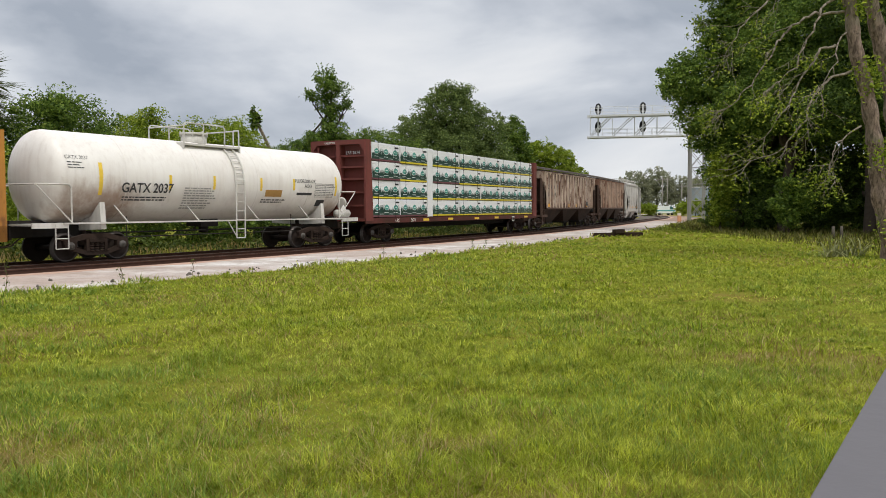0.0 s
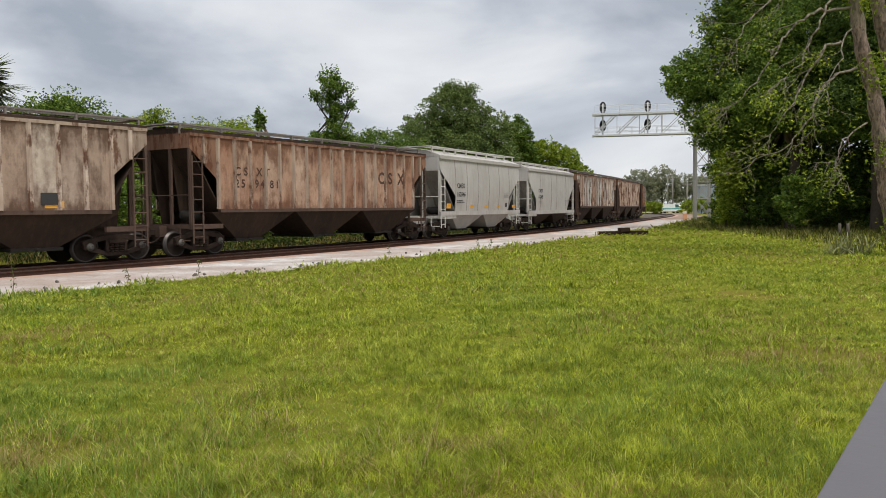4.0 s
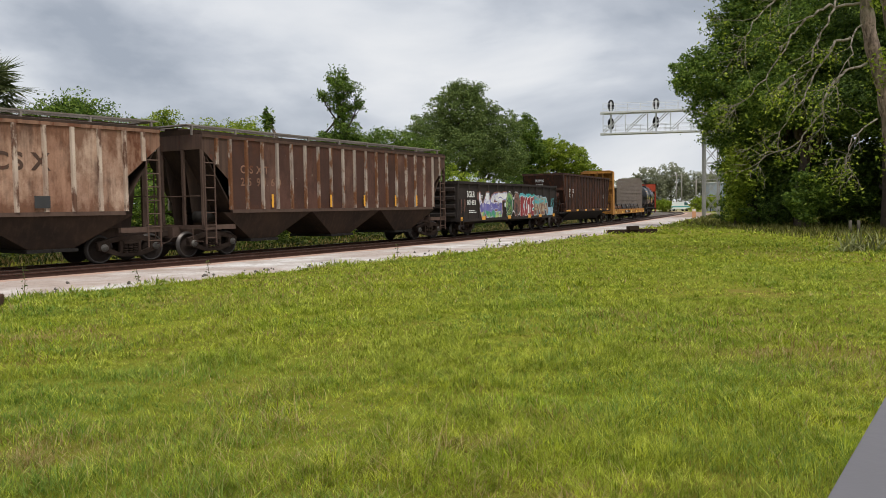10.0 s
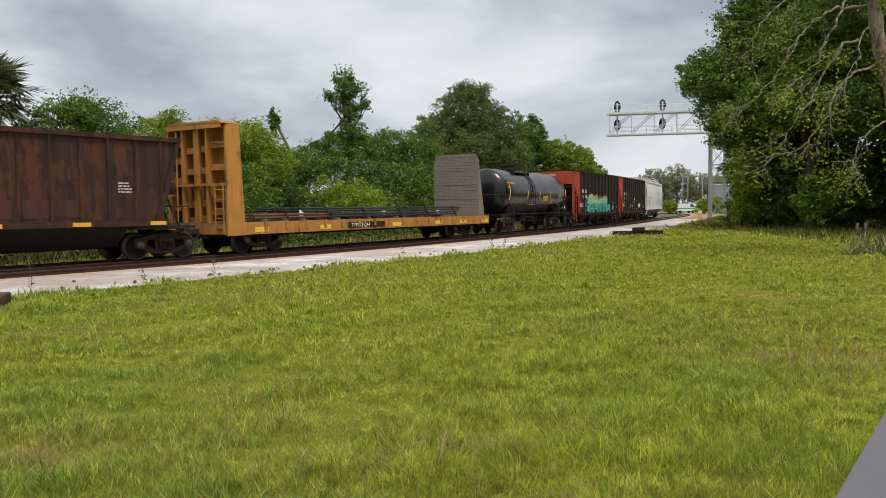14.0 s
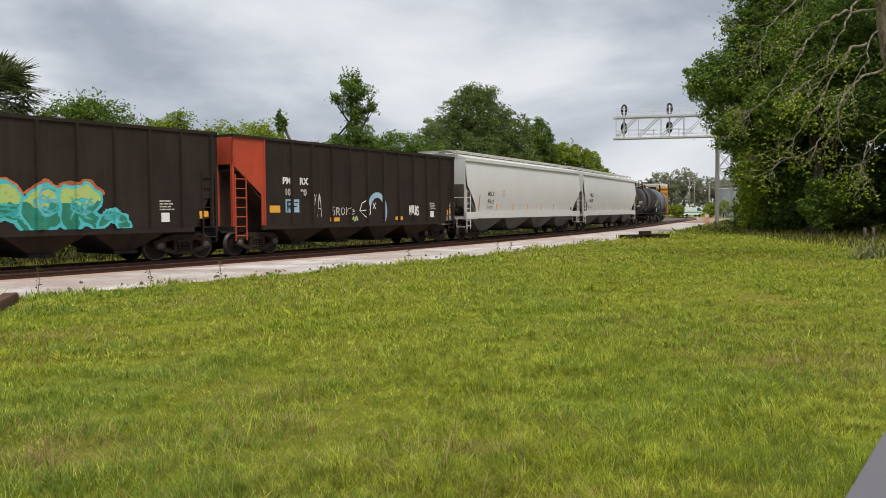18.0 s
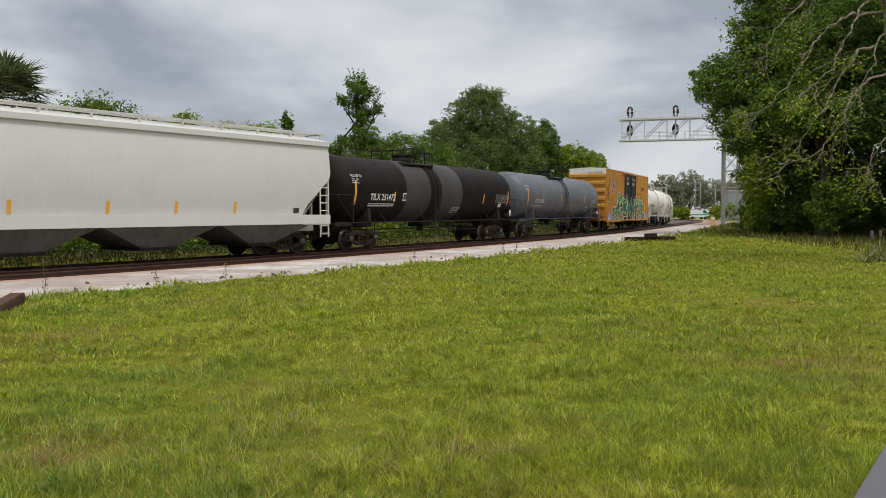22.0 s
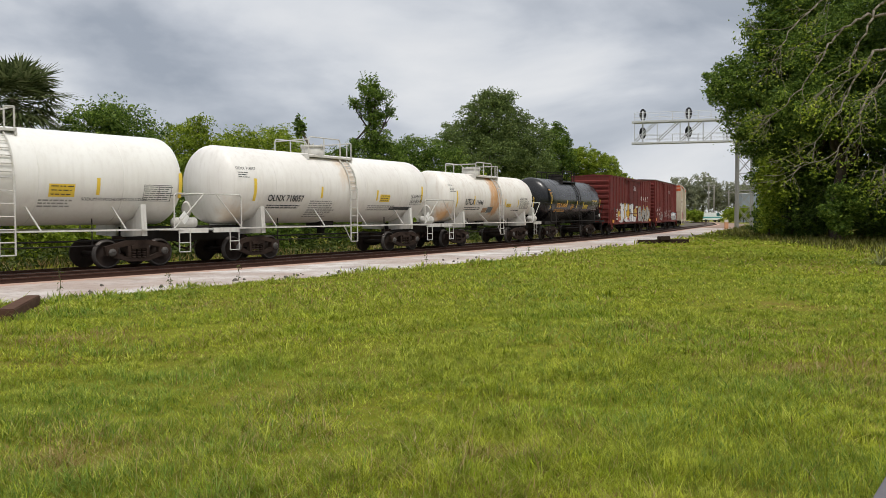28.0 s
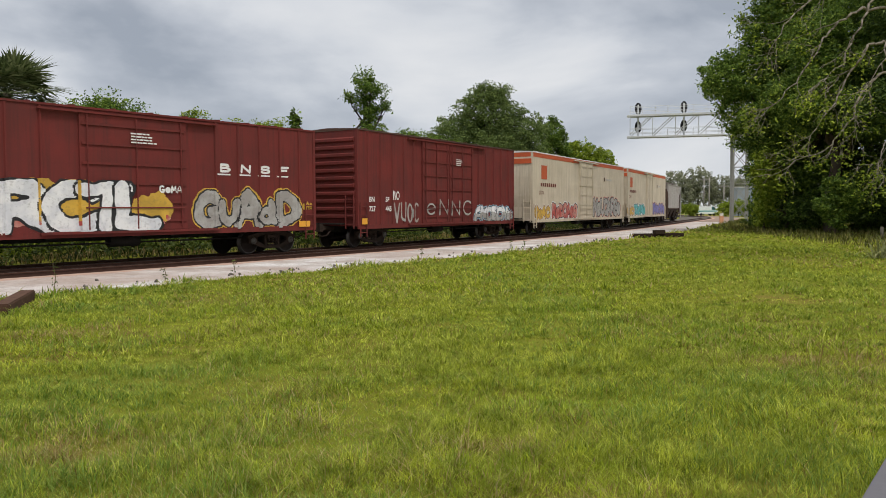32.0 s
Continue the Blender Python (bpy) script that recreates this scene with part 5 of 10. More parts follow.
    mural(car, [("O", h0 + 8.05, h0 + 8.75, 1.25, 2.15, 0.28), ("M", h0 + 8.05, h0 + 8.75, 1.15, 1.4, 0.06)], side - 0.004, (((-9, SP_BROWN),), SP_BLACK, SP_WHITE), "red-brown sprayed blot with a black outline", relief=stakes, seed=7, line=0.05, halo=0.04, inner=SP_BLACK, clip=(0.97, 2.6))
    mural(car, [("K", h0 + 9.1, h0 + 9.75, 1.1, 2.1, 0.13), ("O", h0 + 9.9, h0 + 10.3, 1.1, 2.1, 0.12), ("F", h0 + 10.45, h0 + 10.9, 1.1, 2.1, 0.12), ("E", h0 + 10.95, h0 + 11.4, 1.1, 2.1, 0.12)], side,
          (((-9, SP_CRIMSON),), SP_WHITE, SP_TEAL), "crimson sprayed letters with pale edges on turquoise", relief=stakes, seed=9, line=0.05, halo=0.14, clip=(0.97, 2.5), halo_from=1.4)
    mural(car, word("NXEA", h0 + 11.6, h0 + 14.0, 1.1, 2.1, 0.12, 4), side, (((-9, SP_BROWN), (1.75, SP_TEAL)), SP_TAN, SP_BLUE), "brown and turquoise sprayed graffiti", relief=stakes, seed=11, line=0.05, halo=0.05, inner=SP_TAN, clip=(0.97, 2.5))
    mural(car, [("O", h0 + 14.15, h0 + 14.5, 1.05, 1.3, 0.25), ("O", h0 + 14.8, h0 + 15.0, 1.05, 1.35, 0.22)], side + 0.002, (((-9, SP_BLUE),), None, None), "turquoise sprayed cloud", relief=stakes, seed=13, clip=(0.97, 2.2))
    tag(car, "MU", h0 + 14.75, h0 + 15.4, 1.45, 2.2, side - 0.004, SP_TEAL, "thin turquoise sprayed outline", 0.02, 3, stakes)
    tag(car, "eOT", h0 + 2.75, h0 + 3.3, 2.05, 2.25, side - 0.004, WHITE_MARK, "thin white sprayed scrawl", 0.015, 3, stakes)
    for x in (-half + 0.35, -half + 3.2, -half + 7.0, -half + 10.4, half - 3.4, half - 0.7):
        plate(car, "reflector", x - 0.22, x + 0.22, sill + 0.02, sill + 0.22, -y - 0.10, ORANGE_MARK)
    return car, half


GHOST_RED = paint("ghost_red_paint", (0.085, 0.034, 0.027), (0.04, 0.022, 0.018), 0.6, 0.6, 0.85)


def slope_end_gondola(front, rear):
    """A high rust-brown gondola with sloping ends and a round belly."""
    y, top, sill = 1.48, 3.86, 1.22
    car, half = rail_car("high_side_gondola", front, rear, 0.35, "high-sided rust-brown gondola with sloping ends and a round belly", "gondola car", 1.1)
    out = [(-half, top), (-half + 0.55, 1.95), (-half - 0.05, sill), (half + 0.05, sill), (half - 0.55, 1.95), (half, top)]
    out = [(-half, top), (-half + 1.0, sill), (half - 1.0, sill), (half, top)]
    side_sheet(car, out, y, RUST_GON)
    part("top_chord", boxes((-half - 0.03, half + 0.03, -y - 0.09, -y + 0.04, top - 0.02, top + 0.12), (-half - 0.03, half + 0.03, y - 0.04, y + 0.09, top - 0.02, top + 0.12),
                            (-half - 0.03, -half + 0.1, -y + 0.04, y - 0.04, top - 0.02, top + 0.12), (half - 0.1, half + 0.03, -y + 0.04, y - 0.04, top - 0.02, top + 0.12)), RUST_GON, car)
    for s in (-1, 1):
        bm = prism_y(bmesh.new(), [(s * half, top), (s * (half - 1.0), sill), (s * (half - 1.06), sill), (s * (half - 0.06), top)], -y + 0.03, y - 0.03)
        part("end_slope", bm, RUST_GON, car)
        bm = prism_y(bmesh.new(), [(s * (half - 0.42), 2.9), (s * (half - 0.2), 2.92), (s * (half - 0.2), 2.72), (s * (half - 0.5), 2.7)], -y - 0.02, y + 0.02)
        part("end_stiffener", bm, RUST_GON, car)
        bm = bmesh.new()
        for sy in (-1, 1):
            prism_y(bm, [(s * (half + 0.02), top), (s * (half - 0.75), sill), (s * (half - 0.95), sill), (s * (half - 0.16), top)], sy * y - 0.06, sy * y + 0.06)
        part("corner_brace", bm, RUST_GON, car)
        part("end_deck", boxes((min(s * (half + 0.55), s * (half - 1.6)), max(s * (half + 0.55), s * (half - 1.6)), -y, y, 1.02, 1.12)), STEEL_DARK, car)
        bm = lathe(bmesh.new(), [(-0.5, 0.02), (-0.45, 0.2), (0.45, 0.2), (0.5, 0.02)], 16, "Y", (s * (half - 0.15), -0.7, 2.35))
        part("air_reservoir", bm, RUST_GON, car)
        bm = bmesh.new()
        for k in range(5):
            rod(bm, (s * (half + 0.1), -1.2 + 0.5 * k, 1.12), (s * (half - 0.3), -1.2 + 0.5 * k, 2.0), 0.03, 6)
        rod(bm, (s * (half - 0.05), -y, 1.75), (s * (half - 0.05), y, 1.75), 0.025, 6)
        part("brake_gear", bm, STEEL_DARK, car)
        tube(bm2 := bmesh.new(), [(s * (half + 0.3), -y - 0.02, 1.05), (s * (half + 0.3), -y - 0.02, 1.75), (s * (half - 0.3), -y - 0.02, 1.75), (s * (half - 0.3), -y - 0.02, 1.05)], 0.022, 6)
        part("grab_iron", bm2, RUST_GON, car)
    bm = bmesh.new()
    prism_x(bm, [(-y - 0.06, sill), (-y - 0.06, sill - 0.10), (-1.1, 0.75), (-0.75, 0.48), (0, 0.40), (0.75, 0.48), (1.1, 0.75), (y + 0.06, sill - 0.10), (y + 0.06, sill)], -half + 1.9, half - 1.9)
    part("belly", bm, STEEL_DARK, car)
    part("side_sill", boxes((-half + 0.5, half - 0.5, -y - 0.10, -y + 0.02, sill - 0.08, sill + 0.10), (-half + 0.5, half - 0.5, y - 0.02, y + 0.10, sill - 0.08, sill + 0.10)), RUST_GON, car)
    ribs(car, [-6.72 + 0.896 * k for k in range(16)], sill + 0.1, top - 0.02, y, 0.10, 0.07, RUST_GON)
    for k in range(6):
        x = -half + 1.3 + (2 * half - 2.2) * k / 5
        plate(car, "reflector", x - (0.55 if k == 0 else 0.28), x + (0.55 if k == 0 else 0.28), sill - 0.06, sill + 0.06, -y - 0.105, ORANGE_MARK)
    for txt, x, z in (("KI", 1.78, 2.58), ("MX", 2.5, 2.58), ("50", 1.72, 2.22), ("02", 2.5, 2.22)):
        lettering(car, txt, -half + x, z, 0.37, -y - 0.012, WHITE_MARK, 1.0, 0.01)
    for k in range(6):
        x = -5.72 + 0.896 * k
        flat_line(car, [(x, 3.08), (x, 3.36), (x + 0.26, 3.34), (x + 0.26, 3.2), (x + 0.05, 3.18), (x + 0.28, 3.07)], -y - 0.004, GHOST_RED, 0.03, "ghost of a faded red mark")
    for k, w in enumerate((0.9, 0.8, 0.5)):
        plate(car, "faded_patch", -half + 8.6 + 1.2 * k, -half + 8.6 + w + 1.2 * k, 1.42, 1.95, -y - 0.008, GHOST_RED)
    bars(car, half - 2.2, 2.5, 0.5, 4, -y - 0.01, PALE_STENCIL)
    lettering(car, "KIMX", -half - 0.03, 3.35, 0.28, 0.55, WHITE_MARK, turn=(math.pi / 2, 0, -math.pi / 2))
    lettering(car, "5002", -half + 0.09, 3.02, 0.28, 0.55, WHITE_MARK, turn=(math.pi / 2, 0, -math.pi / 2))
    return car, half


def bulkhead_flat(front, rear):
    """An orange flat car: steel bulkhead in front, plank bulkhead behind, and a strapped load of bars."""
    y, deck = 1.46, 1.16
    car, half = rail_car("bulkhead_flat_car", front, rear, 2.25, "orange bulkhead flat car with a low load of strapped black bars", "flat car", 0.75)
    top = 4.66
    part("deck", boxes((-half, half, -y, y, deck - 0.10, deck)), OLD_WOOD, car)
    for s in (-1, 1):
        bm = prism_x(bmesh.new(), [(s * y, deck), (s * (y + 0.03), deck), (s * (y + 0.03), 0.72), (s * (y - 0.12), 0.72), (s * (y - 0.12), 0.76), (s * y, 0.78)], -half, half)
        part("side_sill", bm, FLAT_ORANGE, car)
    part("centre_sill", boxes((-half, half, -0.4, 0.4, 0.60, deck - 0.1)), STEEL_DARK, car)
    for k in range(16):
        x = -half + 1.9 + (2 * half - 2.6) * k / 15
        part("stake_pocket", boxes((x - 0.07, x + 0.07, -y - 0.08, -y - 0.03, 0.86, deck + 0.03)), FLAT_ORANGE, car)
    # steel bulkhead
    x0 = -half
    for yy in (-y, y):
        bm = prism_y(bmesh.new(), [(x0, 0.70), (x0 + 0.86, 0.70), (x0 + 0.84, 1.3), (x0 + 0.64, top), (x0 + 0.1, top), (x0, top - 0.1)], yy - 0.045, yy + 0.045)
        part("bulkhead_side", bm, FLAT_ORANGE, car)
    part("bulkhead_wall", boxes((x0 + 0.52, x0 + 0.60, -y + 0.05, y - 0.05, deck, top)), FLAT_ORANGE, car)
    for yy, w, d in ((-0.52, 0.09, 0.0), (0.02, 0.26, 0.02), (0.72, 0.10, 0.0)):
        part("bulkhead_post", boxes((x0 + 0.02 + d, x0 + 0.52, yy - 0.03, yy + 0.03, deck - 0.3, top - 0.02), (x0 + d, x0 + 0.05 + d, yy - w / 2, yy + w / 2, deck - 0.3, top - 0.02)), FLAT_ORANGE, car)
    for ya, yb, levels in ((-1.41, -0.56, (1.0, 1.43, 1.9, 3.03, 3.83)), (-0.48, -0.08, (1.2, 1.75, 2.92, 3.69)), (0.10, 0.68, (1.15, 1.7, 2.9, 3.65)), (0.76, 1.41, (1.6, 2.6, 3.3, 3.9))):
        for z in levels:
            part("bulkhead_shelf", boxes((x0 + 0.16, x0 + 0.52, ya, yb, z, z + 0.035), (x0 + 0.16, x0 + 0.19, ya, yb, z + 0.035, z + 0.22)), FLAT_ORANGE, car)
    part("bulkhead_beam", boxes((x0 - 0.04, x0 + 0.12, -y, y, 2.47, 2.57)), FLAT_ORANGE, car)
    bm = prism_x(bmesh.new(), [(-y - 0.05, top - 0.02), (-y + 0.22, top + 0.10), (y - 0.3, top + 0.10), (y + 0.05, top - 0.02)], x0 - 0.1, x0 + 0.66)
    part("bulkhead_cap", bm, FLAT_ORANGE, car)
    part("bulkhead_lip", boxes((x0 - 0.10, x0 - 0.05, -y + 0.1, y - 0.1, top - 0.16, top + 0.03)), FLAT_ORANGE, car)
    lettering(car, "TTPX 81244", x0 + 0.15, 3.9, 0.13, -0.64, BLACK_MARK, turn=(math.pi / 2, 0, -math.pi / 2))
    end_ladder(car, x0 - 0.04, y - 0.5, y - 0.05, 0.7, top - 0.2, FLAT_ORANGE, 9)
    end_ladder(car, x0 - 0.04, -1.36, -0.96, 0.8, 2.5, FLAT_ORANGE, 5)
    part("front_sill", boxes((x0 - 0.02, x0 + 0.2, -y, y, 0.75, 1.1)), FLAT_ORANGE, car)
    # plank bulkhead
    rng = random.Random(5)
    for k in range(22):
        z = deck + 0.01 + (3.42 / 22) * k
        h = 3.42 / 22 - 0.012
        ins = 0.18 if k == 21 else (0.08 if k == 20 else 0.0)
        d = rng.uniform(-0.012, 0.012)
        part("plank", boxes((half - 1.15 + d, half - 1.06 + d, -y + 0.02 + ins, y - 0.02 - ins, z, z + h)), OLD_WOOD, car)
    for k in range(5):
        bm = prism_y(bmesh.new(), [(half - 1.03, deck), (half - 0.1, deck), (half - 0.75, 4.3), (half - 1.03, 4.55)], -1.25 + 0.6 * k, -1.15 + 0.6 * k)
        part("bulkhead_brace", bm, OLD_WOOD, car)
    # load
    bar_mat = plain("dark_mill_scale_bars", (0.035, 0.036, 0.042), 0.6, 0.4, 0.4, 8)
    rust_bar = plain("rusty_mill_bars", (0.13, 0.06, 0.035), 0.8, 0, 0.4, 8)
    for x0b, x1b, z, mat in ((-half + 1.5, -half + 6.0, 0, rust_bar), (-half + 6.1, -half + 12.4, 0, bar_mat), (-half + 12.3, half - 3.2, 0, bar_mat), (-half + 4.2, -half + 11.5, 0.24, bar_mat), (-half + 11.7, half - 2.9, 0.24, bar_mat)):
        for yy in (-0.95, 0.0, 0.95):
            me = mesh_of("steel_bar", rod(bmesh.new(), (x0b, 0, 0), (x1b - 0.1, 0, 0), 0.048, 6), mat)
            for j in range(4):
                for i in range(2):
                    part("steel_bar", me, None, car).location = (0.1 * rng.random(), yy - 0.27 + 0.18 * j, deck + 0.15 + z + 0.1 * i)
    for x in [-half + 2.0 + 2.2 * k for k in range(8)]:
        part("dunnage", boxes((x - 0.05, x + 0.05, -y + 0.06, y - 0.06, deck, deck + 0.09)), OLD_WOOD, car)
    for x in (-half + 3.3, -half + 5.9, -half + 8.4, -half + 11.2, -half + 13.6, half - 3.6):
        bm = bmesh.new()
        rod(bm, (x, -y + 0.02, deck), (x - 0.2, -1.25, deck + 0.55), 0.035, 6)
        rod(bm, (x, y - 0.02, deck), (x - 0.2, 1.25, deck + 0.55), 0.035, 6)
        part("stake", bm, TRUCK, car)
    for x in (-half + 4.2, -half + 9.9, half - 5.2):
        plate(car, "bar_end_mark", x - 0.12, x + 0.12, deck + 0.14, deck + 0.42, -1.24, WHITE_MARK, "white-painted bar ends")
    part("number_panel", boxes((-half + 6.9, -half + 9.6, -y - 0.055, -y - 0.031, 0.80, 1.05)), STEEL_DARK, car)
    lettering(car, "TTPX 81244", -half + 7.1, 0.83, 0.26, -y - 0.058, WHITE_MARK)
    for x in (-half + 1.7, -half + 5.4, -half + 10.6, half - 5.5, half - 3.0, half - 0.5):
        plate(car, "reflector", x - 0.35, x + 0.35, 0.80, 0.98, -y - 0.035, YELLOW_MARK)
    return car, half


def wrap_sheet(name):
    """White plastic lumber wrap, creased and a little dusty."""
    mat, nt, b = shader(name, 0.38)
    c = mixed(nt, ramp_of(nt, noise_tex(nt, 3, 5, 0.6, (0.6, 1, 2.5)), ((0.45, grey(0)), (0.8, grey(0.3)))), (0.80, 0.81, 0.82), (0.55, 0.57, 0.60))
    nt.links.new(c, b.inputs["Base Color"])
    bump(nt, b, noise_tex(nt, 3.2, 6, 0.62, (0.8, 1, 1.7), 1.4), 1.0, 0.10)
    return mat


def fir_line(w, seed, y):
    """A printed row of firs, spiky and of uneven height, from one end of a pack to the other."""
    rng = random.Random(seed)
    bm = bmesh.new()
    bm.faces.new([bm.verts.new(v) for v in ((0.02, y, 0.10), (w - 0.02, y, 0.10), (w - 0.02, y, 0.28), (0.02, y, 0.28))])
    x = 0.05
    while x < w - 0.08:
        h = 0.36 + 0.05 + 0.26 * abs(math.sin(x * 1.9 + seed)) * rng.uniform(0.4, 1.0)
        r = rng.uniform(0.035, 0.06)
        for f, g in ((1.0, 0.0), (0.75, 0.35)):
            z0 = 0.265 + (h - 0.28) * g
            bm.faces.new([bm.verts.new(v) for v in ((x - r * f, y - 0.001 * g, z0), (x + r * f, y - 0.001 * g, z0), (x, y - 0.001 * g, h))])
        x += r * rng.uniform(1.0, 1.7)
    return bm


def lumber_car(front, rear):
    y, deck, top = 1.46, 1.16, 4.72
    car, half = rail_car("lumber_flat_car", front, rear, 2.05, "oxide red bulkhead flat car with a full load of wrapped lumber", "flat car", 0.75)
    part("deck", boxes((-half, half, -y, y, deck - 0.12, deck)), BULKHEAD_RED, car)
    for s in (-1, 1):
        part("side_sill", boxes((-half, half, min(s * y, s * (y + 0.04)), max(s * y, s * (y + 0.04)), 0.93, deck + 0.02)), SILL_RED, car)
    bm = prism_y(bmesh.new(), [(-half, 0.95), (half, 0.95), (half - 3.2, 0.62), (-half + 3.2, 0.62)], -0.35, 0.35)
    part("centre_sill", bm, STEEL_DARK, car)
    for s in (-1, 1):
        e = s * half
        for yy in (-y, y):
            bm = prism_y(bmesh.new(), [(e, deck - 0.1), (e - s * 0.62, deck - 0.1), (e - s * 0.42, top), (e, top)], yy - 0.05, yy + 0.05)
            part("bulkhead_side", bm, BULKHEAD_RED, car)
        part("bulkhead_wall", boxes((min(e - s * 0.40, e - s * 0.46), max(e - s * 0.40, e - s * 0.46), -y + 0.05, y - 0.05, deck, top)), BULKHEAD_RED, car)
        part("bulkhead_frame", boxes((min(e, e - s * 0.4), max(e, e - s * 0.4), -y + 0.05, y - 0.05, top - 0.2, top), (min(e, e - s * 0.4), max(e, e - s * 0.4), -0.10, 0.10, deck, top - 0.2)), BULKHEAD_RED, car)
        for z in (1.75, 2.35, 2.95, 3.5, 4.0):
            part("bulkhead_shelf", boxes((min(e - s * 0.12, e - s * 0.4), max(e - s * 0.12, e - s * 0.4), -y + 0.05, y - 0.05, z - 0.04, z + 0.04)), BULKHEAD_RED, car)
        for sy in (-1, 1):
            bm = prism_x(bmesh.new(), [(sy * (y - 0.05), top - 0.2), (sy * (y - 0.32), top - 0.2), (sy * (y - 0.05), top - 0.52)], min(e, e - s * 0.38), max(e, e - s * 0.38))
            part("corner_gusset", bm, BULKHEAD_RED, car)
        end_ladder(car, e + s * 0.03, y - 0.4, y - 0.02, 0.8, top - 0.3, BULKHEAD_RED, 9)
    wrap = wrap_sheet("white_lumber_wrap")
    fir = plain("dark_green_fir_print", (0.018, 0.055, 0.042), 0.4, 0, 0.2, 6)
    rim = plain("white_badge_rim", (0.70, 0.72, 0.72), 0.4, 0, 0.05, 6)
    foot = [plain("yellow_wrap_foot", (0.62, 0.50, 0.03), 0.4, 0, 0.1, 6), plain("maroon_wrap_foot", (0.16, 0.06, 0.07), 0.4, 0, 0.1, 6)]
    logo = plain("green_wrap_badge", (0.06, 0.30, 0.25), 0.4, 0, 0.1, 6)
    strap = plain("black_strap", (0.015, 0.015, 0.017), 0.5, 0, 0.2, 6)
    rng = random.Random(8)
    rows = 4
    z0 = deck + 0.03
    h = (top - 0.06 - z0) / rows
    cols = [(-half + 0.68, -half + 3.2), (-half + 3.24, -half + 6.0), (-half + 6.6, -half + 9.75), (-half + 9.79, -half + 12.7), (-half + 12.74, -half + 15.6), (-half + 15.64, -half + 18.5), (-half + 18.54, half - 0.68)]
    cache = {}
    for ci, (xa, xb) in enumerate(cols):
        for r in range(rows):
            f = foot[1] if (ci == 0 and r != 1) or (ci == 1 and r == 0) or (ci == 2 and r == 2) else foot[0]
            w = round(xb - xa, 2)
            # each pack has its own origin so that the print starts at its foot
            bm = bmesh.new()
            box(bm, 0, w, -1.40, 1.40, 0.035, h - 0.004)
            bmesh.ops.bevel(bm, geom=bm.edges[:], offset=0.03, segments=2, affect="EDGES")
            pk = part("lumber_pack", bm, wrap, car, "lumber pack in white wrap with a green fir print")
            d = rng.uniform(-0.02, 0.02)
            pk.location = (xa, d, z0 + r * h)
            part("fir_print", fir_line(w, 10 * ci + r, -1.4035), fir, pk, "printed dark green fir line")
            part("wrap_foot", boxes((0.01, w - 0.01, -1.415, 1.38, 0.03, 0.105)), f, pk)
            part("bearer", boxes(*[(w * k / 3 + 0.05 - 0.1 * (k == 3), w * k / 3 + 0.12 - 0.1 * (k == 3), -1.38, 1.38, 0.0, 0.033) for k in range(4)]), OLD_WOOD, pk)
            for k in range(max(2, round(w / 0.98))):
                cx = (k + 0.5) * w / max(2, round(w / 0.98))
                hexa = [(-1.0, -0.05), (-0.62, -0.7), (0, -0.85), (0.62, -0.7), (1.0, -0.05), (0.72, 0.42), (0, 0.92), (-0.72, 0.42)]
                part("badge_rim", prism_y(bmesh.new(), [(cx + 0.23 * u, 0.48 + 0.175 * v) for u, v in hexa], -1.408, -1.40), rim, pk)
                part("badge", prism_y(bmesh.new(), [(cx + 0.205 * u, 0.48 + 0.15 * v) for u, v in hexa], -1.412, -1.40), logo, pk)
                part("badge_bar", boxes((cx - 0.11, cx + 0.11, -1.4145, -1.412, 0.46, 0.495)), rim, pk)
                part("print_bar", boxes((cx - 0.2, cx + 0.16, -1.4075, -1.4055, 0.22, 0.245)), rim, pk)
                part("print_bar", boxes((cx + 0.22, cx + 0.60, -1.4075, -1.4055, 0.15, 0.17)), rim, pk)
            part("stencil_print", boxes((w - 0.42, w - 0.1, -1.408, -1.401, h - 0.2, h - 0.12)), strap, pk)
        for x in (xa + 0.5, xb - 0.5):
            bm = boxes((x - 0.009, x + 0.009, -1.44, -1.43, deck, top - 0.03), (x - 0.012, x + 0.012, -1.44, 1.44, top - 0.045, top - 0.035))
            part("strap", bm, strap, car)
    part("gap_cover", boxes((-half + 6.02, -half + 6.58, -1.42, 1.42, z0, top - 0.02)), plain("white_wrap_sheet", (0.72, 0.73, 0.74), 0.4, 0, 0.15, 4), car, "white wrap over the gap between stacks")
    lettering(car, "LRS", -half + 2.6, 0.96, 0.24, -y - 0.045, WHITE_MARK)
    lettering(car, "3674", -half + 4.1, 0.96, 0.24, -y - 0.045, WHITE_MARK)
    lettering(car, "LRS 3674", -half + 0.36, 4.1, 0.2, -0.2, WHITE_MARK, turn=(math.pi / 2, 0, -math.pi / 2))
    plate(car, "routing_plate", half - 4.5, half - 4.12, 0.78, 1.08, -y - 0.06, WHITE_MARK)
    plate(car, "routing_plate_field", half - 4.46, half - 4.33, 0.82, 1.04, -y - 0.068, BLACK_MARK)
    plate(car, "routing_plate_field", half - 4.29, half - 4.16, 0.82, 1.04, -y - 0.068, BLACK_MARK)
    lettering(car, "CAUTION", -half - 0.006, 4.56, 0.13, 0.75, WHITE_MARK, turn=(math.pi / 2, 0, -math.pi / 2))
    for x in (-half + 5.7, -half + 8.5, 1.0, half - 7.0, half - 2.0):
        plate(car, "reflector", x - 0.3, x + 0.3, 0.98, 1.10, -y - 0.045, YELLOW_MARK)
    return car, half

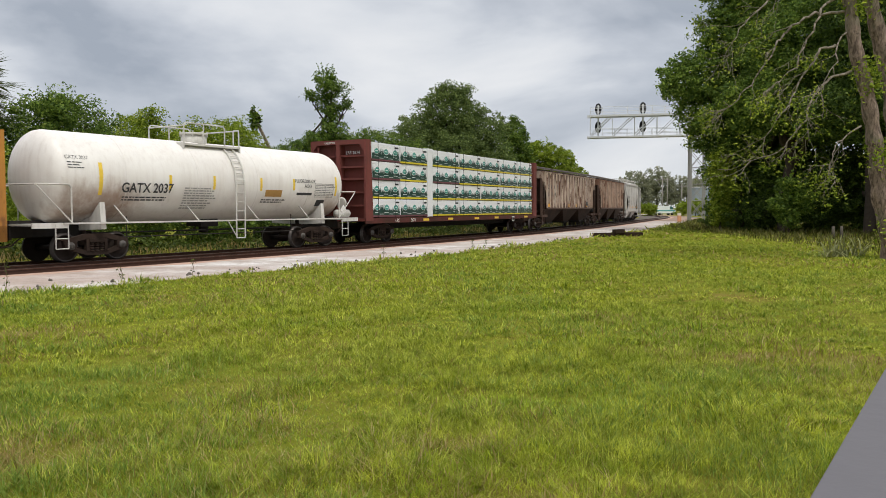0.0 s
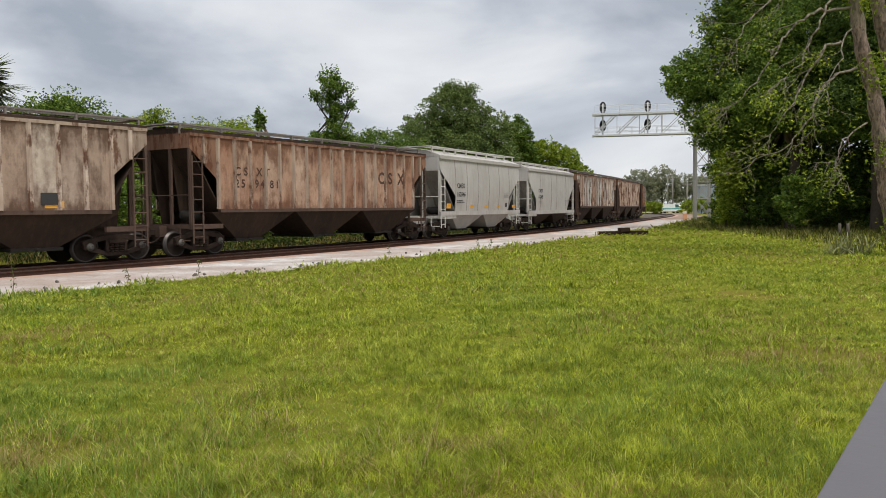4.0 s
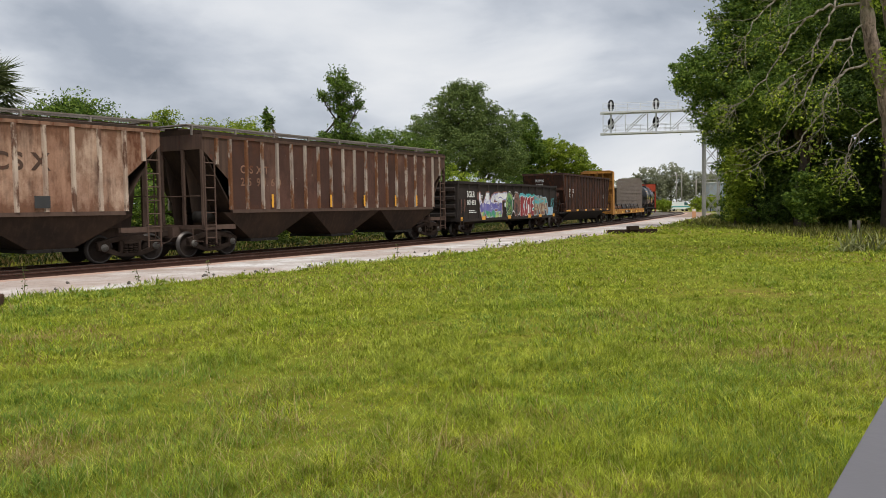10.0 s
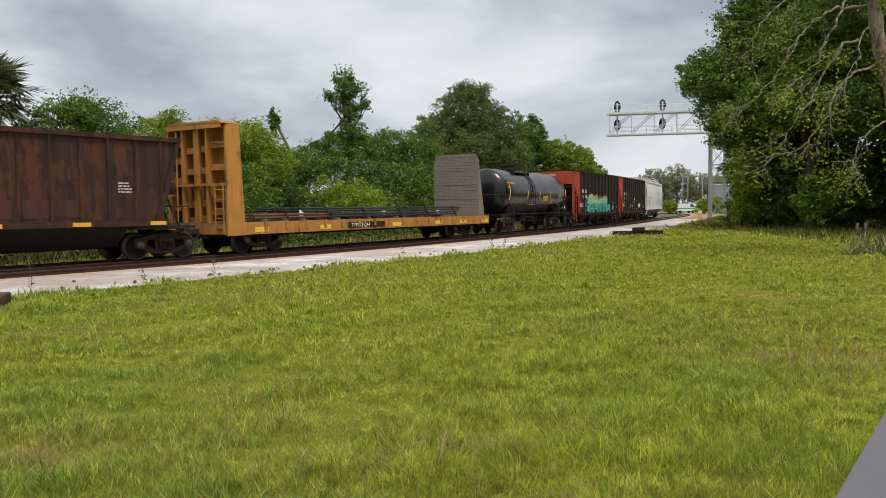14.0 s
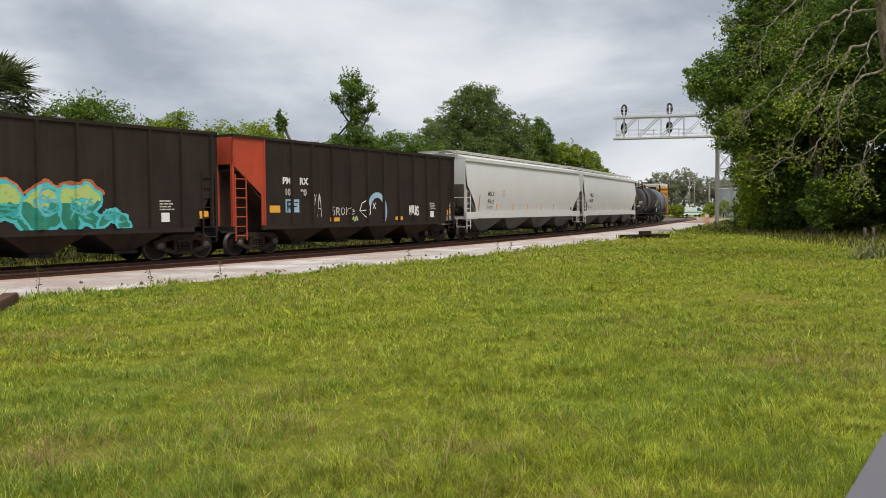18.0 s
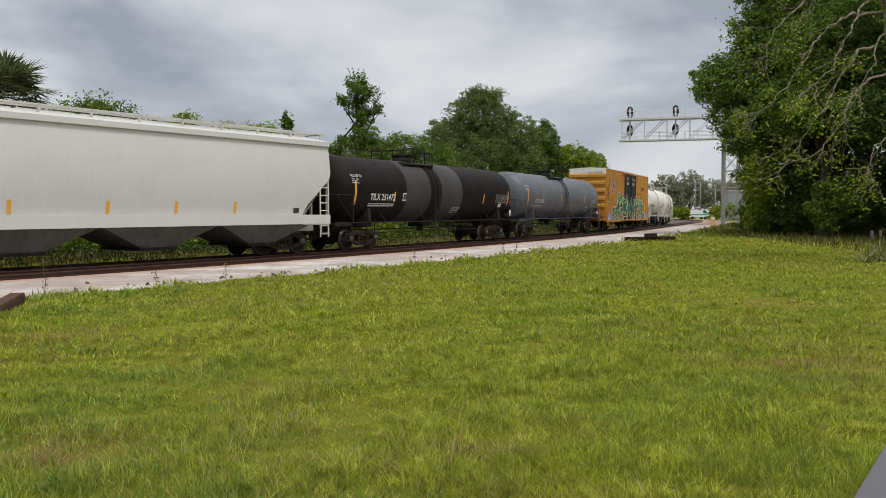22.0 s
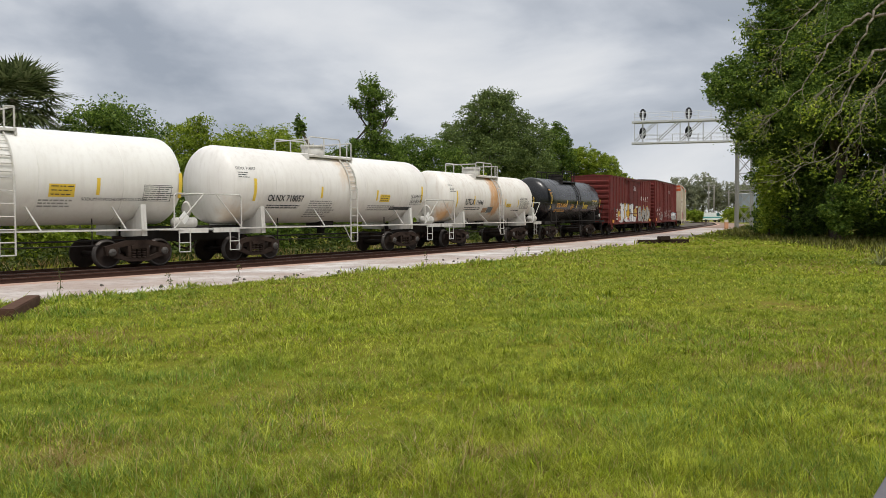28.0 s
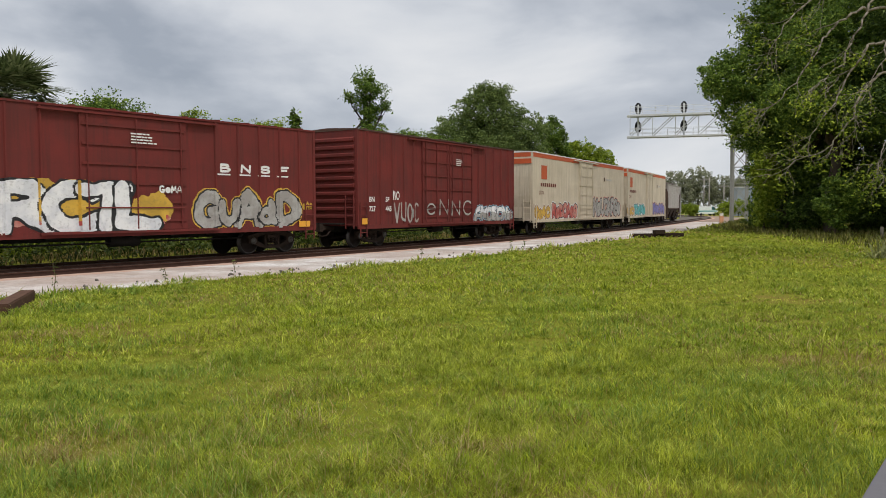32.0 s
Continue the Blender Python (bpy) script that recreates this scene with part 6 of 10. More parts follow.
# ---- the train, from its head ----
def print_table(x0, x1, z0, z1, ink=BLACK_MARK):
    """A stencilled table: a heading, ruled rows of small print and an outline."""
    n = 7
    out = [("fine", x0, z1 - 0.01, 1.25 * (x1 - x0), n, ink, (z1 - z0) / n)]
    out += [("patch", x0 - 0.03, x1 + 0.03, z, z + 0.014, ink) for z in (z0 - 0.01, z1 + 0.03)]
    return out + [("patch", x, x + 0.014, z0 - 0.01, z1 + 0.03, ink) for x in (x0 - 0.03, x0 + 0.55 * (x1 - x0), x1 + 0.02)]


def nudged(marks, dx):
    """The same marks a little further along the tank."""
    out = []
    for m in marks:
        k = 2 if m[0] == "text" else 1
        m = list(m)
        m[k] += dx
        if m[0] == "patch":
            m[2] += dx
        out.append(tuple(m))
    return out


def white_tank(front, rear, r, zc, name, x_name, size, ladder_x, extra, stripes, label, skin=WHITE_PAINT, drip=None, **kw):
    marks = [("text", name, x_name, 2.15, size, BLACK_MARK, 0.008), ("bars", x_name + 0.1, 2.02, 2.2, 2, BLACK_MARK)] + extra
    return tank_car(front, rear, r, zc, skin, PALE_STEEL, BLACK_MARK, label, marks, platform=ladder_x - 0.72, stripes=stripes, drip=drip, gear=PALE_STEEL, **kw)


def bowed(z, sill, eave, bulge, y=1.56):
    """y of a bowed hopper side at height z, and its lean."""
    a = math.pi * (z - sill) / (eave - sill)
    return -(y + bulge * (math.sin(a) - 0.5)) - 0.005, math.atan(bulge * math.cos(a) * math.pi / (eave - sill))


def hopper_names(car, half, rows, mat=BLACK_MARK, end=None, bow=(1.5, 4.3, 0.0)):
    for text, x, z, size in rows:
        y, lean = bowed(z + 0.35 * size, *bow)
        lettering(car, text, x, z, size, y + 0.35 * size * math.sin(lean), mat, 1.0, 0.008, turn=(math.pi / 2 + lean, 0, 0))
    if end:
        for k, text in enumerate(end):
            lettering(car, text, -half - 0.012, 3.98 - 0.26 * k, 0.22, 1.2, mat, turn=(math.pi / 2, 0, -math.pi / 2))


def bow_plate(car, name, x0, x1, z0, z1, bow, mat, label=""):
    """A thin plate that lies on a bowed side."""
    bm = bmesh.new()
    rows = []
    for k in range(4):
        z = z0 + (z1 - z0) * k / 3
        y = bowed(z, *bow)[0] - 0.003
        rows.append((bm.verts.new((x0, y, z)), bm.verts.new((x1, y, z))))
    for a, b in zip(rows, rows[1:]):
        bm.faces.new((a[0], a[1], b[1], b[0]))
    return part(name, bm, mat, car, label)


def spaced(car, text, xs, z, size, y, mat):
    for ch, x in zip(text, xs):
        lettering(car, ch, x, z, size, y, mat, 1.0, 0.008)


def make_train():
    O, Y = ORANGE_MARK, YELLOW_MARK
    # orange flat car that is already passing out of view
    car, half = rail_car("bulkhead_flat_car", -45.4, -25.0, 2.2, "faded orange bulkhead flat car, empty, with a rusty steel end", "flat car", 0.6)
    part("deck", boxes((-half, half, -1.45, 1.45, 1.05, 1.16)), OLD_WOOD, car)
    for s in (-1, 1):
        part("side_sill", boxes((-half, half, min(s * 1.45, s * 1.5), max(s * 1.45, s * 1.5), 0.72, 1.16)), FLAT_ORANGE, car)
        e = s * half
        for yy in (-1.45, 1.45):
            bm = prism_y(bmesh.new(), [(e, 0.72), (e - s * 1.3, 0.72), (e - s * 1.0, 3.8), (e, 3.8)], yy - 0.05, yy + 0.05)
            part("bulkhead_side", bm, FLAT_ORANGE, car)
        part("bulkhead_wall", boxes((min(e - s * 0.9, e - s), max(e - s * 0.9, e - s), -1.4, 1.4, 1.16, 3.8)), FLAT_ORANGE, car)
        for z in (1.7, 2.4, 3.1, 3.75):
            part("bulkhead_shelf", boxes((min(e - s * 0.2, e - s * 0.9), max(e - s * 0.2, e - s * 0.9), -1.4, 1.4, z - 0.04, z + 0.04)), FLAT_ORANGE, car)
    part("centre_sill", boxes((-half, half, -0.4, 0.4, 0.6, 1.05)), STEEL_DARK, car)
    plate(car, "reflector", half - 1.2, half - 0.4, 1.3, 1.55, -1.512, Y)

    strip = [(-5.2, 2.05, 3.05, 0.13), (-2.6, 2.25, 2.75, 0.11), (-0.7, 2.3, 2.78, 0.11), (1.6, 2.3, 2.78, 0.11), (3.4, 2.35, 2.8, 0.11), (6.0, 2.15, 2.95, 0.11)]
    white_tank(-23.9, -10.1, 1.43, 2.62, "GATX 2037", -4.5, 0.44, 0.45,
               [("patch", 1.85, 2.75, 2.08, 2.34, plain("brown_placard", (0.34, 0.19, 0.05), 0.6)), ("text", "FLUOROSILICIC", 3.45, 2.66, 0.2, BLACK_MARK), ("text", "ACID", 4.0, 2.46, 0.2, BLACK_MARK), ("bars", -2.0, 2.35, 1.5, 9, GREY_STENCIL), ("bars", 1.7, 1.98, 1.6, 2, BLACK_MARK),
                ("patch", 3.6, 4.5, 2.16, 2.26, BLACK_MARK), ("patch", 4.9, 5.4, 1.72, 1.98, BLACK_MARK)] + print_table(4.7, 5.8, 2.1, 2.6), strip, "white tank car with orange reflective strips and pale railings", skin=stained(paint("smudged_white_tank_paint", (0.76, 0.74, 0.71), (0.22, 0.13, 0.09), 0.2, 0.14, 0.45), ((-5.0, -1.25, 1.75), (-5.9, -0.9, 1.7), (-4.4, -1.2, 1.45), (5.9, -1.0, 1.4)), (0.30, 0.19, 0.13), 0.75, 0.7))
    lumber_car(-9.1, 12.75)

    # brown covered hoppers
    steel = paint("rusty_ladder_steel", (0.11, 0.072, 0.056), (0.05, 0.03, 0.025), 0.5, 0.5, 0.8)
    # dark roof colour stands in for shade under the roof walks
    car, half = covered_hopper(13.8, 30.3, OLD_BROWN, PALE_RIB, SOOT_AND_SHADE, steel, "bleached brown ribbed covered hopper with sooty funnel bays", rib_count=18, cut=1.3, panels=CREAM_PANEL, roof_mat=SOOT_AND_SHADE)
    spaced(car, "CSXT", (-6.75, -5.93, -5.12, -4.28), 3.02, 0.42, -1.575, BLACK_MARK)
    spaced(car, "250440", (-6.88, -6.55, -6.06, -5.74, -5.24, -4.92), 2.47, 0.42, -1.575, BLACK_MARK)
    for x in (-6.4, -1.0, 1.4, 5.2):
        plate(car, "reflector", x - 0.28, x + 0.28, 1.70, 1.92, -1.575, O)
    for x, z in ((-2.2, 1.85), (3.2, 1.85)):
        part("placard", prism_y(bmesh.new(), [(x, z - 0.2), (x + 0.2, z), (x, z + 0.2), (x - 0.2, z)], -1.60, -1.585), DARK_BROWN, car)
    plate(car, "routing_plate", 4.8, 5.35, 1.8, 2.15, -1.60, BLACK_MARK)
    hopper_names(car, half, [], BLACK_MARK, ("CSXT", "250440"))
    car, half = covered_hopper(31.8, 46.9, RUST_BROWN, OLD_BROWN, SOOT_AND_SHADE, steel, "rust-brown ribbed covered hopper with sooty funnel bays", rib_count=17, cut=1.3, panels=RUST_PANEL, roof_mat=SOOT_AND_SHADE)
    spaced(car, "CSXT", (-5.5, -5.05, -4.4, -3.95), 2.86, 0.42, -1.575, DARK_BROWN)
    spaced(car, "259481", (-5.5, -5.2, -4.5, -4.2, -3.7, -3.4), 2.42, 0.42, -1.575, DARK_BROWN)
    for k, x in enumerate((3.4, 4.2, 5.0)):
        lettering(car, "CSX"[k], x, 2.75, 0.72, -1.575, DARK_BROWN, 1.0, 0.02)
    hopper_names(car, half, [], BLACK_MARK, ("CSXT", "259481"))

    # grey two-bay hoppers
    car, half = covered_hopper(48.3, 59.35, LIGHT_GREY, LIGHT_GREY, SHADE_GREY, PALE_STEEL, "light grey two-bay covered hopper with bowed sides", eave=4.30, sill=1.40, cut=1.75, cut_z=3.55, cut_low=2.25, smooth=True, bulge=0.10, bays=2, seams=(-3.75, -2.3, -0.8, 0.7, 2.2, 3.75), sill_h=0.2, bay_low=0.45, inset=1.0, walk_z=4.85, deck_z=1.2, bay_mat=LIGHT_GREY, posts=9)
    hopper_names(car, half, [("CMEX", -3.6, 2.68, 0.36), ("150346", -3.6, 2.22, 0.36)], BLACK_MARK, ("CMEX", "150346"), bow=(1.40, 4.30, 0.10))
    bars(car, -3.6, 2.02, 1.1, 2, -1.585, BLACK_MARK)
    bars(car, 2.9, 2.45, 0.9, 3, -1.605, GREY_STENCIL)
    for x in (-4.5, -1.6, 0.4, 2.2, 4.6):
        bow_plate(car, "reflector", x - 0.26, x + 0.26, 1.58, 1.76 if x != -4.5 else 1.84, (1.40, 4.30, 0.10), O)
    bow_plate(car, "routing_plate", 3.2, 3.5, 1.62, 1.87, (1.40, 4.30, 0.10), BLACK_MARK)
    car, half = covered_hopper(61.0, 71.9, LIGHT_GREY, LIGHT_GREY, SHADE_GREY, PALE_STEEL, "dusty grey two-bay covered hopper with a stained roof", eave=4.15, sill=1.35, cut=1.6, cut_z=3.35, cut_low=2.1, smooth=True, bulge=0.08, bays=2, seams=(-2.9, -0.4, 0.9, 3.2), sill_h=0.22, bay_low=0.5, inset=1.0, walk_z=4.62, deck_z=1.15, bay_mat=SOOT_AND_SHADE)
    hopper_names(car, half, [("CMEX", -3.4, 2.62, 0.34), ("110865", -3.4, 2.2, 0.34)], BLACK_MARK, ("CMEX", "110865"), bow=(1.35, 4.15, 0.08))
    bars(car, -3.3, 2.0, 0.9, 2, -1.585, GREY_STENCIL)
    bars(car, 2.9, 2.1, 1.3, 2, -1.59, GREY_STENCIL)

    # patched, rust and dark brown hoppers
    car, half = covered_hopper(72.8, 89.1, RUST_BROWN, PALE_RIB, SOOT_AND_SHADE, steel, "rusty covered hopper patched with grey and white panels", rib_count=18, cut=1.3, panels=tuple({"w": WHITE_PANEL, "r": RUST_PANEL, "g": GREYED_PANEL}[c] for c in "rggwwrrgwwrggwwww"), roof_mat=SOOT_AND_SHADE)
    spaced(car, "CSXT", (-6.6, -6.2, -5.7, -5.3), 2.86, 0.40, -1.575, DARK_BROWN)
    spaced(car, "250922", (-6.6, -6.3, -5.9, -5.6, -5.1, -4.8), 2.45, 0.40, -1.575, DARK_BROWN)
    for x in (-6.6, -2.25, 2.3, 6.35):
        plate(car, "reflector", x - 0.06, x + 0.06, 1.7, 2.15, -1.60, O)
    plate(car, "routing_plate", 4.6, 5.0, 1.85, 2.15, -1.60, BLACK_MARK)
    for txt, xs in (("ILY", (-3.6, -3.3, -2.95)), ("LINES", (-2.35, -1.95, -1.72, -1.3, -0.95)), ("EM", (1.1, 1.5)), ("E", (2.75,))):
        spaced(car, txt, xs, 3.3, 0.62, -1.575, DARK_BROWN)
    plate(car, "end_number_plate", -half - 0.02, -half + 0.5, 3.78, 4.1, -1.58, PALE_STENCIL)
    hopper_names(car, half, [], BLACK_MARK, ("CSXT", "250922"))
    car, half = covered_hopper(90.3, 106.8, RUST_BROWN, PALE_RIB, SOOT_AND_SHADE, steel, "rust-brown ribbed covered hopper with flaking pale ribs", rib_count=18, cut=1.3, panels=RUST_PANEL, roof_mat=SOOT_AND_SHADE)
    spaced(car, "CSXT", (-6.1, -5.6, -5.0, -4.5), 2.9, 0.40, -1.575, DARK_BROWN)
    spaced(car, "259749", (-6.1, -5.75, -5.3, -4.95, -4.5, -4.2), 2.42, 0.40, -1.575, DARK_BROWN)
    for k, x in enumerate((3.05, 3.6, 4.15)):
        lettering(car, "CSX"[k], x + 0.02, 2.85, 0.68, -1.575, DARK_BROWN, 1.0, 0.02)
    part("placard", prism_y(bmesh.new(), [(-2.1, 1.72), (-1.9, 1.93), (-2.1, 2.14), (-2.3, 1.93)], -1.67, -1.65), BLACK_MARK, car)
    plate(car, "routing_plate", 4.15, 4.6, 1.75, 2.1, -1.67, BLACK_MARK)
    hopper_names(car, half, [], BLACK_MARK, ("CSXT", "259749"))
    plate(car, "end_number_plate", -half + 0.02, -half + 0.45, 3.72, 4.08, -1.575, PALE_STENCIL)
    car, half = covered_hopper(108.3, 124.4, DARK_BROWN, paint("streaked_dark_rib_paint", (0.42, 0.35, 0.30), (0.06, 0.035, 0.03), 0.6, 0.8, 0.8, 0.6), SOOT_AND_SHADE, steel, "dark brown covered hopper with a few white-flaked ribs", rib_count=18, cut=1.3, panels=DARK_PANEL, roof_mat=SOOT_AND_SHADE)
    spaced(car, "CSXT", (-6.3, -5.85, -5.5, -5.1), 2.95, 0.40, -1.575, RUST_BROWN)
    spaced(car, "259460", (-6.3, -5.95, -5.5, -5.2, -4.75, -4.4), 2.5, 0.40, -1.575, RUST_BROWN)
    for x in (-4.75, -1.3, 1.0, 3.4, 5.2):
        plate(car, "reflector", x - 0.055, x + 0.055, 1.7, 2.2, -1.65, O)
    hopper_names(car, half, [], WHITE_MARK, ("CSXT", "259460"))

    gondola(125.7, 141.5)
    slope_end_gondola(143.2, 158.1)
    bulkhead_flat(159.8, 179.7)

    dark_strip = [(-4.9, 2.05, 2.95, 0.12), (-1.9, 2.15, 2.65, 0.1), (0.3, 2.15, 2.65, 0.1), (2.4, 2.15, 2.65, 0.1), (5.6, 2.1, 2.9, 0.1)]
    tank_car(182.0, 193.8, 1.43, 2.54, BLACK_TANK, STEEL_DARK, Y, "black tank car with yellow reflective strips and small print", [("patch", 1.0, 1.9, 2.0, 2.35, Y), ("text", "MALEIC ANHYDRIDE", 2.3, 2.02, 0.14, O), ("text", "CORROSIVE", 2.3, 1.86, 0.14, O), ("bars", -1.2, 1.8, 1.0, 1)] + print_table(4.0, 5.1, 2.0, 2.45, PALE_STENCIL), platform=-1.7, stripes=dark_strip, gear=STEEL_DARK, inset=1.6)
    for front, rear, nums, kind in ((195.6, 209.9, "1158", 0), (211.0, 225.5, "1090", 1)):
        car, half = open_hopper(front, rear, "black ribbed coal hopper with a vermilion end and graffiti")
        yy = -1.566
        lettering(car, "PM", -5.35, 2.66, 0.36, yy, WHITE_MARK, 1.0, 0.012)
        lettering(car, "RX", -4.4, 2.66, 0.36, yy, WHITE_MARK, 1.0, 0.012)
        lettering(car, nums[:2], -5.25, 2.24, 0.34, yy, WHITE_MARK if not kind else PALE_STENCIL, 1.0, 0.01)
        lettering(car, nums[2:], -4.35, 2.24, 0.34, yy, WHITE_MARK if not kind else PALE_STENCIL, 1.0, 0.01)
        plate(car, "reflector", -6.05, -5.5, 1.58, 1.84, yy, O)
        bars(car, 4.9, 2.0, 0.6, 4, yy, PALE_STENCIL)
        plate(car, "routing_plate", 4.95, 5.25, 1.3, 1.6, yy, WHITE_MARK)
        plate(car, "reflector", half - 0.75, half - 0.4, 1.4, 1.65, yy, O)
        lettering(car, "PMRX", -half - 0.606, 3.9, 0.2, 0.3, WHITE_MARK, turn=(math.pi / 2, 0, -math.pi / 2))
        if kind == 0:
            ribs_at = [(-half + 1.19 + (2 * half - 1.45) * k / 11, 0.06, 0.103) for k in range(1, 12)]
            mural(car, [("S", -3.6, -1.9, 1.3, 2.3, 0.25), ("M", -1.8, -0.5, 1.3, 2.2, 0.21), ("A", -0.4, 0.7, 1.3, 2.2, 0.20), ("e", 0.75, 1.75, 1.3, 2.5, 0.19), ("R", 1.85, 2.8, 1.3, 2.2, 0.20), ("~", 2.9, 3.8, 1.25, 1.7, 0.10)], yy - 0.002,
                  (((-9, SP_DEEP), (1.85, SP_FLARE)), SP_TURQ, SP_ORANGE), "turquoise and deep green sprayed graffiti with lime tops", relief=ribs_at, seed=21, line=0.10, halo=0.09, wob=0.045, inner=SP_TEAL, clip=(1.13, 2.62), halo_from=2.15)
            tag(car, "eNeA", -5.5, -4.75, 1.55, 1.95, yy, SP_VIOLET, "violet sprayed scrawl", 0.03, 3)
            tag(car, "CNTeR", -4.6, -3.75, 1.55, 2.05, yy, SP_VIOLET, "violet sprayed scrawl", 0.03, 5)
            tag(car, "SeA", -4.5, -3.95, 1.2, 1.42, yy, SP_VIOLET, "violet sprayed scrawl", 0.022, 6)
        else:
            ribs_at = [(-half + 1.19 + (2 * half - 1.45) * k / 11, 0.06, 0.103) for k in range(1, 12)]
            plate(car, "tag_panel", -5.2, -4.45, 1.58, 2.08, yy, SP_BLUE, "pale blue sprayed panel")
            tag(car, "RF", -5.15, -4.5, 1.64, 2.0, yy - 0.007, SP_BLACK, "black sprayed scrawl", 0.03, 31)
            tag(car, "YA", -3.7, -3.1, 1.35, 2.3, yy, PALE_STENCIL, "pale sprayed scrawl", 0.022, 7, ribs_at)
            tag(car, "BROKe", -2.6, -0.95, 1.45, 1.8, yy, PALE_STENCIL, "pale sprayed scrawl", 0.02, 41, ribs_at)
            tag(car, "MA", -1.25, -0.75, 1.2, 1.4, yy, SP_LIME, "lime sprayed scrawl", 0.02, 43, ribs_at)
            tag(car, "MUNS", 3.1, 3.95, 1.4, 1.85, yy, WHITE_MARK, "white sprayed scrawl", 0.03, 50, ribs_at)
            flat_line(car, [(0.62 + 0.62 * math.cos(a), 1.62 + 0.70 * math.sin(a)) for a in [2.75 - 0.25 * k for k in range(15)]], yy, SP_BLUE, 0.12, "pale blue sprayed arch")
            flat_line(car, [(-0.65, 1.62), (-0.5, 1.95), (-0.1, 2.1), (0.12, 1.85), (0.1, 1.5), (-0.2, 1.35), (-0.65, 1.62), (0.05, 1.68)], yy - 0.004, WHITE_MARK, 0.022, "white sprayed bow shape")
            flat_line(car, [(0.28, 1.98), (0.5, 1.7)], yy - 0.004, WHITE_MARK, 0.02, "white sprayed stroke")
            flat_line(car, [(0.5, 1.98), (0.28, 1.7)], yy - 0.004, WHITE_MARK, 0.02, "white sprayed stroke")
            for x in (-2.3, 2.3):
                plate(car, "reflector", x - 0.3, x + 0.3, 1.2, 1.36, yy, O)

    # long white hoppers
    for front, rear, rows, end, tick in ((226.6, 245.4, [("MLLX", -6.7, 2.42, 0.34), ("97412", -6.7, 1.98, 0.34)], ("MLLX", "97412"), (-7.75, -5.4, -3.0, -0.7, 1.7, 4.0)), (246.4, 265.7, [("NRLX", -7.8, 2.62, 0.38), ("62128", -7.8, 2.18, 0.38)], ("NRLX", "62128"), (-8.0, -5.7, -2.7, 0.2, 2.6, 5.0))):
        car, half = covered_hopper(front, rear, CLEAN_WHITE, CLEAN_WHITE, SHADE_GREY, PALE_STEEL, "long white covered hopper with smooth sides and a roof walk", eave=4.36, sill=1.52, cut=1.25, cut_z=3.0, cut_low=1.85, smooth=True, bulge=0.15, bays=4, sill_h=0.34, bay_low=0.5, inset=1.9, walk_z=4.78, deck_z=1.3, bay_mat=BAY_SHADE_GREY, posts=13)
        bow = (1.52, 4.36, 0.15)
        hopper_names(car, half, rows, BLACK_MARK, end, bow)
        bars(car, rows[0][1], 1.86, 1.0, 2, -1.56, GREY_STENCIL)
        for k, x in enumerate(tick):
            bow_plate(car, "reflective_strip", x - 0.06, x + 0.06, 1.6, 2.45 if k == 0 else 2.0, bow, plain("dull_ochre_strip", (0.42, 0.27, 0.07), 0.6) if k == 0 else O)
        bow_plate(car, "routing_plate", half - 1.9, half - 1.6, 1.6, 1.8, bow, BLACK_MARK)
        bow_plate(car, "stencil_box", rows[0][1] + 2.0, rows[0][1] + 2.3, 2.45, 2.75, bow, GREY_STENCIL)
        bow_plate(car, "stencil_box_inside", rows[0][1] + 2.04, rows[0][1] + 2.26, 2.49, 2.71, (*bow, 1.565), CLEAN_WHITE)

    # black and slate tanks, orange boxcar
    tank_car(266.6, 282.9, 1.47, 2.62, RUSTY_BLACK, STEEL_DARK, WHITE_MARK, "long sooty black tank car with a grey band round its middle", nudged([("text", "TILX 251472", -6.5, 2.16, 0.40, WHITE_MARK, 0.008), ("bars", -6.5, 2.02, 2.6, 2, WHITE_MARK), ("patch", -3.9, -3.5, 2.15, 2.5, WHITE_MARK), ("patch", -3.86, -3.54, 2.19, 2.46, BLACK_MARK), ("bars", 0.9, 1.9, 1.0, 4, PALE_STENCIL), ("patch", 6.0, 6.4, 1.9, 2.1, WHITE_MARK)] + print_table(5.6, 7.0, 2.15, 2.55, PALE_STENCIL), 0.2),
             platform=-1.5, bands=((-3.4, -1.25, SMOKE_GREY, "grey band round the tank"), (-0.2, 1.9, SMOKE_GREY, "grey band round the tank")), stripe=O, stripes=[(-7.3, 1.95, 2.95, 0.13), (-4.35, 2.1, 2.55, 0.1), (-1.6, 2.1, 2.6, 0.1), (1.5, 2.1, 2.6, 0.1), (4.3, 2.1, 2.6, 0.1), (7.3, 2.0, 2.8, 0.1)], inset=1.9, gear=STEEL_DARK)
    drips = stained(paint("drip_stained_grey_tank_paint", (0.115, 0.128, 0.155), (0.045, 0.046, 0.052), 0.35, 0.4, 0.5), ((0.0, -0.6, 4.05), (0.1, -1.15, 3.5), (0.0, -1.4, 2.8), (0.15, -1.3, 2.1), (0.1, -0.9, 1.5)), (0.012, 0.011, 0.011), 0.42, 0.92)
    drips = stained(drips, ((2.5, -1.0, 3.7), (2.55, -1.4, 3.05), (2.5, -1.42, 2.4)), (0.03, 0.028, 0.028), 0.18, 0.7)
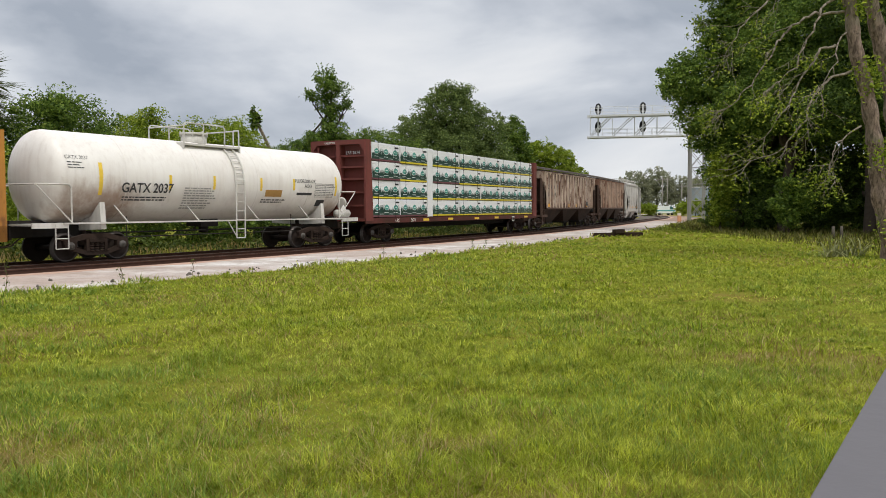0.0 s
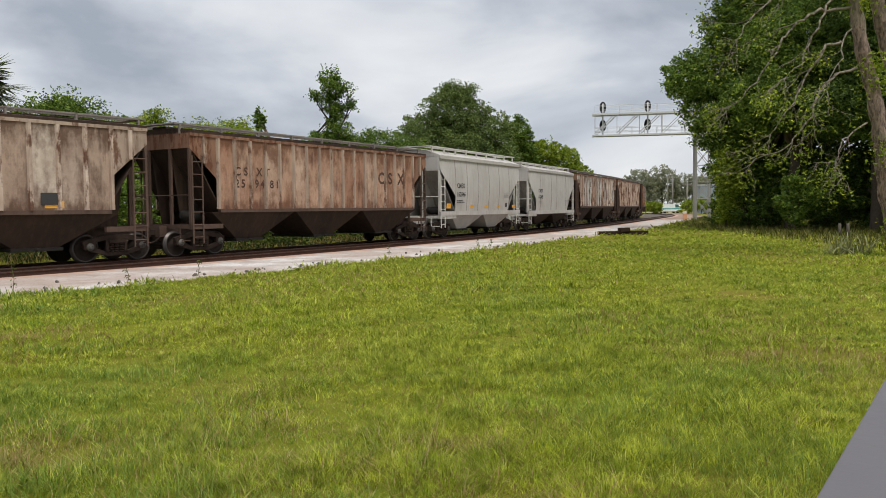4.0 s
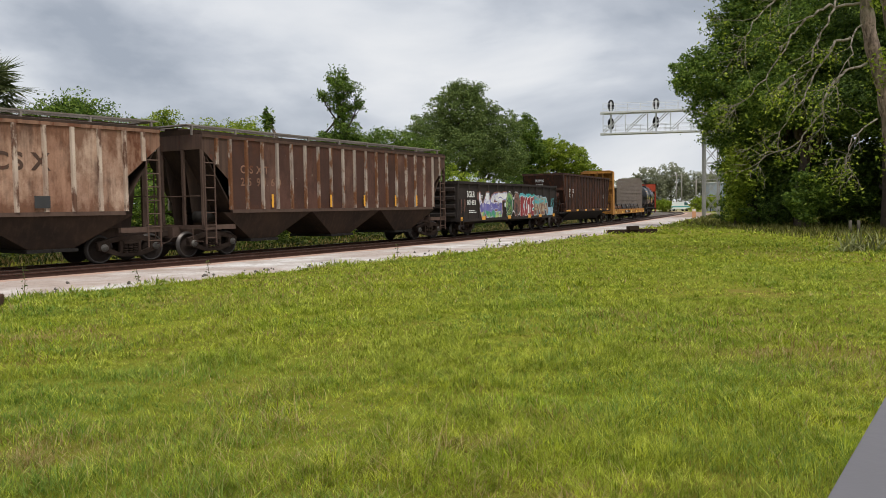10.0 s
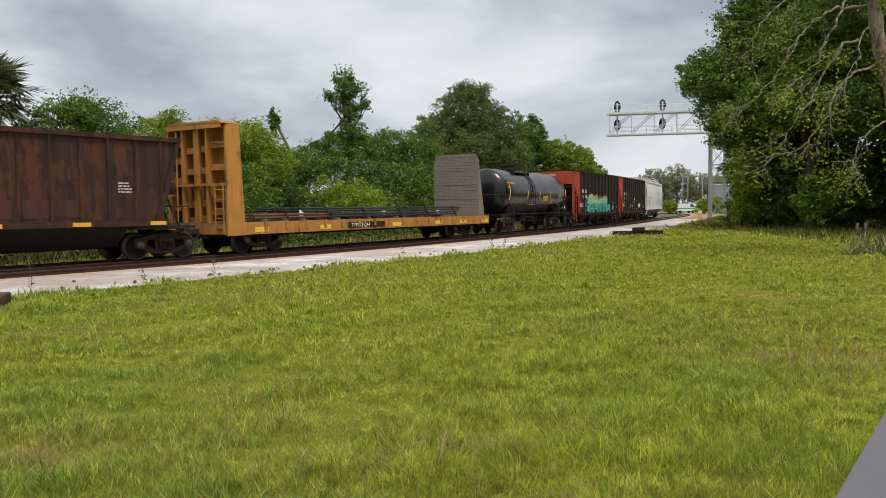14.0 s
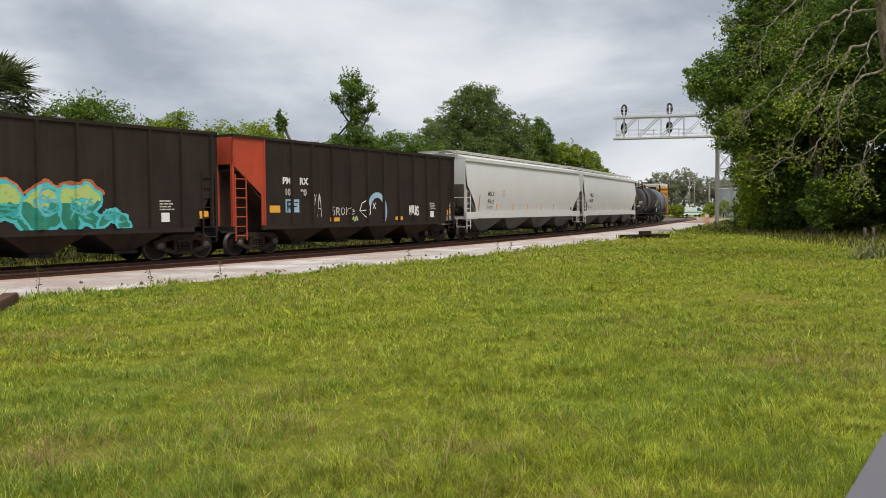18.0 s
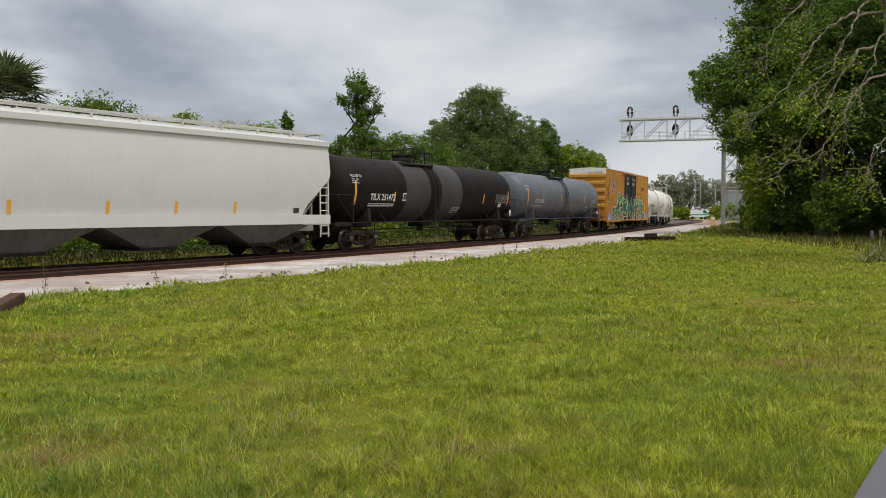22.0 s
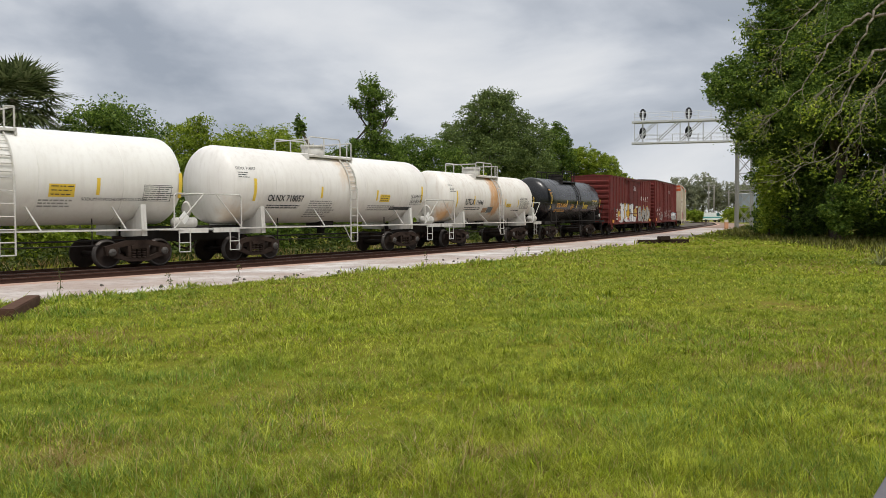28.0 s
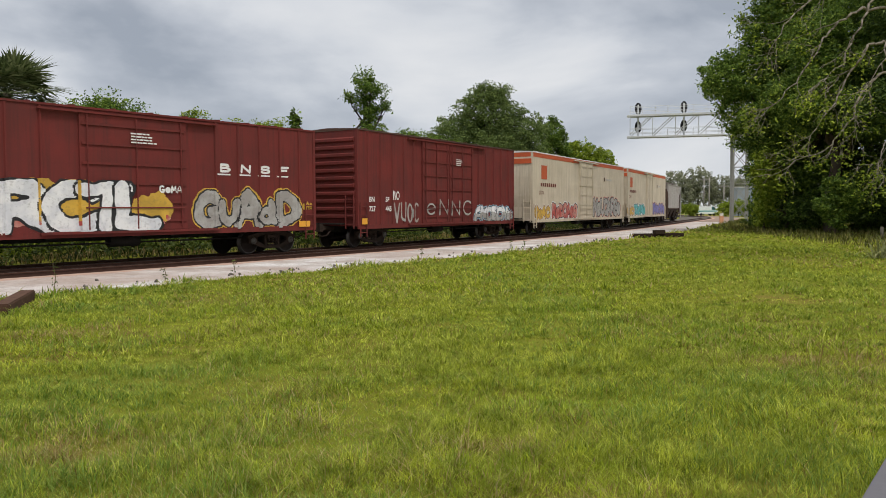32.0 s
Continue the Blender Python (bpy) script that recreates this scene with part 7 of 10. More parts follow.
    tank_car(284.1, 300.5, 1.455, 2.665, drips, SLATE_TRIM, WHITE_MARK, "slate grey tank car with dark drips under the manway", [("text", "CRGX 8068", -6.1, 2.2, 0.36, PALE_STENCIL, 0.006), ("bars", -6.1, 2.05, 1.9, 2, PALE_STENCIL), ("patch", 4.9, 5.35, 1.7, 1.95, WHITE_MARK), ("patch", 4.94, 5.31, 1.74, 1.91, BLACK_MARK)] + print_table(6.0, 7.2, 2.05, 2.45, PALE_STENCIL),
             platform=-0.6, stripe=O, stripes=[(-7.2, 2.1, 3.05, 0.13), (-4.5, 2.3, 2.7, 0.1), (-1.0, 2.3, 2.75, 0.1), (4.2, 2.3, 2.8, 0.1)], inset=1.95, gear=STEEL_DARK)
    car, half = boxcar(302.1, 320.4, 5.22, BOX_ORANGE, "tall orange boxcar with black doors, white roof ends and graffiti", 2.2, rib_xs=[-8.75 + 1.02 * k for k in range(7)] + [2.75 + 1.02 * k for k in range(7)], rib_w=0.09, end_ribs=6, doors=((-2.45, 0.0), (0.04, 2.45)), door_mat=paint("black_boxcar_door_paint", (0.022, 0.021, 0.021), (0.07, 0.06, 0.05), 0.3, 0.2, 0.6), roof=ROOF_WHITE, sill=0.90, deep_end=0.12)
    part("end_cap", boxes((-half - 0.03, -half - 0.001, -1.5, 1.5, 4.62, 5.08)), ROOF_WHITE, car)
    lettering(car, "TBOX 639099", -half - 0.035, 4.72, 0.2, 0.0, BLACK_MARK, turn=(math.pi / 2, 0, -math.pi / 2))
    yy = -1.566
    rd, bl = plain("signal_red_stripe", (0.50, 0.05, 0.04), 0.6), plain("deep_blue_stripe", (0.05, 0.09, 0.40), 0.6)
    rib = [(-8.75 + 1.02 * k, 0.045, 0.063) for k in range(7)]
    mural(car, [("/", -7.2, -6.15, 3.3, 4.25, 0.13)], yy, (((-9, rd),), WHITE_MARK, None), "red slanting stroke of a crossed emblem", 0.025, rib, 1, 0.03, wob=0.0)
    mural(car, [("<", -7.2, -6.15, 3.3, 4.25, 0.13)], yy - 0.004, (((-9, bl),), WHITE_MARK, None), "blue slanting stroke of a crossed emblem", 0.025, rib, 1, 0.03, wob=0.0)
    for xa, xb in [(-8.75 + 1.02 * k, -7.73 + 1.02 * k) for k in range(6)] + [(2.75 + 1.02 * k, 3.77 + 1.02 * k) for k in range(6)]:
        for z in (1.95, 2.95, 4.42):
            part("side_stiffener", boxes((xa + 0.045, xb - 0.045, -1.59, -1.558, z - 0.03, z + 0.03)), BOX_ORANGE, car)
    for txt, x, z in (("next", -8.4, 4.0), ("load", -8.4, 3.72), ("any", -5.58, 4.0), ("road", -5.58, 3.72)):
        lettering(car, txt, x, z, 0.28, yy, BLACK_MARK)
    for txt, x, z in (("TB", -8.4, 2.5), ("OX", -7.4, 2.5), ("63", -8.4, 2.06), ("90", -7.4, 2.06), ("99", -6.35, 2.06)):
        lettering(car, txt, x, z, 0.38, yy, BLACK_MARK)
    plate(car, "faded_emblem", 5.3, 6.9, 3.62, 3.95, yy, BULKHEAD_RED)
    lettering(car, "RAILCAR POOLING EXPERTS", 3.2, 3.2, 0.22, yy, BULKHEAD_RED)
    for x, z in ((-1.9, 4.65), (0.6, 4.65), (-1.9, 4.25), (0.6, 4.25)):
        bars(car, x, z, 1.1, 3, -1.69, WHITE_MARK)
    sheet = -1.565
    bumps = [(x, 0.045, 0.063) for x in [-8.75 + 1.02 * k for k in range(7)] + [2.75 + 1.02 * k for k in range(7)]] + [(0.0, 2.45, 0.115)]
    mural(car, [("C", -7.1, -5.6, 0.95, 1.75, 0.22), ("D", -5.3, -3.1, 1.1, 2.85, 0.34), ("K", -3.1, -1.7, 1.1, 2.75, 0.27), ("M", -1.7, 0.3, 1.1, 2.6, 0.24), ("V", 0.2, 1.5, 1.15, 2.5, 0.22), ("A", 1.3, 3.1, 1.1, 2.65, 0.26), ("C", 3.0, 4.2, 1.1, 2.4, 0.24), ("O", 4.1, 5.6, 1.15, 2.6, 0.30), ("~", 5.5, 6.7, 1.05, 1.6, 0.10)], sheet,
          (((-9, SP_OLIVE), (1.45, SP_GREEN), (1.75, SP_DEEP), (2.25, SP_LIME)), SP_BLACK, SP_WHITE), "lime and green sprayed graffiti outlined in black and white", relief=bumps, seed=41, line=0.085, halo=0.045, inner=SP_BLACK, clip=(0.93, 3.3), wob=0.05)
    mural(car, [("M", -8.8, -7.5, 1.0, 1.3, 0.22)], sheet, (((-9, SP_LILAC),), SP_VIOLET, None), "violet sprayed cloud", relief=bumps, seed=44, line=0.08, clip=(0.93, 1.7))
    mural(car, [("M", 6.9, 8.3, 1.0, 1.25, 0.2)], sheet, (((-9, SP_LILAC),), SP_VIOLET, None), "violet sprayed cloud", relief=bumps, seed=45, line=0.08, clip=(0.93, 1.7))
    tag(car, "MUL", -9.05, -8.3, 3.1, 3.7, sheet, SP_BLACK, "black sprayed scrawl", 0.035, 17, bumps)
    tag(car, "XMN", -9.05, -8.3, 2.75, 3.15, sheet, SP_BLACK, "black sprayed scrawl", 0.035, 18, bumps)

    # white tanks
    st = [(-5.2, 2.1, 3.0, 0.14), (-1.4, 2.3, 2.8, 0.11), (3.0, 2.25, 2.75, 0.11), (5.75, 2.2, 3.0, 0.12)]
    white_tank(321.9, 334.3, 1.43, 2.78, "OLNX 718383", -4.5, 0.36, 0.35, [("patch", 1.55, 2.3, 2.18, 2.55, Y), ("text", "SODIUM HYPOCHLORITE SOLUTION", 2.5, 2.08, 0.14, BLACK_MARK), ("bars", 1.3, 2.1, 1.2, 3, GREY_STENCIL), ("bars", -2.2, 2.3, 1.7, 8, GREY_STENCIL), ("patch", -2.05, -1.75, 2.5, 2.8, GREY_STENCIL)] + print_table(4.5, 5.4, 2.1, 2.55), st, "bright white tank car with orange strips and white railings")
    st = [(-4.9, 2.15, 2.95, 0.13), (-1.4, 2.3, 2.75, 0.11), (2.1, 2.25, 2.7, 0.11), (5.4, 2.2, 2.95, 0.12)]
    white_tank(335.5, 348.1, 1.41, 2.74, "OLNX 718057", -4.3, 0.34, 0.4, [("patch", 2.3, 3.0, 2.2, 2.52, Y), ("bars", 1.6, 2.05, 2.0, 3, GREY_STENCIL), ("patch", 3.2, 4.8, 1.85, 2.0, BLACK_MARK), ("bars", -2.0, 2.2, 1.6, 8, GREY_STENCIL)] + print_table(4.6, 5.4, 2.1, 2.5), st, "white tank car with orange strips and a rusty ladder", skin=stained(paint("faint_rust_white_paint", (0.77, 0.75, 0.72), (0.22, 0.15, 0.10), 0.16, 0.14, 0.45), ((0.2, -0.8, 3.8), (0.25, -1.25, 3.2), (-5.6, -0.9, 1.7)), (0.55, 0.38, 0.22), 0.5, 0.45))
    st = [(-4.2, 2.05, 2.85, 0.12), (-2.35, 2.15, 2.6, 0.1), (1.35, 2.1, 2.5, 0.1), (3.05, 2.1, 2.5, 0.1), (5.2, 2.05, 2.7, 0.1)]
    white_tank(349.3, 360.2, 1.31, 2.55, "UTLX", -3.4, 0.42, 0.5, [("text", "11444", -2.25, 2.15, 0.36, BLACK_MARK, 0.006), ("patch", -1.25, -0.75, 1.75, 2.0, plain("tan_panel", (0.40, 0.26, 0.16), 0.7)), ("patch", -0.72, -0.1, 1.75, 2.05, plain("slate_panel", (0.16, 0.18, 0.19), 0.7)), ("patch", 1.5, 2.1, 2.05, 2.25, Y), ("bars", 2.3, 1.9, 1.2, 1, BLACK_MARK), ("text", "SULFURIC ACID", 3.2, 2.5, 0.16, BLACK_MARK)] + print_table(3.3, 4.4, 2.0, 2.4), st, "stained white tank car with rust-brown run-off at the manway", skin=stained(paint("rust_run_white_paint", (0.76, 0.74, 0.70), (0.30, 0.17, 0.08), 0.2, 0.25, 0.5), ((0.1, -0.7, 3.65), (0.1, -1.15, 3.15), (0.15, -1.3, 2.5), (0.1, -1.2, 1.95), (-4.9, -0.9, 1.6)), (0.55, 0.29, 0.11), 0.6, 0.9), dish=0.55)
    st = [(-4.8, 2.0, 2.9, 0.13), (-1.85, 2.1, 2.6, 0.1), (0.2, 2.1, 2.55, 0.1), (1.6, 2.05, 2.5, 0.1), (5.4, 2.05, 2.75, 0.1)]
    tank_car(361.8, 373.2, 1.39, 2.62, BLACK_TANK, STEEL_DARK, O, "glossy black tank car with orange lettering and yellow strips", [("text", "UTLX", -3.9, 2.1, 0.40, O, 0.01), ("text", "300018", -2.9, 2.1, 0.36, O, 0.006), ("bars", -3.9, 1.95, 2.0, 2, O), ("bars", -1.0, 2.3, 0.6, 4, O), ("patch", 1.75, 2.55, 2.02, 2.3, Y), ("text", "SULFURIC ACID", 3.5, 2.55, 0.16, Y)] + print_table(3.6, 4.7, 2.0, 2.5, PALE_STENCIL), platform=-0.25, stripes=st, gear=STEEL_DARK, inset=1.65)

    # red boxcars
    car, half = boxcar(375.0, 390.25, 4.74, BOX_RED, "oxide red boxcar with silver and white graffiti", 1.75, rib_xs=[-half for half in (6.7, 5.75, 4.8, 3.85, 2.9)] + [3.0, 3.95, 4.9, 5.85, 6.8], rib_w=0.09, end_ribs=8, doors=((-1.8, 1.8),), sill=0.96)
    yy = -1.63
    spaced(car, ("BN", "SF"), (-5.9, -4.9), 1.85, 0.30, yy, WHITE_MARK)
    spaced(car, ("722", "559"), (-6.05, -5.05), 1.45, 0.30, yy, WHITE_MARK)
    bars(car, -5.9, 1.32, 0.6, 2, yy, WHITE_MARK)
    for k in range(4):
        x = 3.2 + 0.88 * k
        mural(car, [("BNSF"[k], x, x + 0.42, 2.95, 3.18, 0.04)], -1.567, (((-9, WHITE_MARK),), None, None), "slanted white painted mark", 0.02, wob=0.0)
        plate(car, "slanted_mark_foot", x - 0.12, x + 0.42, 2.82, 2.87, -1.567, WHITE_MARK)
    bars(car, -0.2, 4.0, 0.9, 4, -1.70, WHITE_MARK)
    sheet = -1.565
    bumps = [(x, 0.045, 0.063) for x in (-6.7, -5.75, -4.8, -3.85, -2.9, 3.0, 3.95, 4.9, 5.85, 6.8)] + [(0.0, 1.8, 0.115)]
    mural(car, [("O", -4.9, -4.5, 1.3, 1.6, 0.35), ("O", -4.0, -1.0, 1.6, 2.1, 0.45), ("O", 0.2, 0.8, 1.4, 1.8, 0.4)], sheet + 0.003, (((-9, SP_RED), (1.35, SP_YELLOW)), None, None), "orange and red sprayed cloud", relief=bumps, seed=50, wob=0.07, clip=(0.97, 2.55))
    mural(car, [("R", -4.1, -2.75, 1.15, 2.3, 0.21), ("C", -2.75, -1.2, 1.15, 2.3, 0.24), ("T", -1.7, -0.3, 1.15, 2.3, 0.19), ("L", -0.7, 0.6, 1.15, 2.3, 0.23)], sheet - 0.001, (((-9, SP_WHITE),), SP_BLACK, None), "white sprayed block letters outlined in black", relief=bumps, seed=51, line=0.08, inner=None, clip=(0.97, 2.55))
    mural(car, [("G", 2.3, 3.2, 1.15, 2.1, 0.19), ("A", 3.9, 4.9, 1.15, 2.2, 0.19), ("D", 5.75, 6.7, 1.15, 2.15, 0.19), ("U", 3.25, 3.85, 1.2, 1.85, 0.14), ("d", 4.95, 5.55, 1.2, 1.85, 0.14)], sheet, (((-9, SP_SILVER),), SP_BLACK, SP_YELLOW), "silver sprayed letters outlined in black and yellow", relief=bumps, seed=53, line=0.055, halo=0.045, clip=(0.97, 2.6))
    tag(car, "GeMA", 0.75, 1.6, 2.18, 2.42, sheet - 0.116, WHITE_MARK, "small white sprayed scrawl", 0.025, 5)
    tag(car, "KeCK", -4.95, -4.0, 0.99, 1.2, sheet - 0.06, WHITE_MARK, "small white sprayed scrawl", 0.025, 6)
    tag(car, "GeF", -4.85, -4.2, 2.3, 2.55, sheet - 0.06, WHITE_MARK, "small white sprayed scrawl", 0.028, 7)
    tag(car, "eAe", 6.95, 7.5, 1.65, 1.95, sheet, SP_YELLOW, "small yellow sprayed scrawl", 0.03, 8)
    part("placard", prism_y(bmesh.new(), [(-6.5, 1.8), (-6.25, 2.02), (-6.5, 2.24), (-6.75, 2.02)], -1.59, -1.565), BLACK_MARK, car)
    for x in (-6.9, 7.0):
        plate(car, "reflector", x - 0.28, x + 0.28, 0.98, 1.2, yy, O)
    car, half = boxcar(392.7, 407.3, 5.06, BOX_RED, "taller oxide red boxcar with scrawled pale graffiti", 1.65, rib_xs=[-6.6, -5.7, -4.8, -3.9, -3.1, 3.1, 3.9, 4.8, 5.7, 6.6], end_ribs=11, doors=((-2.4, 0.0), (0.05, 2.45)), roof=DARK_BROWN, sill=0.92)
    spaced(car, ("BN", "SF"), (-6.6, -5.4), 1.95, 0.30, yy, WHITE_MARK)
    spaced(car, ("727", "445"), (-6.6, -5.4), 1.55, 0.30, yy, WHITE_MARK)
    bars(car, 0.6, 4.1, 0.7, 4, -1.70, WHITE_MARK)
    sheet = -1.565
    bumps = [(x, 0.055, 0.063) for x in (-6.6, -5.7, -4.8, -3.9, -3.1, 3.1, 3.9, 4.8, 5.7, 6.6)] + [(0.0, 2.45, 0.115)]
    tag(car, "MO", -4.85, -4.2, 2.05, 2.45, sheet, WHITE_MARK, "white sprayed scrawl", 0.03, 60, bumps)
    tag(car, "VUOC", -4.7, -2.6, 1.0, 1.95, sheet, SP_SILVER, "pale outlined sprayed graffiti", 0.05, 61, bumps)
    tag(car, "eNNC", -2.3, 2.3, 1.3, 2.1, sheet, SP_SILVER, "pale outlined sprayed graffiti on the doors", 0.045, 62, bumps)
    mural(car, word("AMOEDNe", 2.8, 7.1, 1.05, 1.7, 0.11, 63), sheet, (((-9, SP_SILVER), (1.4, SP_WHITE)), SP_BLACK, SP_BLUE), "white and blue sprayed graffiti", relief=bumps, seed=63, line=0.04, halo=0.04, clip=(0.96, 2.0))
    plate(car, "reflector", -7.1, -6.7, 1.0, 1.25, yy, O)

    # cream refrigerator cars
    for k, (front, rear) in enumerate(((409.9, 430.9), (432.4, 452.4))):
        car, half = boxcar(front, rear, 5.16, CREAM, "long cream refrigerator boxcar with a red eave stripe and graffiti", 2.4, end_ribs=1, doors=((-1.6, 1.6),), roof=ROOF_WHITE, eave_stripe=REEFER_RED, sill=0.90, deep_end=0.03, name="refrigerator_car")
        part("end_stripe_low", boxes((-half - 0.035, -half - 0.001, -1.5, 1.5, 4.35, 4.65)), REEFER_RED, car)
        yy = -1.57
        plate(car, "emblem", -9.0, -8.0, 3.45, 4.3, yy, REEFER_RED, "orange-red square emblem")
        for j in range(8):
            plate(car, "faded_letter", -9.1 + 0.36 * j, -8.85 + 0.36 * j, 3.0, 3.22, yy, BULKHEAD_RED)
        lettering(car, "CRYX", -9.4, 2.5, 0.34, yy, BULKHEAD_RED)
        plate(car, "small_emblem", 4.6, 4.9, 3.7, 4.0, yy, DARK_BROWN)
        bars(car, 5.1, 3.9, 2.4, 1, yy, PALE_STENCIL, 0.1, 0.12)
        sheet = -1.566
        mural(car, word(("ReDOAeS", "TOeNAKe")[k], -7.0, -2.0, 1.1, 1.9, 0.15, 71 + k), sheet, (((-9, (SP_RED, SP_TEAL)[k]),), SP_BLACK, SP_WHITE), "black and red sprayed graffiti", relief=[(0.0, 1.6, 0.12)], seed=71 + k, line=0.06, halo=0.05, clip=(0.93, 2.3))
        mural(car, word(("NeUOKRSe", "GRAeOXMe")[k], 2.0, 9.4, 1.15, 2.3 - 0.3 * k, 0.17, 73 + k), sheet, (((-9, (SP_SILVER, SP_VIOLET)[k]),), SP_BLACK, SP_RED), "dark sprayed graffiti with red edges", relief=[(0.0, 1.6, 0.12)], seed=73 + k, line=0.07, halo=0.05, clip=(0.93, 2.8))
        mural(car, word("OeAC", -10.1, -7.5, 1.1, 1.7, 0.13, 75 + k), sheet, (((-9, SP_YELLOW),), SP_BROWN, SP_WHITE), "ochre sprayed graffiti", seed=75 + k, line=0.05, halo=0.04, clip=(0.93, 2.1))

    # last hoppers in sight
    covered_hopper(454.0, 465.3, SHADE_GREY, LIGHT_GREY, SOOT_AND_SHADE, steel, "weathered grey covered hopper", rib_count=13, cut=1.3, panels=GREY_PANEL)
    covered_hopper(467.0, 478.5, CLEAN_WHITE, CLEAN_WHITE, SHADE_GREY, PALE_STEEL, "white two-bay covered hopper with bowed sides", eave=4.2, sill=1.4, cut=1.6, cut_z=3.4, cut_low=2.1, smooth=True, bulge=0.1, bays=2, seams=(-2.5, 0.0, 2.5), sill_h=0.2, walk_z=4.7)


make_train()


def motions():
    """The train rolls along the line; its wheels turn while they pass."""
    for car, centre, pivots in ROLLING:
        walk(car, [(0.5 * k, car_pose(centre, 0.5 * k, pivots)) for k in range(65)])
    for axle, place in AXLES:
        foot = axle.location.copy()
        times = [0.05 * k for k in range(641) if -45 < place - travel(0.05 * k) < 72]
        if len(times) < 2:
            continue
        if times[0] > 0:
            times = [0.0] + times
        if times[-1] < 32.0:
            times = times + [32.0]
        rows = []
        for t in times:
            s = min(max(place - travel(t), -45.0), 72.0)
            rows.append((t, Matrix.Translation(foot) @ Euler((0, (s - 72.0) / WHEEL_R, 0)).to_matrix().to_4x4()))
        walk(axle, rows)

# ---- ground, road and track ----
GROUND = -0.17
VERGE = 7.0      # from the centre line to the edge of the lawn


def lawn_soil():
    mat, nt, b = shader("lawn_soil", 1.0)
    b.inputs["Specular IOR Level"].default_value = 0.05
    c = ramp_of(nt, noise_tex(nt, 0.35, 8, 0.6), ((0.30, (0.20, 0.14, 0.04)), (0.45, (0.17, 0.18, 0.02)), (0.60, (0.17, 0.20, 0.016)), (0.8, (0.15, 0.18, 0.016))))
    c = mixed(nt, ramp_of(nt, noise_tex(nt, 6.0, 8, 0.7), ((0.4, grey(0)), (0.75, grey(0.7)))), c, (0.19, 0.155, 0.035))
    nt.links.new(c, b.inputs["Base Color"])
    bump(nt, b, noise_tex(nt, 22, 6, 0.7), 0.7, 0.06)
    return mat


def road_stone():
    mat, nt, b = shader("pale_limestone_road", 0.9)
    c = ramp_of(nt, noise_tex(nt, 0.7, 9, 0.62), ((0.34, (0.33, 0.28, 0.25)), (0.5, (0.50, 0.455, 0.43)), (0.62, (0.63, 0.61, 0.60))))
    c = mixed(nt, ramp_of(nt, noise_tex(nt, 0.12, 6, 0.6), ((0.46, grey(0)), (0.60, grey(0.7)))), c, (0.36, 0.27, 0.225))
    c = mixed(nt, ramp_of(nt, noise_tex(nt, 5, 8, 0.7), ((0.50, grey(0)), (0.66, grey(0.6)))), c, (0.25, 0.21, 0.185))
    c = mixed(nt, ramp_of(nt, noise_tex(nt, 60, 3, 0.6), ((0.55, grey(0)), (0.7, grey(0.35)))), c, (0.15, 0.13, 0.12))
    nt.links.new(c, b.inputs["Base Color"])
    bump(nt, b, noise_tex(nt, 40, 6, 0.65), 0.5, 0.03)
    return mat


SOIL = lawn_soil()
ROAD = road_stone()
DIRT = plain("brown_road_dirt", (0.26, 0.185, 0.145), 0.95, 0, 0.35, 1.2)
BALLAST = plain("dark_ballast_dirt", (0.10, 0.085, 0.07), 0.95, 0, 0.6, 14)
PINK_EDGE = plain("rust_dusted_stone", (0.44, 0.29, 0.23), 0.9, 0, 0.35, 6)
TIE = plain("creosoted_timber", (0.055, 0.042, 0.035), 0.9, 0, 0.5, 8)


def band(name, s0, s1, step, inner, outer, z, mat, label, wob=0.0, sink=0.25):
    """A strip of ground along the line, with a skirt, between two offsets towards the viewer."""
    bm = bmesh.new()
    prev = None
    s = s0
    while s <= s1 + 1e-6:
        w = wob * (noise.noise(Vector((s * 0.35, 3.1, 0))) + 0.6 * noise.noise(Vector((s * 1.3, 9.0, 0))))
        o = outer + w
        row = [bm.verts.new((*on_siding(s, inner)[:2], z - sink)), bm.verts.new((*on_siding(s, inner)[:2], z)), bm.verts.new((*on_siding(s, o - 0.25)[:2], z)), bm.verts.new((*on_siding(s, o)[:2], z - 0.03)), bm.verts.new((*on_siding(s, o)[:2], z - sink))]
        if prev:
            for i in range(4):
                bm.faces.new((prev[i], row[i], row[i + 1], prev[i + 1]))
        prev = row
        s += step
    bmesh.ops.recalc_face_normals(bm, faces=bm.faces[:])
    ob = part(name, bm, mat, None)
    return tagged(ob, label, kind="structure")


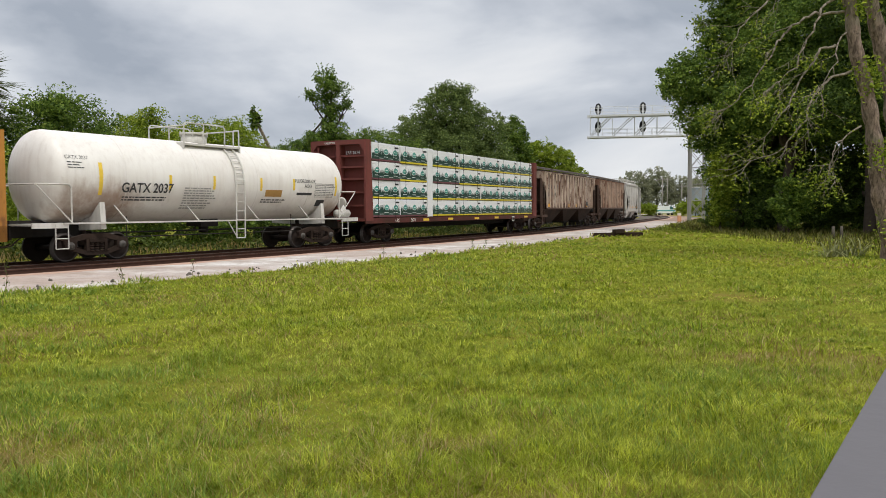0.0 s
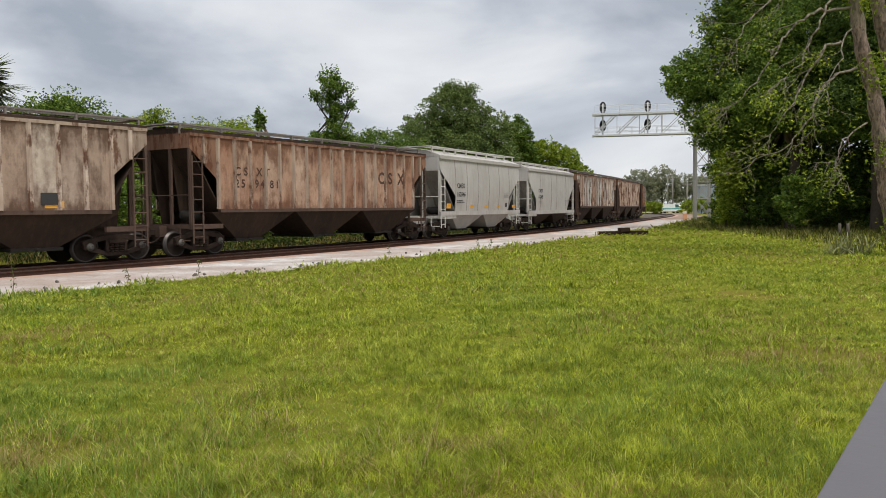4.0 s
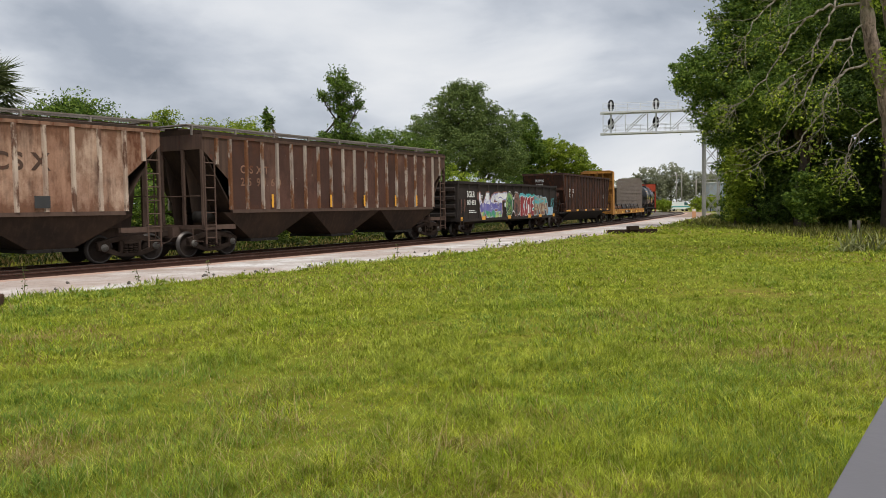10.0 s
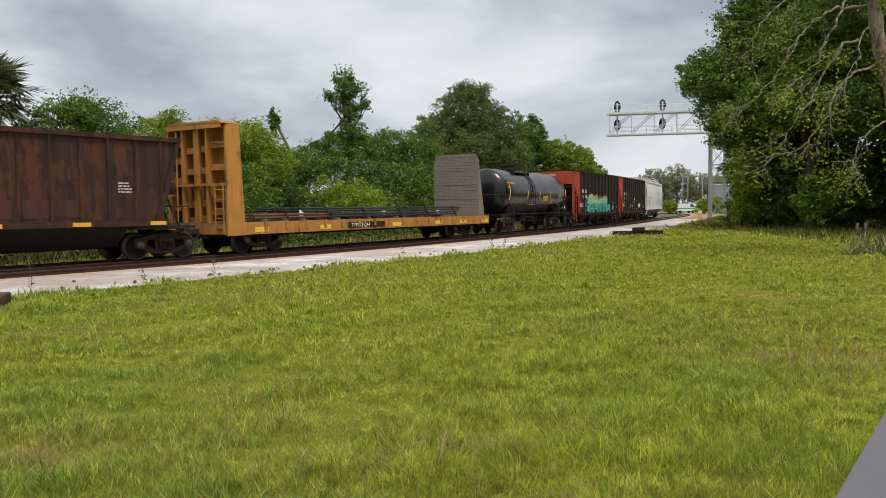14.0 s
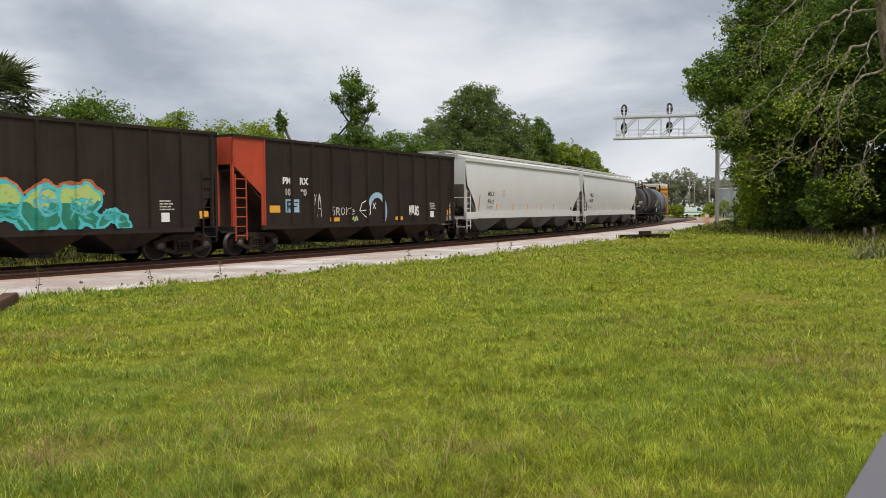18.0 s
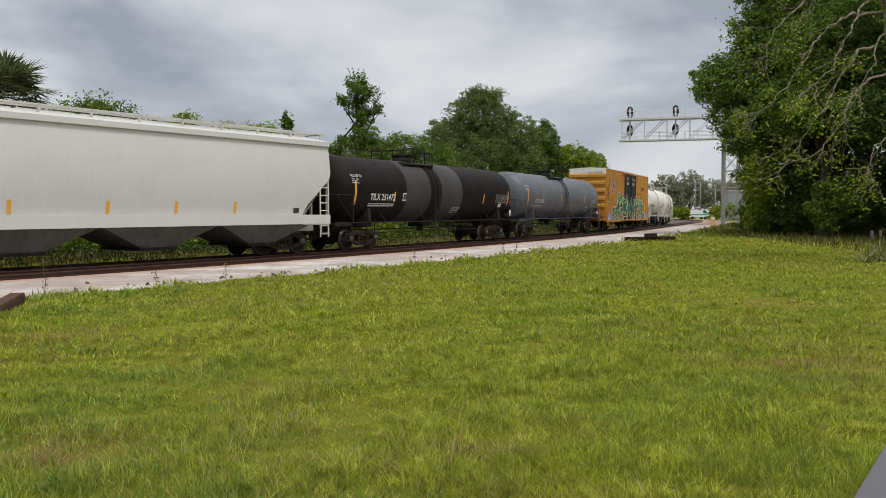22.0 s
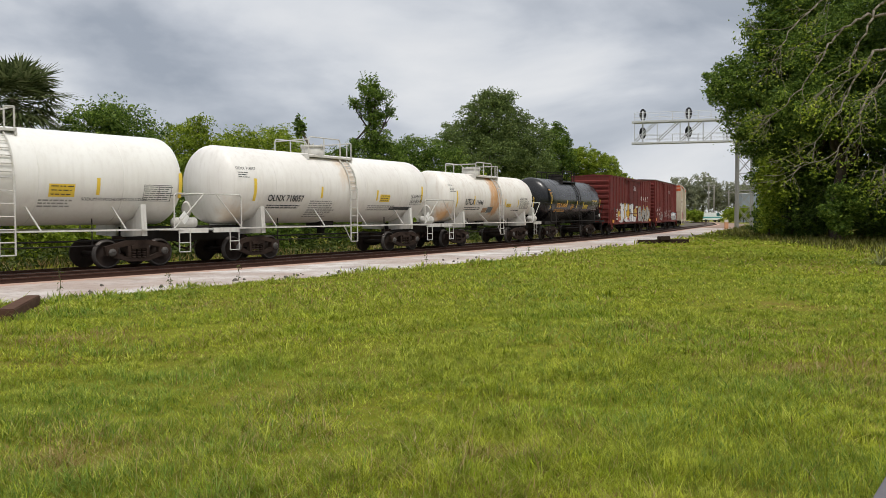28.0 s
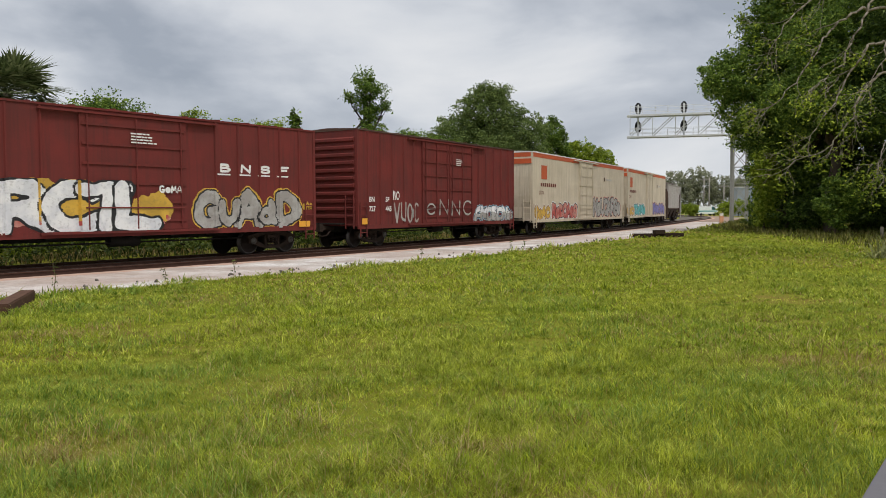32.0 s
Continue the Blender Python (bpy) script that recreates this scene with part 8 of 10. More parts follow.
def make_ground():
    bm = bmesh.new()
    # one sheet, finer near the viewer, to the horizon
    lines = [-2600, -900, -300, -120] + list(range(-60, 121, 4)) + [160, 260, 500, 1100, 2600]
    ys = [-2600, -700, -200, -60] + list(range(-16, 141, 4)) + [180, 260, 420, 800, 1500, 3000]
    grid = []
    for y in ys:
        row = []
        for x in lines:
            d = math.hypot(x, y)
            h = 0.05 * (noise.noise(Vector((x * 0.11, y * 0.11, 1))) + 0.4 * noise.noise(Vector((x * 0.4, y * 0.4, 5)))) if 3 < d < 120 else 0.0
            row.append(bm.verts.new((x, y, GROUND + min(h, 0.0))))
        grid.append(row)
    for a, b in zip(grid, grid[1:]):
        for i in range(len(lines) - 1):
            bm.faces.new((a[i], a[i + 1], b[i + 1], b[i]))
    ob = tagged(part("ground", bm, SOIL, None), "level lawn and rough grass beside a railway line", kind="structure")
    band("road", -95, 64, 1.0, 2.52, VERGE, GROUND + 0.035, ROAD, "pale limestone service road beside the track", 0.35)
    band("dirt_road", 64, 150, 1.0, 2.52, VERGE, GROUND + 0.035, DIRT, "brown dirt road at the bend of the track", 0.35)
    band("road_shoulder", -95, 150, 1.0, 2.45, 3.1, GROUND + 0.045, PINK_EDGE, "rust-dusted stone along the rail", 0.3)
    band("track_bed", -140, 150, 2.0, -2.9, 2.47, GROUND + 0.03, BALLAST, "dark ballast and dirt of the track bed", 0.0)


def make_track():
    line = empty("railway_track", pose(0, 0, 0), label="single railway track with rusty rails on dark timber sleepers", category="railway track", kind="structure")
    prof = [(-0.075, -0.175), (-0.075, -0.160), (-0.012, -0.140), (-0.012, -0.045), (-0.036, -0.035), (-0.036, 0.0), (0.036, 0.0), (0.036, -0.035), (0.012, -0.045), (0.012, -0.140), (0.075, -0.160), (0.075, -0.175)]
    bright = plain("worn_rail_head", (0.11, 0.08, 0.068), 0.5, 0.4, 0.3, 9)
    def rails(owner, route, offsets, s0, s1):
        for side in offsets:
            bm = bmesh.new()
            prev = None
            for s in range(s0, s1, 3):
                row = [bm.verts.new((*route(s, side + o)[:2], z)) for o, z in prof]
                if prev:
                    for i in range(len(prof)):
                        f = bm.faces.new((prev[i], prev[(i + 1) % len(prof)], row[(i + 1) % len(prof)], row[i]))
                        f.material_index = 1 if i == 5 else 0
                prev = row
            bmesh.ops.recalc_face_normals(bm, faces=bm.faces[:])
            me = mesh_of("rail", bm, RAIL, bright)
            part("rail", me, None, owner, "rusty steel rail with a worn head")

    rails(line, on_line, (-0.7525, 0.7525), -420, 520)
    spur = empty("siding", pose(0, 0, 0), label="rusty siding rails that part from the railway at the bend", category="railway track", kind="structure")
    rails(spur, on_siding, (SIDING - 0.63, SIDING + 0.75), -420, 300)
    me = mesh_of("sleeper", boxes((-0.115, 0.115, -1.28, 1.28, -0.33, -0.165)), TIE)
    for k in range(280):
        x, y, h = on_line(-45 + 0.56 * k)
        o = part("sleeper", me, None, line)
        o.matrix_basis = pose(x, y, 0.02, 0, 0, 90 - math.degrees(h) + random.uniform(-1, 1))
    for k in range(110):
        x, y, h = on_siding(60 + 0.6 * k, SIDING)
        o = part("sleeper", me, None, spur)
        o.matrix_basis = pose(x, y, 0.016, 0, 0, 90 - math.degrees(h) + random.uniform(-1, 1))


def quads(name, verts, mat, label, kind="", parent=None, n=4):
    """A mesh of loose n-sided faces from an array (count, n, 3)."""
    verts = np.asarray(verts, dtype=np.float32)
    count = len(verts)
    me = bpy.data.meshes.new(name)
    me.vertices.add(count * n)
    me.vertices.foreach_set("co", verts.reshape(-1))
    me.loops.add(count * n)
    me.loops.foreach_set("vertex_index", np.arange(count * n, dtype=np.int32))
    me.polygons.add(count)
    me.polygons.foreach_set("loop_start", np.arange(0, count * n, n, dtype=np.int32))
    me.polygons.foreach_set("loop_total", np.full(count, n, dtype=np.int32))
    me.update(calc_edges=True)
    me.materials.append(mat)
    return tagged(part(name, me, None, parent), label, kind=kind)


def leaves(centres, size, rng, flat=0.6):
    """Pointed leaves at the given places, turned at random: (count, 3, 3)."""
    n = len(centres)
    d = rng.normal(size=(n, 3))
    d[:, 2] = d[:, 2] * flat - 0.25
    d /= np.linalg.norm(d, axis=1)[:, None]
    e = np.cross(d, rng.normal(size=(n, 3)))
    e /= np.linalg.norm(e, axis=1)[:, None]
    L = size * rng.uniform(0.6, 1.3, n)[:, None]
    out = np.empty((n, 3, 3))
    out[:, 0] = centres - d * L * 0.4 + e * L * 0.32
    out[:, 1] = centres + d * L * 0.6
    out[:, 2] = centres - d * L * 0.4 - e * L * 0.32
    return out


def leaf_green(name, dark, mid, light, through=0.35, rough=0.55):
    """Foliage: every leaf its own shade, part of the light coming through."""
    mat, nt, b = shader(name, rough)
    geo = nt.nodes.new("ShaderNodeNewGeometry")
    c = ramp_of(nt, geo.outputs["Random Per Island"], ((0.0, dark), (0.5, mid), (1.0, light)))
    c = mixed(nt, ramp_of(nt, noise_tex(nt, 0.5, 4), ((0.35, grey(0)), (0.7, grey(0.55)))), c, dark)
    nt.links.new(c, b.inputs["Base Color"])
    b.inputs["Specular IOR Level"].default_value = 0.15
    tr = nt.nodes.new("ShaderNodeBsdfTranslucent")
    nt.links.new(c, tr.inputs["Color"])
    mx = nt.nodes.new("ShaderNodeMixShader")
    mx.inputs[0].default_value = through
    nt.links.new(b.outputs[0], mx.inputs[1])
    nt.links.new(tr.outputs[0], mx.inputs[2])
    nt.links.new(mx.outputs[0], nt.nodes["Material Output"].inputs["Surface"])
    return mat


def turf(name, dark, mid, light):
    """Lawn blades: each its own shade, in yellow, deep green and worn patches."""
    mat = leaf_green(name, dark, mid, light, 0.4)
    nt = mat.node_tree
    b = nt.nodes["Principled BSDF"]
    c = b.inputs["Base Color"].links[0].from_socket
    users = [l.to_socket for l in c.links]
    v = mixed(nt, ramp_of(nt, noise_tex(nt, 0.22, 5, 0.6), ((0.42, grey(0)), (0.62, grey(0.55)))), c, (0.50, 0.53, 0.035))
    v = mixed(nt, ramp_of(nt, noise_tex(nt, 0.55, 6, 0.65, (1, 1.6, 1)), ((0.5, grey(0)), (0.68, grey(0.6)))), v, (0.20, 0.35, 0.014))
    v = mixed(nt, ramp_of(nt, noise_tex(nt, 0.4, 8, 0.72, (1, 2.2, 1), 0.8), ((0.63, grey(0)), (0.75, grey(0.7)))), v, (0.30, 0.22, 0.06))
    v = mixed(nt, ramp_of(nt, noise_tex(nt, 3.2, 5, 0.65), ((0.38, grey(0.7)), (0.58, grey(0)))), v, (0.085, 0.15, 0.008))
    v = mixed(nt, ramp_of(nt, noise_tex(nt, 7.5, 4, 0.6), ((0.40, grey(0.75)), (0.53, grey(0)))), v, (0.09, 0.12, 0.010))
    v = mixed(nt, ramp_of(nt, noise_tex(nt, 11.0, 3, 0.6), ((0.54, grey(0)), (0.68, grey(0.6)))), v, (0.66, 0.69, 0.15))
    for u in users:
        nt.links.new(v, u)
    b.inputs["Specular IOR Level"].default_value = 0.12
    return mat


LUSH = leaf_green("lush_clover_blades", (0.09, 0.165, 0.02), (0.175, 0.275, 0.035), (0.36, 0.46, 0.11), 0.36)
BLADE = turf("lawn_blades", (0.24, 0.305, 0.023), (0.47, 0.52, 0.048), (0.80, 0.82, 0.20))
DRY = leaf_green("dry_blades", (0.22, 0.15, 0.05), (0.36, 0.27, 0.10), (0.52, 0.44, 0.22), 0.35)
WEED = leaf_green("weed_blades", (0.03, 0.05, 0.010), (0.07, 0.10, 0.02), (0.17, 0.20, 0.05), 0.3)


# dark olive blades carry the trees' shade in their colour
ROUGH = leaf_green("shade_toned_rough_grass", (0.06, 0.07, 0.015), (0.12, 0.125, 0.028), (0.24, 0.21, 0.07), 0.3)


def lawn_side(x, y):
    """How far each place lies from the centre line, towards the viewer (arrays)."""
    s = np.arange(-110, 200, 2.0)
    cx, cy, h = np.interp(s, LINE_S, SIDE_X), np.interp(s, LINE_S, SIDE_Y), np.interp(s, LINE_S, SIDE_H)
    out = np.empty(len(x))
    for i in range(0, len(x), 20000):
        dx, dy = x[i:i + 20000, None] - cx, y[i:i + 20000, None] - cy
        k = np.argmin(dx * dx + dy * dy, axis=1)
        r = np.arange(len(k))
        out[i:i + 20000] = dx[r, k] * np.cos(h[k]) - dy[r, k] * np.sin(h[k])
    return out


def lumps(x, y, scale, seed):
    """A cheap smooth noise over arrays, -1 to 1."""
    rng = np.random.RandomState(seed)
    v = np.zeros(len(x))
    for k in range(7):
        a, f, p = rng.uniform(0, 6.28), scale * rng.uniform(0.5, 1.9), rng.uniform(0, 6.28)
        v += np.sin((x * np.cos(a) + y * np.sin(a)) * f + p)
    return v / 4.0


def blades(x, y, z, height, width, rng, lean=0.5, way=None):
    """Bent grass blades, each a kite of four corners: (count, 4, 3)."""
    n = len(x)
    a = rng.uniform(0, 2 * np.pi, n)
    b = a + rng.uniform(1.2, 1.9, n)
    if way is not None:
        b = way + rng.normal(0, 0.5, n)
        a = b - rng.uniform(1.2, 1.9, n)
    L = rng.uniform(0.15, lean, n) * height
    base = np.stack([x, y, z], 1)
    sx, sy = np.cos(a) * width / 2, np.sin(a) * width / 2
    out = np.empty((n, 4, 3), dtype=np.float32)
    mid = base + np.stack([np.cos(b) * L * 0.35, np.sin(b) * L * 0.35, height * 0.55], 1)
    out[:, 0] = base
    out[:, 1] = mid + np.stack([sx, sy, np.zeros(n)], 1)
    out[:, 2] = base + np.stack([np.cos(b) * L, np.sin(b) * L, height], 1)
    out[:, 3] = mid - np.stack([sx, sy, np.zeros(n)], 1)
    return out


def make_lawn():
    rng = np.random.RandomState(3)
    sets, dry, lush = [], [], []
    for d0, d1, per, h, w in ((3.6, 6.5, 4100, 0.075, 0.0047), (6.5, 10, 2400, 0.075, 0.0067), (10, 16, 1000, 0.075, 0.0118), (16, 26, 350, 0.075, 0.022), (26, 44, 98, 0.08, 0.043), (44, 90, 11, 0.10, 0.12)):
        turn = 0.585
        area = turn * (d1 * d1 - d0 * d0)
        n = int(area * per)
        d = np.sqrt(rng.uniform(d0 * d0, d1 * d1, n))
        a = rng.uniform(-turn, turn, n)
        x, y = d * np.sin(a), d * np.cos(a)
        # tufts: most blades gather round scattered centres
        m = max(1, n // 22)
        j = rng.randint(0, m, n)
        spread = (0.045 + 0.004 * d) * rng.uniform(0.5, 1.6, m)[j]
        tuft = rng.uniform(0, 1, n) < 0.68
        ox, oy = rng.normal(0, 1, n), rng.normal(0, 1, n)
        way = np.where(tuft, np.arctan2(oy, ox), rng.uniform(0, 2 * np.pi, n))
        grown = np.where(tuft, rng.uniform(0.7, 1.7, m)[j], 0.75)
        x = np.where(tuft, x[:m][j] + ox * spread, x)
        y = np.where(tuft, y[:m][j] + oy * spread, y)
        side = lawn_side(x, y)
        wob = 0.35 * lumps(x, y, 0.9, 4) + 0.25 * lumps(x, y, 3.0, 5)
        keep = (side > VERGE - 0.15 + wob)
        keep &= (lumps(x, y, 1.1, 6) + rng.uniform(-1.1, 1.1, n)) > -1.05
        bare = np.exp(-(((x - 3.9) / 0.75) ** 2 + ((y - 9.2) / 0.32) ** 2)) + np.exp(-(((x - 4.6) / 0.6) ** 2 + ((y - 9.0) / 0.25) ** 2))
        keep &= rng.uniform(0, 1, n) > bare * 0.55
        x, y, side, way, grown = x[keep], y[keep], side[keep], way[keep], grown[keep]
        n = len(x)
        tall = np.clip(0.75 + 0.40 * lumps(x, y, 0.8, 7) + 0.50 * lumps(x, y, 3.5, 8) + 0.35 * lumps(x, y, 9.0, 16), 0.22, 2.3)
        tall *= 1 + 1.1 * np.exp(-((side - VERGE - 0.4) / 0.8) ** 2)
        hh = h * tall * grown * rng.uniform(0.5, 1.35, n)
        b = blades(x, y, np.full(n, GROUND - 0.03), hh + 0.03, np.full(n, w) * rng.uniform(0.7, 1.4, n), rng, 1.7, way)
        worn = np.exp(-(((x - 3.95) / 0.5) ** 2 + ((y - 9.2) / 0.22) ** 2)) + 0.8 * np.exp(-(((x - 0.2) / 0.35) ** 2 + ((y - 5.75) / 0.15) ** 2)) + 0.5 * np.exp(-(((x - 4.9) / 0.9) ** 2 + ((y - 9.0) / 0.5) ** 2)) + 0.8 * np.exp(-(((x + 5.6) / 1.1) ** 2 + ((y - 11.3) / 0.7) ** 2)) + 0.7 * np.exp(-(((x + 2.9) / 0.5) ** 2 + ((y - 5.6) / 0.35) ** 2)) + 0.7 * np.exp(-(((x - 0.5) / 0.5) ** 2 + ((y - 4.4) / 0.3) ** 2))
        isdry = rng.uniform(0, 1, n) < np.clip(0.05 + 0.16 * lumps(x, y, 0.7, 9) + 0.12 * lumps(x, y, 2.5, 10) + 0.9 * worn, 0.02, 0.9)
        rich = sum(g * np.exp(-(((x - px) / wx) ** 2 + ((y - py) / wy) ** 2)) for px, py, wx, wy, g in ((-3.2, 8.3, 1.3, 0.7, 0.8), (-3.4, 7.0, 0.7, 0.6, 0.6), (-2.4, 5.3, 0.8, 0.5, 0.7), (-1.2, 6.0, 0.8, 0.4, 0.55), (-4.6, 10.4, 0.9, 0.8, 0.5), (2.4, 5.2, 0.6, 0.4, 0.5), (3.6, 6.6, 0.5, 0.4, 0.4), (-6.5, 14.5, 2.2, 1.2, 0.4), (-8.5, 17.5, 3.0, 0.9, 0.5), (-2.6, 6.2, 2.2, 1.6, 0.45), (-1.4, 4.6, 1.6, 0.6, 0.4)))
        islush = ~isdry & (rng.uniform(0, 1, n) < np.clip(0.03 + 0.75 * rich + 0.20 * lumps(x, y, 0.9, 14) + 0.22 * lumps(x, y, 3.1, 15), 0.0, 0.92))
        sets.append(b[~isdry & ~islush])
        dry.append(b[isdry])
        lush.append(b[islush])
    quads("lawn_grass", np.concatenate(sets), BLADE, "bright green mown lawn grass in uneven tufts", "stuff")
    quads("dry_lawn_grass", np.concatenate(dry), DRY, "straw-coloured dry blades in the lawn", "stuff")
    quads("lush_lawn_grass", np.concatenate(lush), LUSH, "deep green lush patches in the lawn", "stuff")
    # rough growth behind the track
    for name, mat, lo, hi, n, h, lab in (("trackside_weeds", WEED, -6.5, -2.2, 11000, 0.34, "green weeds along the far side of the track"), ("dry_trackside_grass", DRY, -4.6, -2.4, 7000, 0.45, "dry tan grass along the far side of the track")):
        s = rng.uniform(-60, 130, n)
        side = rng.uniform(lo, hi, n)
        cx, cy, hd = np.interp(s, LINE_S, LINE_X), np.interp(s, LINE_S, LINE_Y), np.interp(s, LINE_S, LINE_H)
        x, y = cx + np.cos(hd) * side, cy - np.sin(hd) * side
        patch = np.clip(0.8 + 0.7 * lumps(x, y, 0.5, 12), 0.15, 2)
        quads(name, blades(x, y, np.full(n, GROUND), h * patch * rng.uniform(0.4, 1.2, n), np.full(n, 0.045), rng, 0.8), mat, lab, "stuff")
    # low leafy creepers between the track and the thicket
    n = 42000
    s = rng.uniform(-60, 110, n)
    side = -rng.uniform(2.6, 6.8, n)
    cx, cy, hd = np.interp(s, LINE_S, LINE_X), np.interp(s, LINE_S, LINE_Y), np.interp(s, LINE_S, LINE_H)
    x, y = cx + np.cos(hd) * side, cy - np.sin(hd) * side
    mound = np.clip(0.25 + 0.16 * (-side - 2.6) + 0.35 * lumps(x, y, 0.9, 22), 0.04, 1.5)
    keep = rng.uniform(0, 1, n) < np.clip(0.45 + 0.6 * lumps(x, y, 0.6, 23), 0.05, 1)
    x, y, mound = x[keep], y[keep], mound[keep]
    z = GROUND + mound * rng.uniform(0, 1, len(x)) ** 0.6
    quads("trackside_creepers", leaves(np.stack([x, y, z], 1), 0.17, rng), WEED, "low leafy creepers beside the track", "stuff", n=3)
    # rough grass round the tree foot and beyond the curve
    n = 26000
    x, y = rng.uniform(14, 45, n), rng.uniform(26, 110, n)
    keep = (lawn_side(x, y) > VERGE + 0.5) & (x > 16 + 0.12 * (y - 26))
    x, y = x[keep], y[keep]
    quads("rough_grass", blades(x, y, np.full(len(x), GROUND), 0.4 * rng.uniform(0.3, 1.2, len(x)), np.full(len(x), 0.06), rng, 0.8), ROUGH, "longer rough grass under the trees", "stuff")


make_ground()
make_track()
make_lawn()

# ---- trees and undergrowth ----
def ridged_bark(name, dark, light):
    mat, nt, b = shader(name, 0.95)
    b.inputs["Specular IOR Level"].default_value = 0.15
    ridge = noise_tex(nt, 5.0, 6, 0.65, (2.2, 2.2, 0.7), 0.6)
    c = mixed(nt, ramp_of(nt, ridge, ((0.36, grey(0)), (0.62, grey(1)))), dark, light)
    c = mixed(nt, ramp_of(nt, noise_tex(nt, 1.1, 6, 0.65), ((0.5, grey(0)), (0.68, grey(0.6)))), c, (0.15, 0.15, 0.10))
    nt.links.new(c, b.inputs["Base Color"])
    bump(nt, b, ridge, 0.9, 0.06)
    return mat


BARK = ridged_bark("grey_brown_bark", (0.075, 0.055, 0.045), (0.30, 0.225, 0.185))
BARK_DARK = plain("dark_bark", (0.07, 0.055, 0.045), 0.95, 0, 0.5, 6)
LEAF_DARK = leaf_green("dark_oak_leaves", (0.03, 0.055, 0.013), (0.075, 0.13, 0.024), (0.20, 0.28, 0.05), 0.28)
LEAF_MID = leaf_green("mid_green_leaves", (0.045, 0.085, 0.016), (0.125, 0.205, 0.032), (0.31, 0.41, 0.07), 0.33)
# lighter olive for the far oak, some haze painted into its leaves
LEAF_OAK = leaf_green("haze_toned_oak_leaves", (0.07, 0.105, 0.035), (0.14, 0.195, 0.055), (0.28, 0.35, 0.10), 0.35)
LEAF_LIGHT = leaf_green("fresh_green_leaves", (0.10, 0.155, 0.015), (0.25, 0.335, 0.03), (0.48, 0.55, 0.07), 0.4)
# distance haze is put into these pale leaf colours
LEAF_FAR = leaf_green("haze_toned_far_leaves", (0.18, 0.20, 0.13), (0.29, 0.30, 0.20), (0.42, 0.42, 0.28), 0.45)
FROND = leaf_green("palm_fronds", (0.05, 0.07, 0.025), (0.11, 0.14, 0.05), (0.26, 0.28, 0.13), 0.35)
FROND_DEAD = leaf_green("dead_palm_fronds", (0.11, 0.085, 0.05), (0.19, 0.15, 0.09), (0.28, 0.23, 0.15), 0.2)


def crown_points(blobs, count, rng, clump=0.55, shell=0.75):
    """Leaf places: puffs of leaves over the shells of a few ellipsoids, leaves within, and shoots that stand out."""
    pts = []
    total = sum(b[3] * b[4] + b[4] * b[5] + b[3] * b[5] for b in blobs)
    for cx, cy, cz, rx, ry, rz in blobs:
        size, mid = np.array([rx, ry, rz]), np.array([cx, cy, cz])
        n = int(count * (rx * ry + ry * rz + rx * rz) / total)
        k = max(8, n // 60)
        v = rng.normal(size=(k, 3))
        v /= np.linalg.norm(v, axis=1)[:, None]
        v *= np.clip(rng.normal(shell + 0.08, 0.16, k), 0.3, 1.04)[:, None]
        c = v * size + mid
        i = rng.randint(0, k, n)
        u = rng.normal(size=(n, 3))
        u /= np.linalg.norm(u, axis=1)[:, None]
        u *= (rng.uniform(0, 1, n) ** 0.42)[:, None]
        puff = clump * rng.uniform(0.6, 1.55, k)[i][:, None]
        pts.append(c[i] + u * puff * np.array([1, 1, 0.62]))
        u = rng.normal(size=(n // 5, 3))
        u /= np.linalg.norm(u, axis=1)[:, None]
        pts.append(mid + u * (rng.uniform(0, 1, n // 5) ** 0.4)[:, None] * size * 0.78)
        m = 9
        v = rng.normal(size=(m, 3))
        v[:, 2] = np.abs(v[:, 2]) * 0.8
        v /= np.linalg.norm(v, axis=1)[:, None]
        for w in v:
            g = w * 0.5 + np.array([0, 0, 0.8]) + rng.normal(size=3) * 0.3
            q = np.linspace(-0.4, rng.uniform(0.4, 1.0), 16)[:, None]
            pts.append(mid + w * size * 0.97 + g * q * min(clump, 0.42) + rng.normal(size=(16, 3)) * clump * 0.13)
    return np.concatenate(pts)


def limb(bm, p, q, r0, r1, rng, segs=5, wander=0.12, seg=8):
    p, q = Vector(p), Vector(q)
    L = (q - p).length
    pts = [p]
    for k in range(1, segs):
        w = Vector((rng.uniform(-1, 1), rng.uniform(-1, 1), rng.uniform(-0.5, 0.5))) * wander * L / segs * 2
        pts.append(p.lerp(q, k / segs) + w)
    pts.append(q)
    loft(bm, pts, [r0 + (r1 - r0) * k / segs for k in range(segs + 1)], seg)
    return pts


def loft(bm, pts, radii, seg=12):
    """A smooth tapering tube through the given places."""
    prev = None
    n = len(pts)
    for k, (p, r) in enumerate(zip(pts, radii)):
        d = (pts[min(n - 1, k + 1)] - pts[max(0, k - 1)]).normalized()
        u = d.cross(Vector((0, 1, 0)) if abs(d.y) < 0.95 else Vector((1, 0, 0))).normalized()
        w = u.cross(d)
        row = [bm.verts.new(p + (u * math.cos(a) + w * math.sin(a)) * r * (1 + 0.08 * math.sin(3 * a + 0.7 * k))) for a in (2 * math.pi * j / seg for j in range(seg))]
        if prev:
            for j in range(seg):
                f = bm.faces.new((prev[j], prev[(j + 1) % seg], row[(j + 1) % seg], row[j]))
                f.smooth = True
        prev = row
    return bm


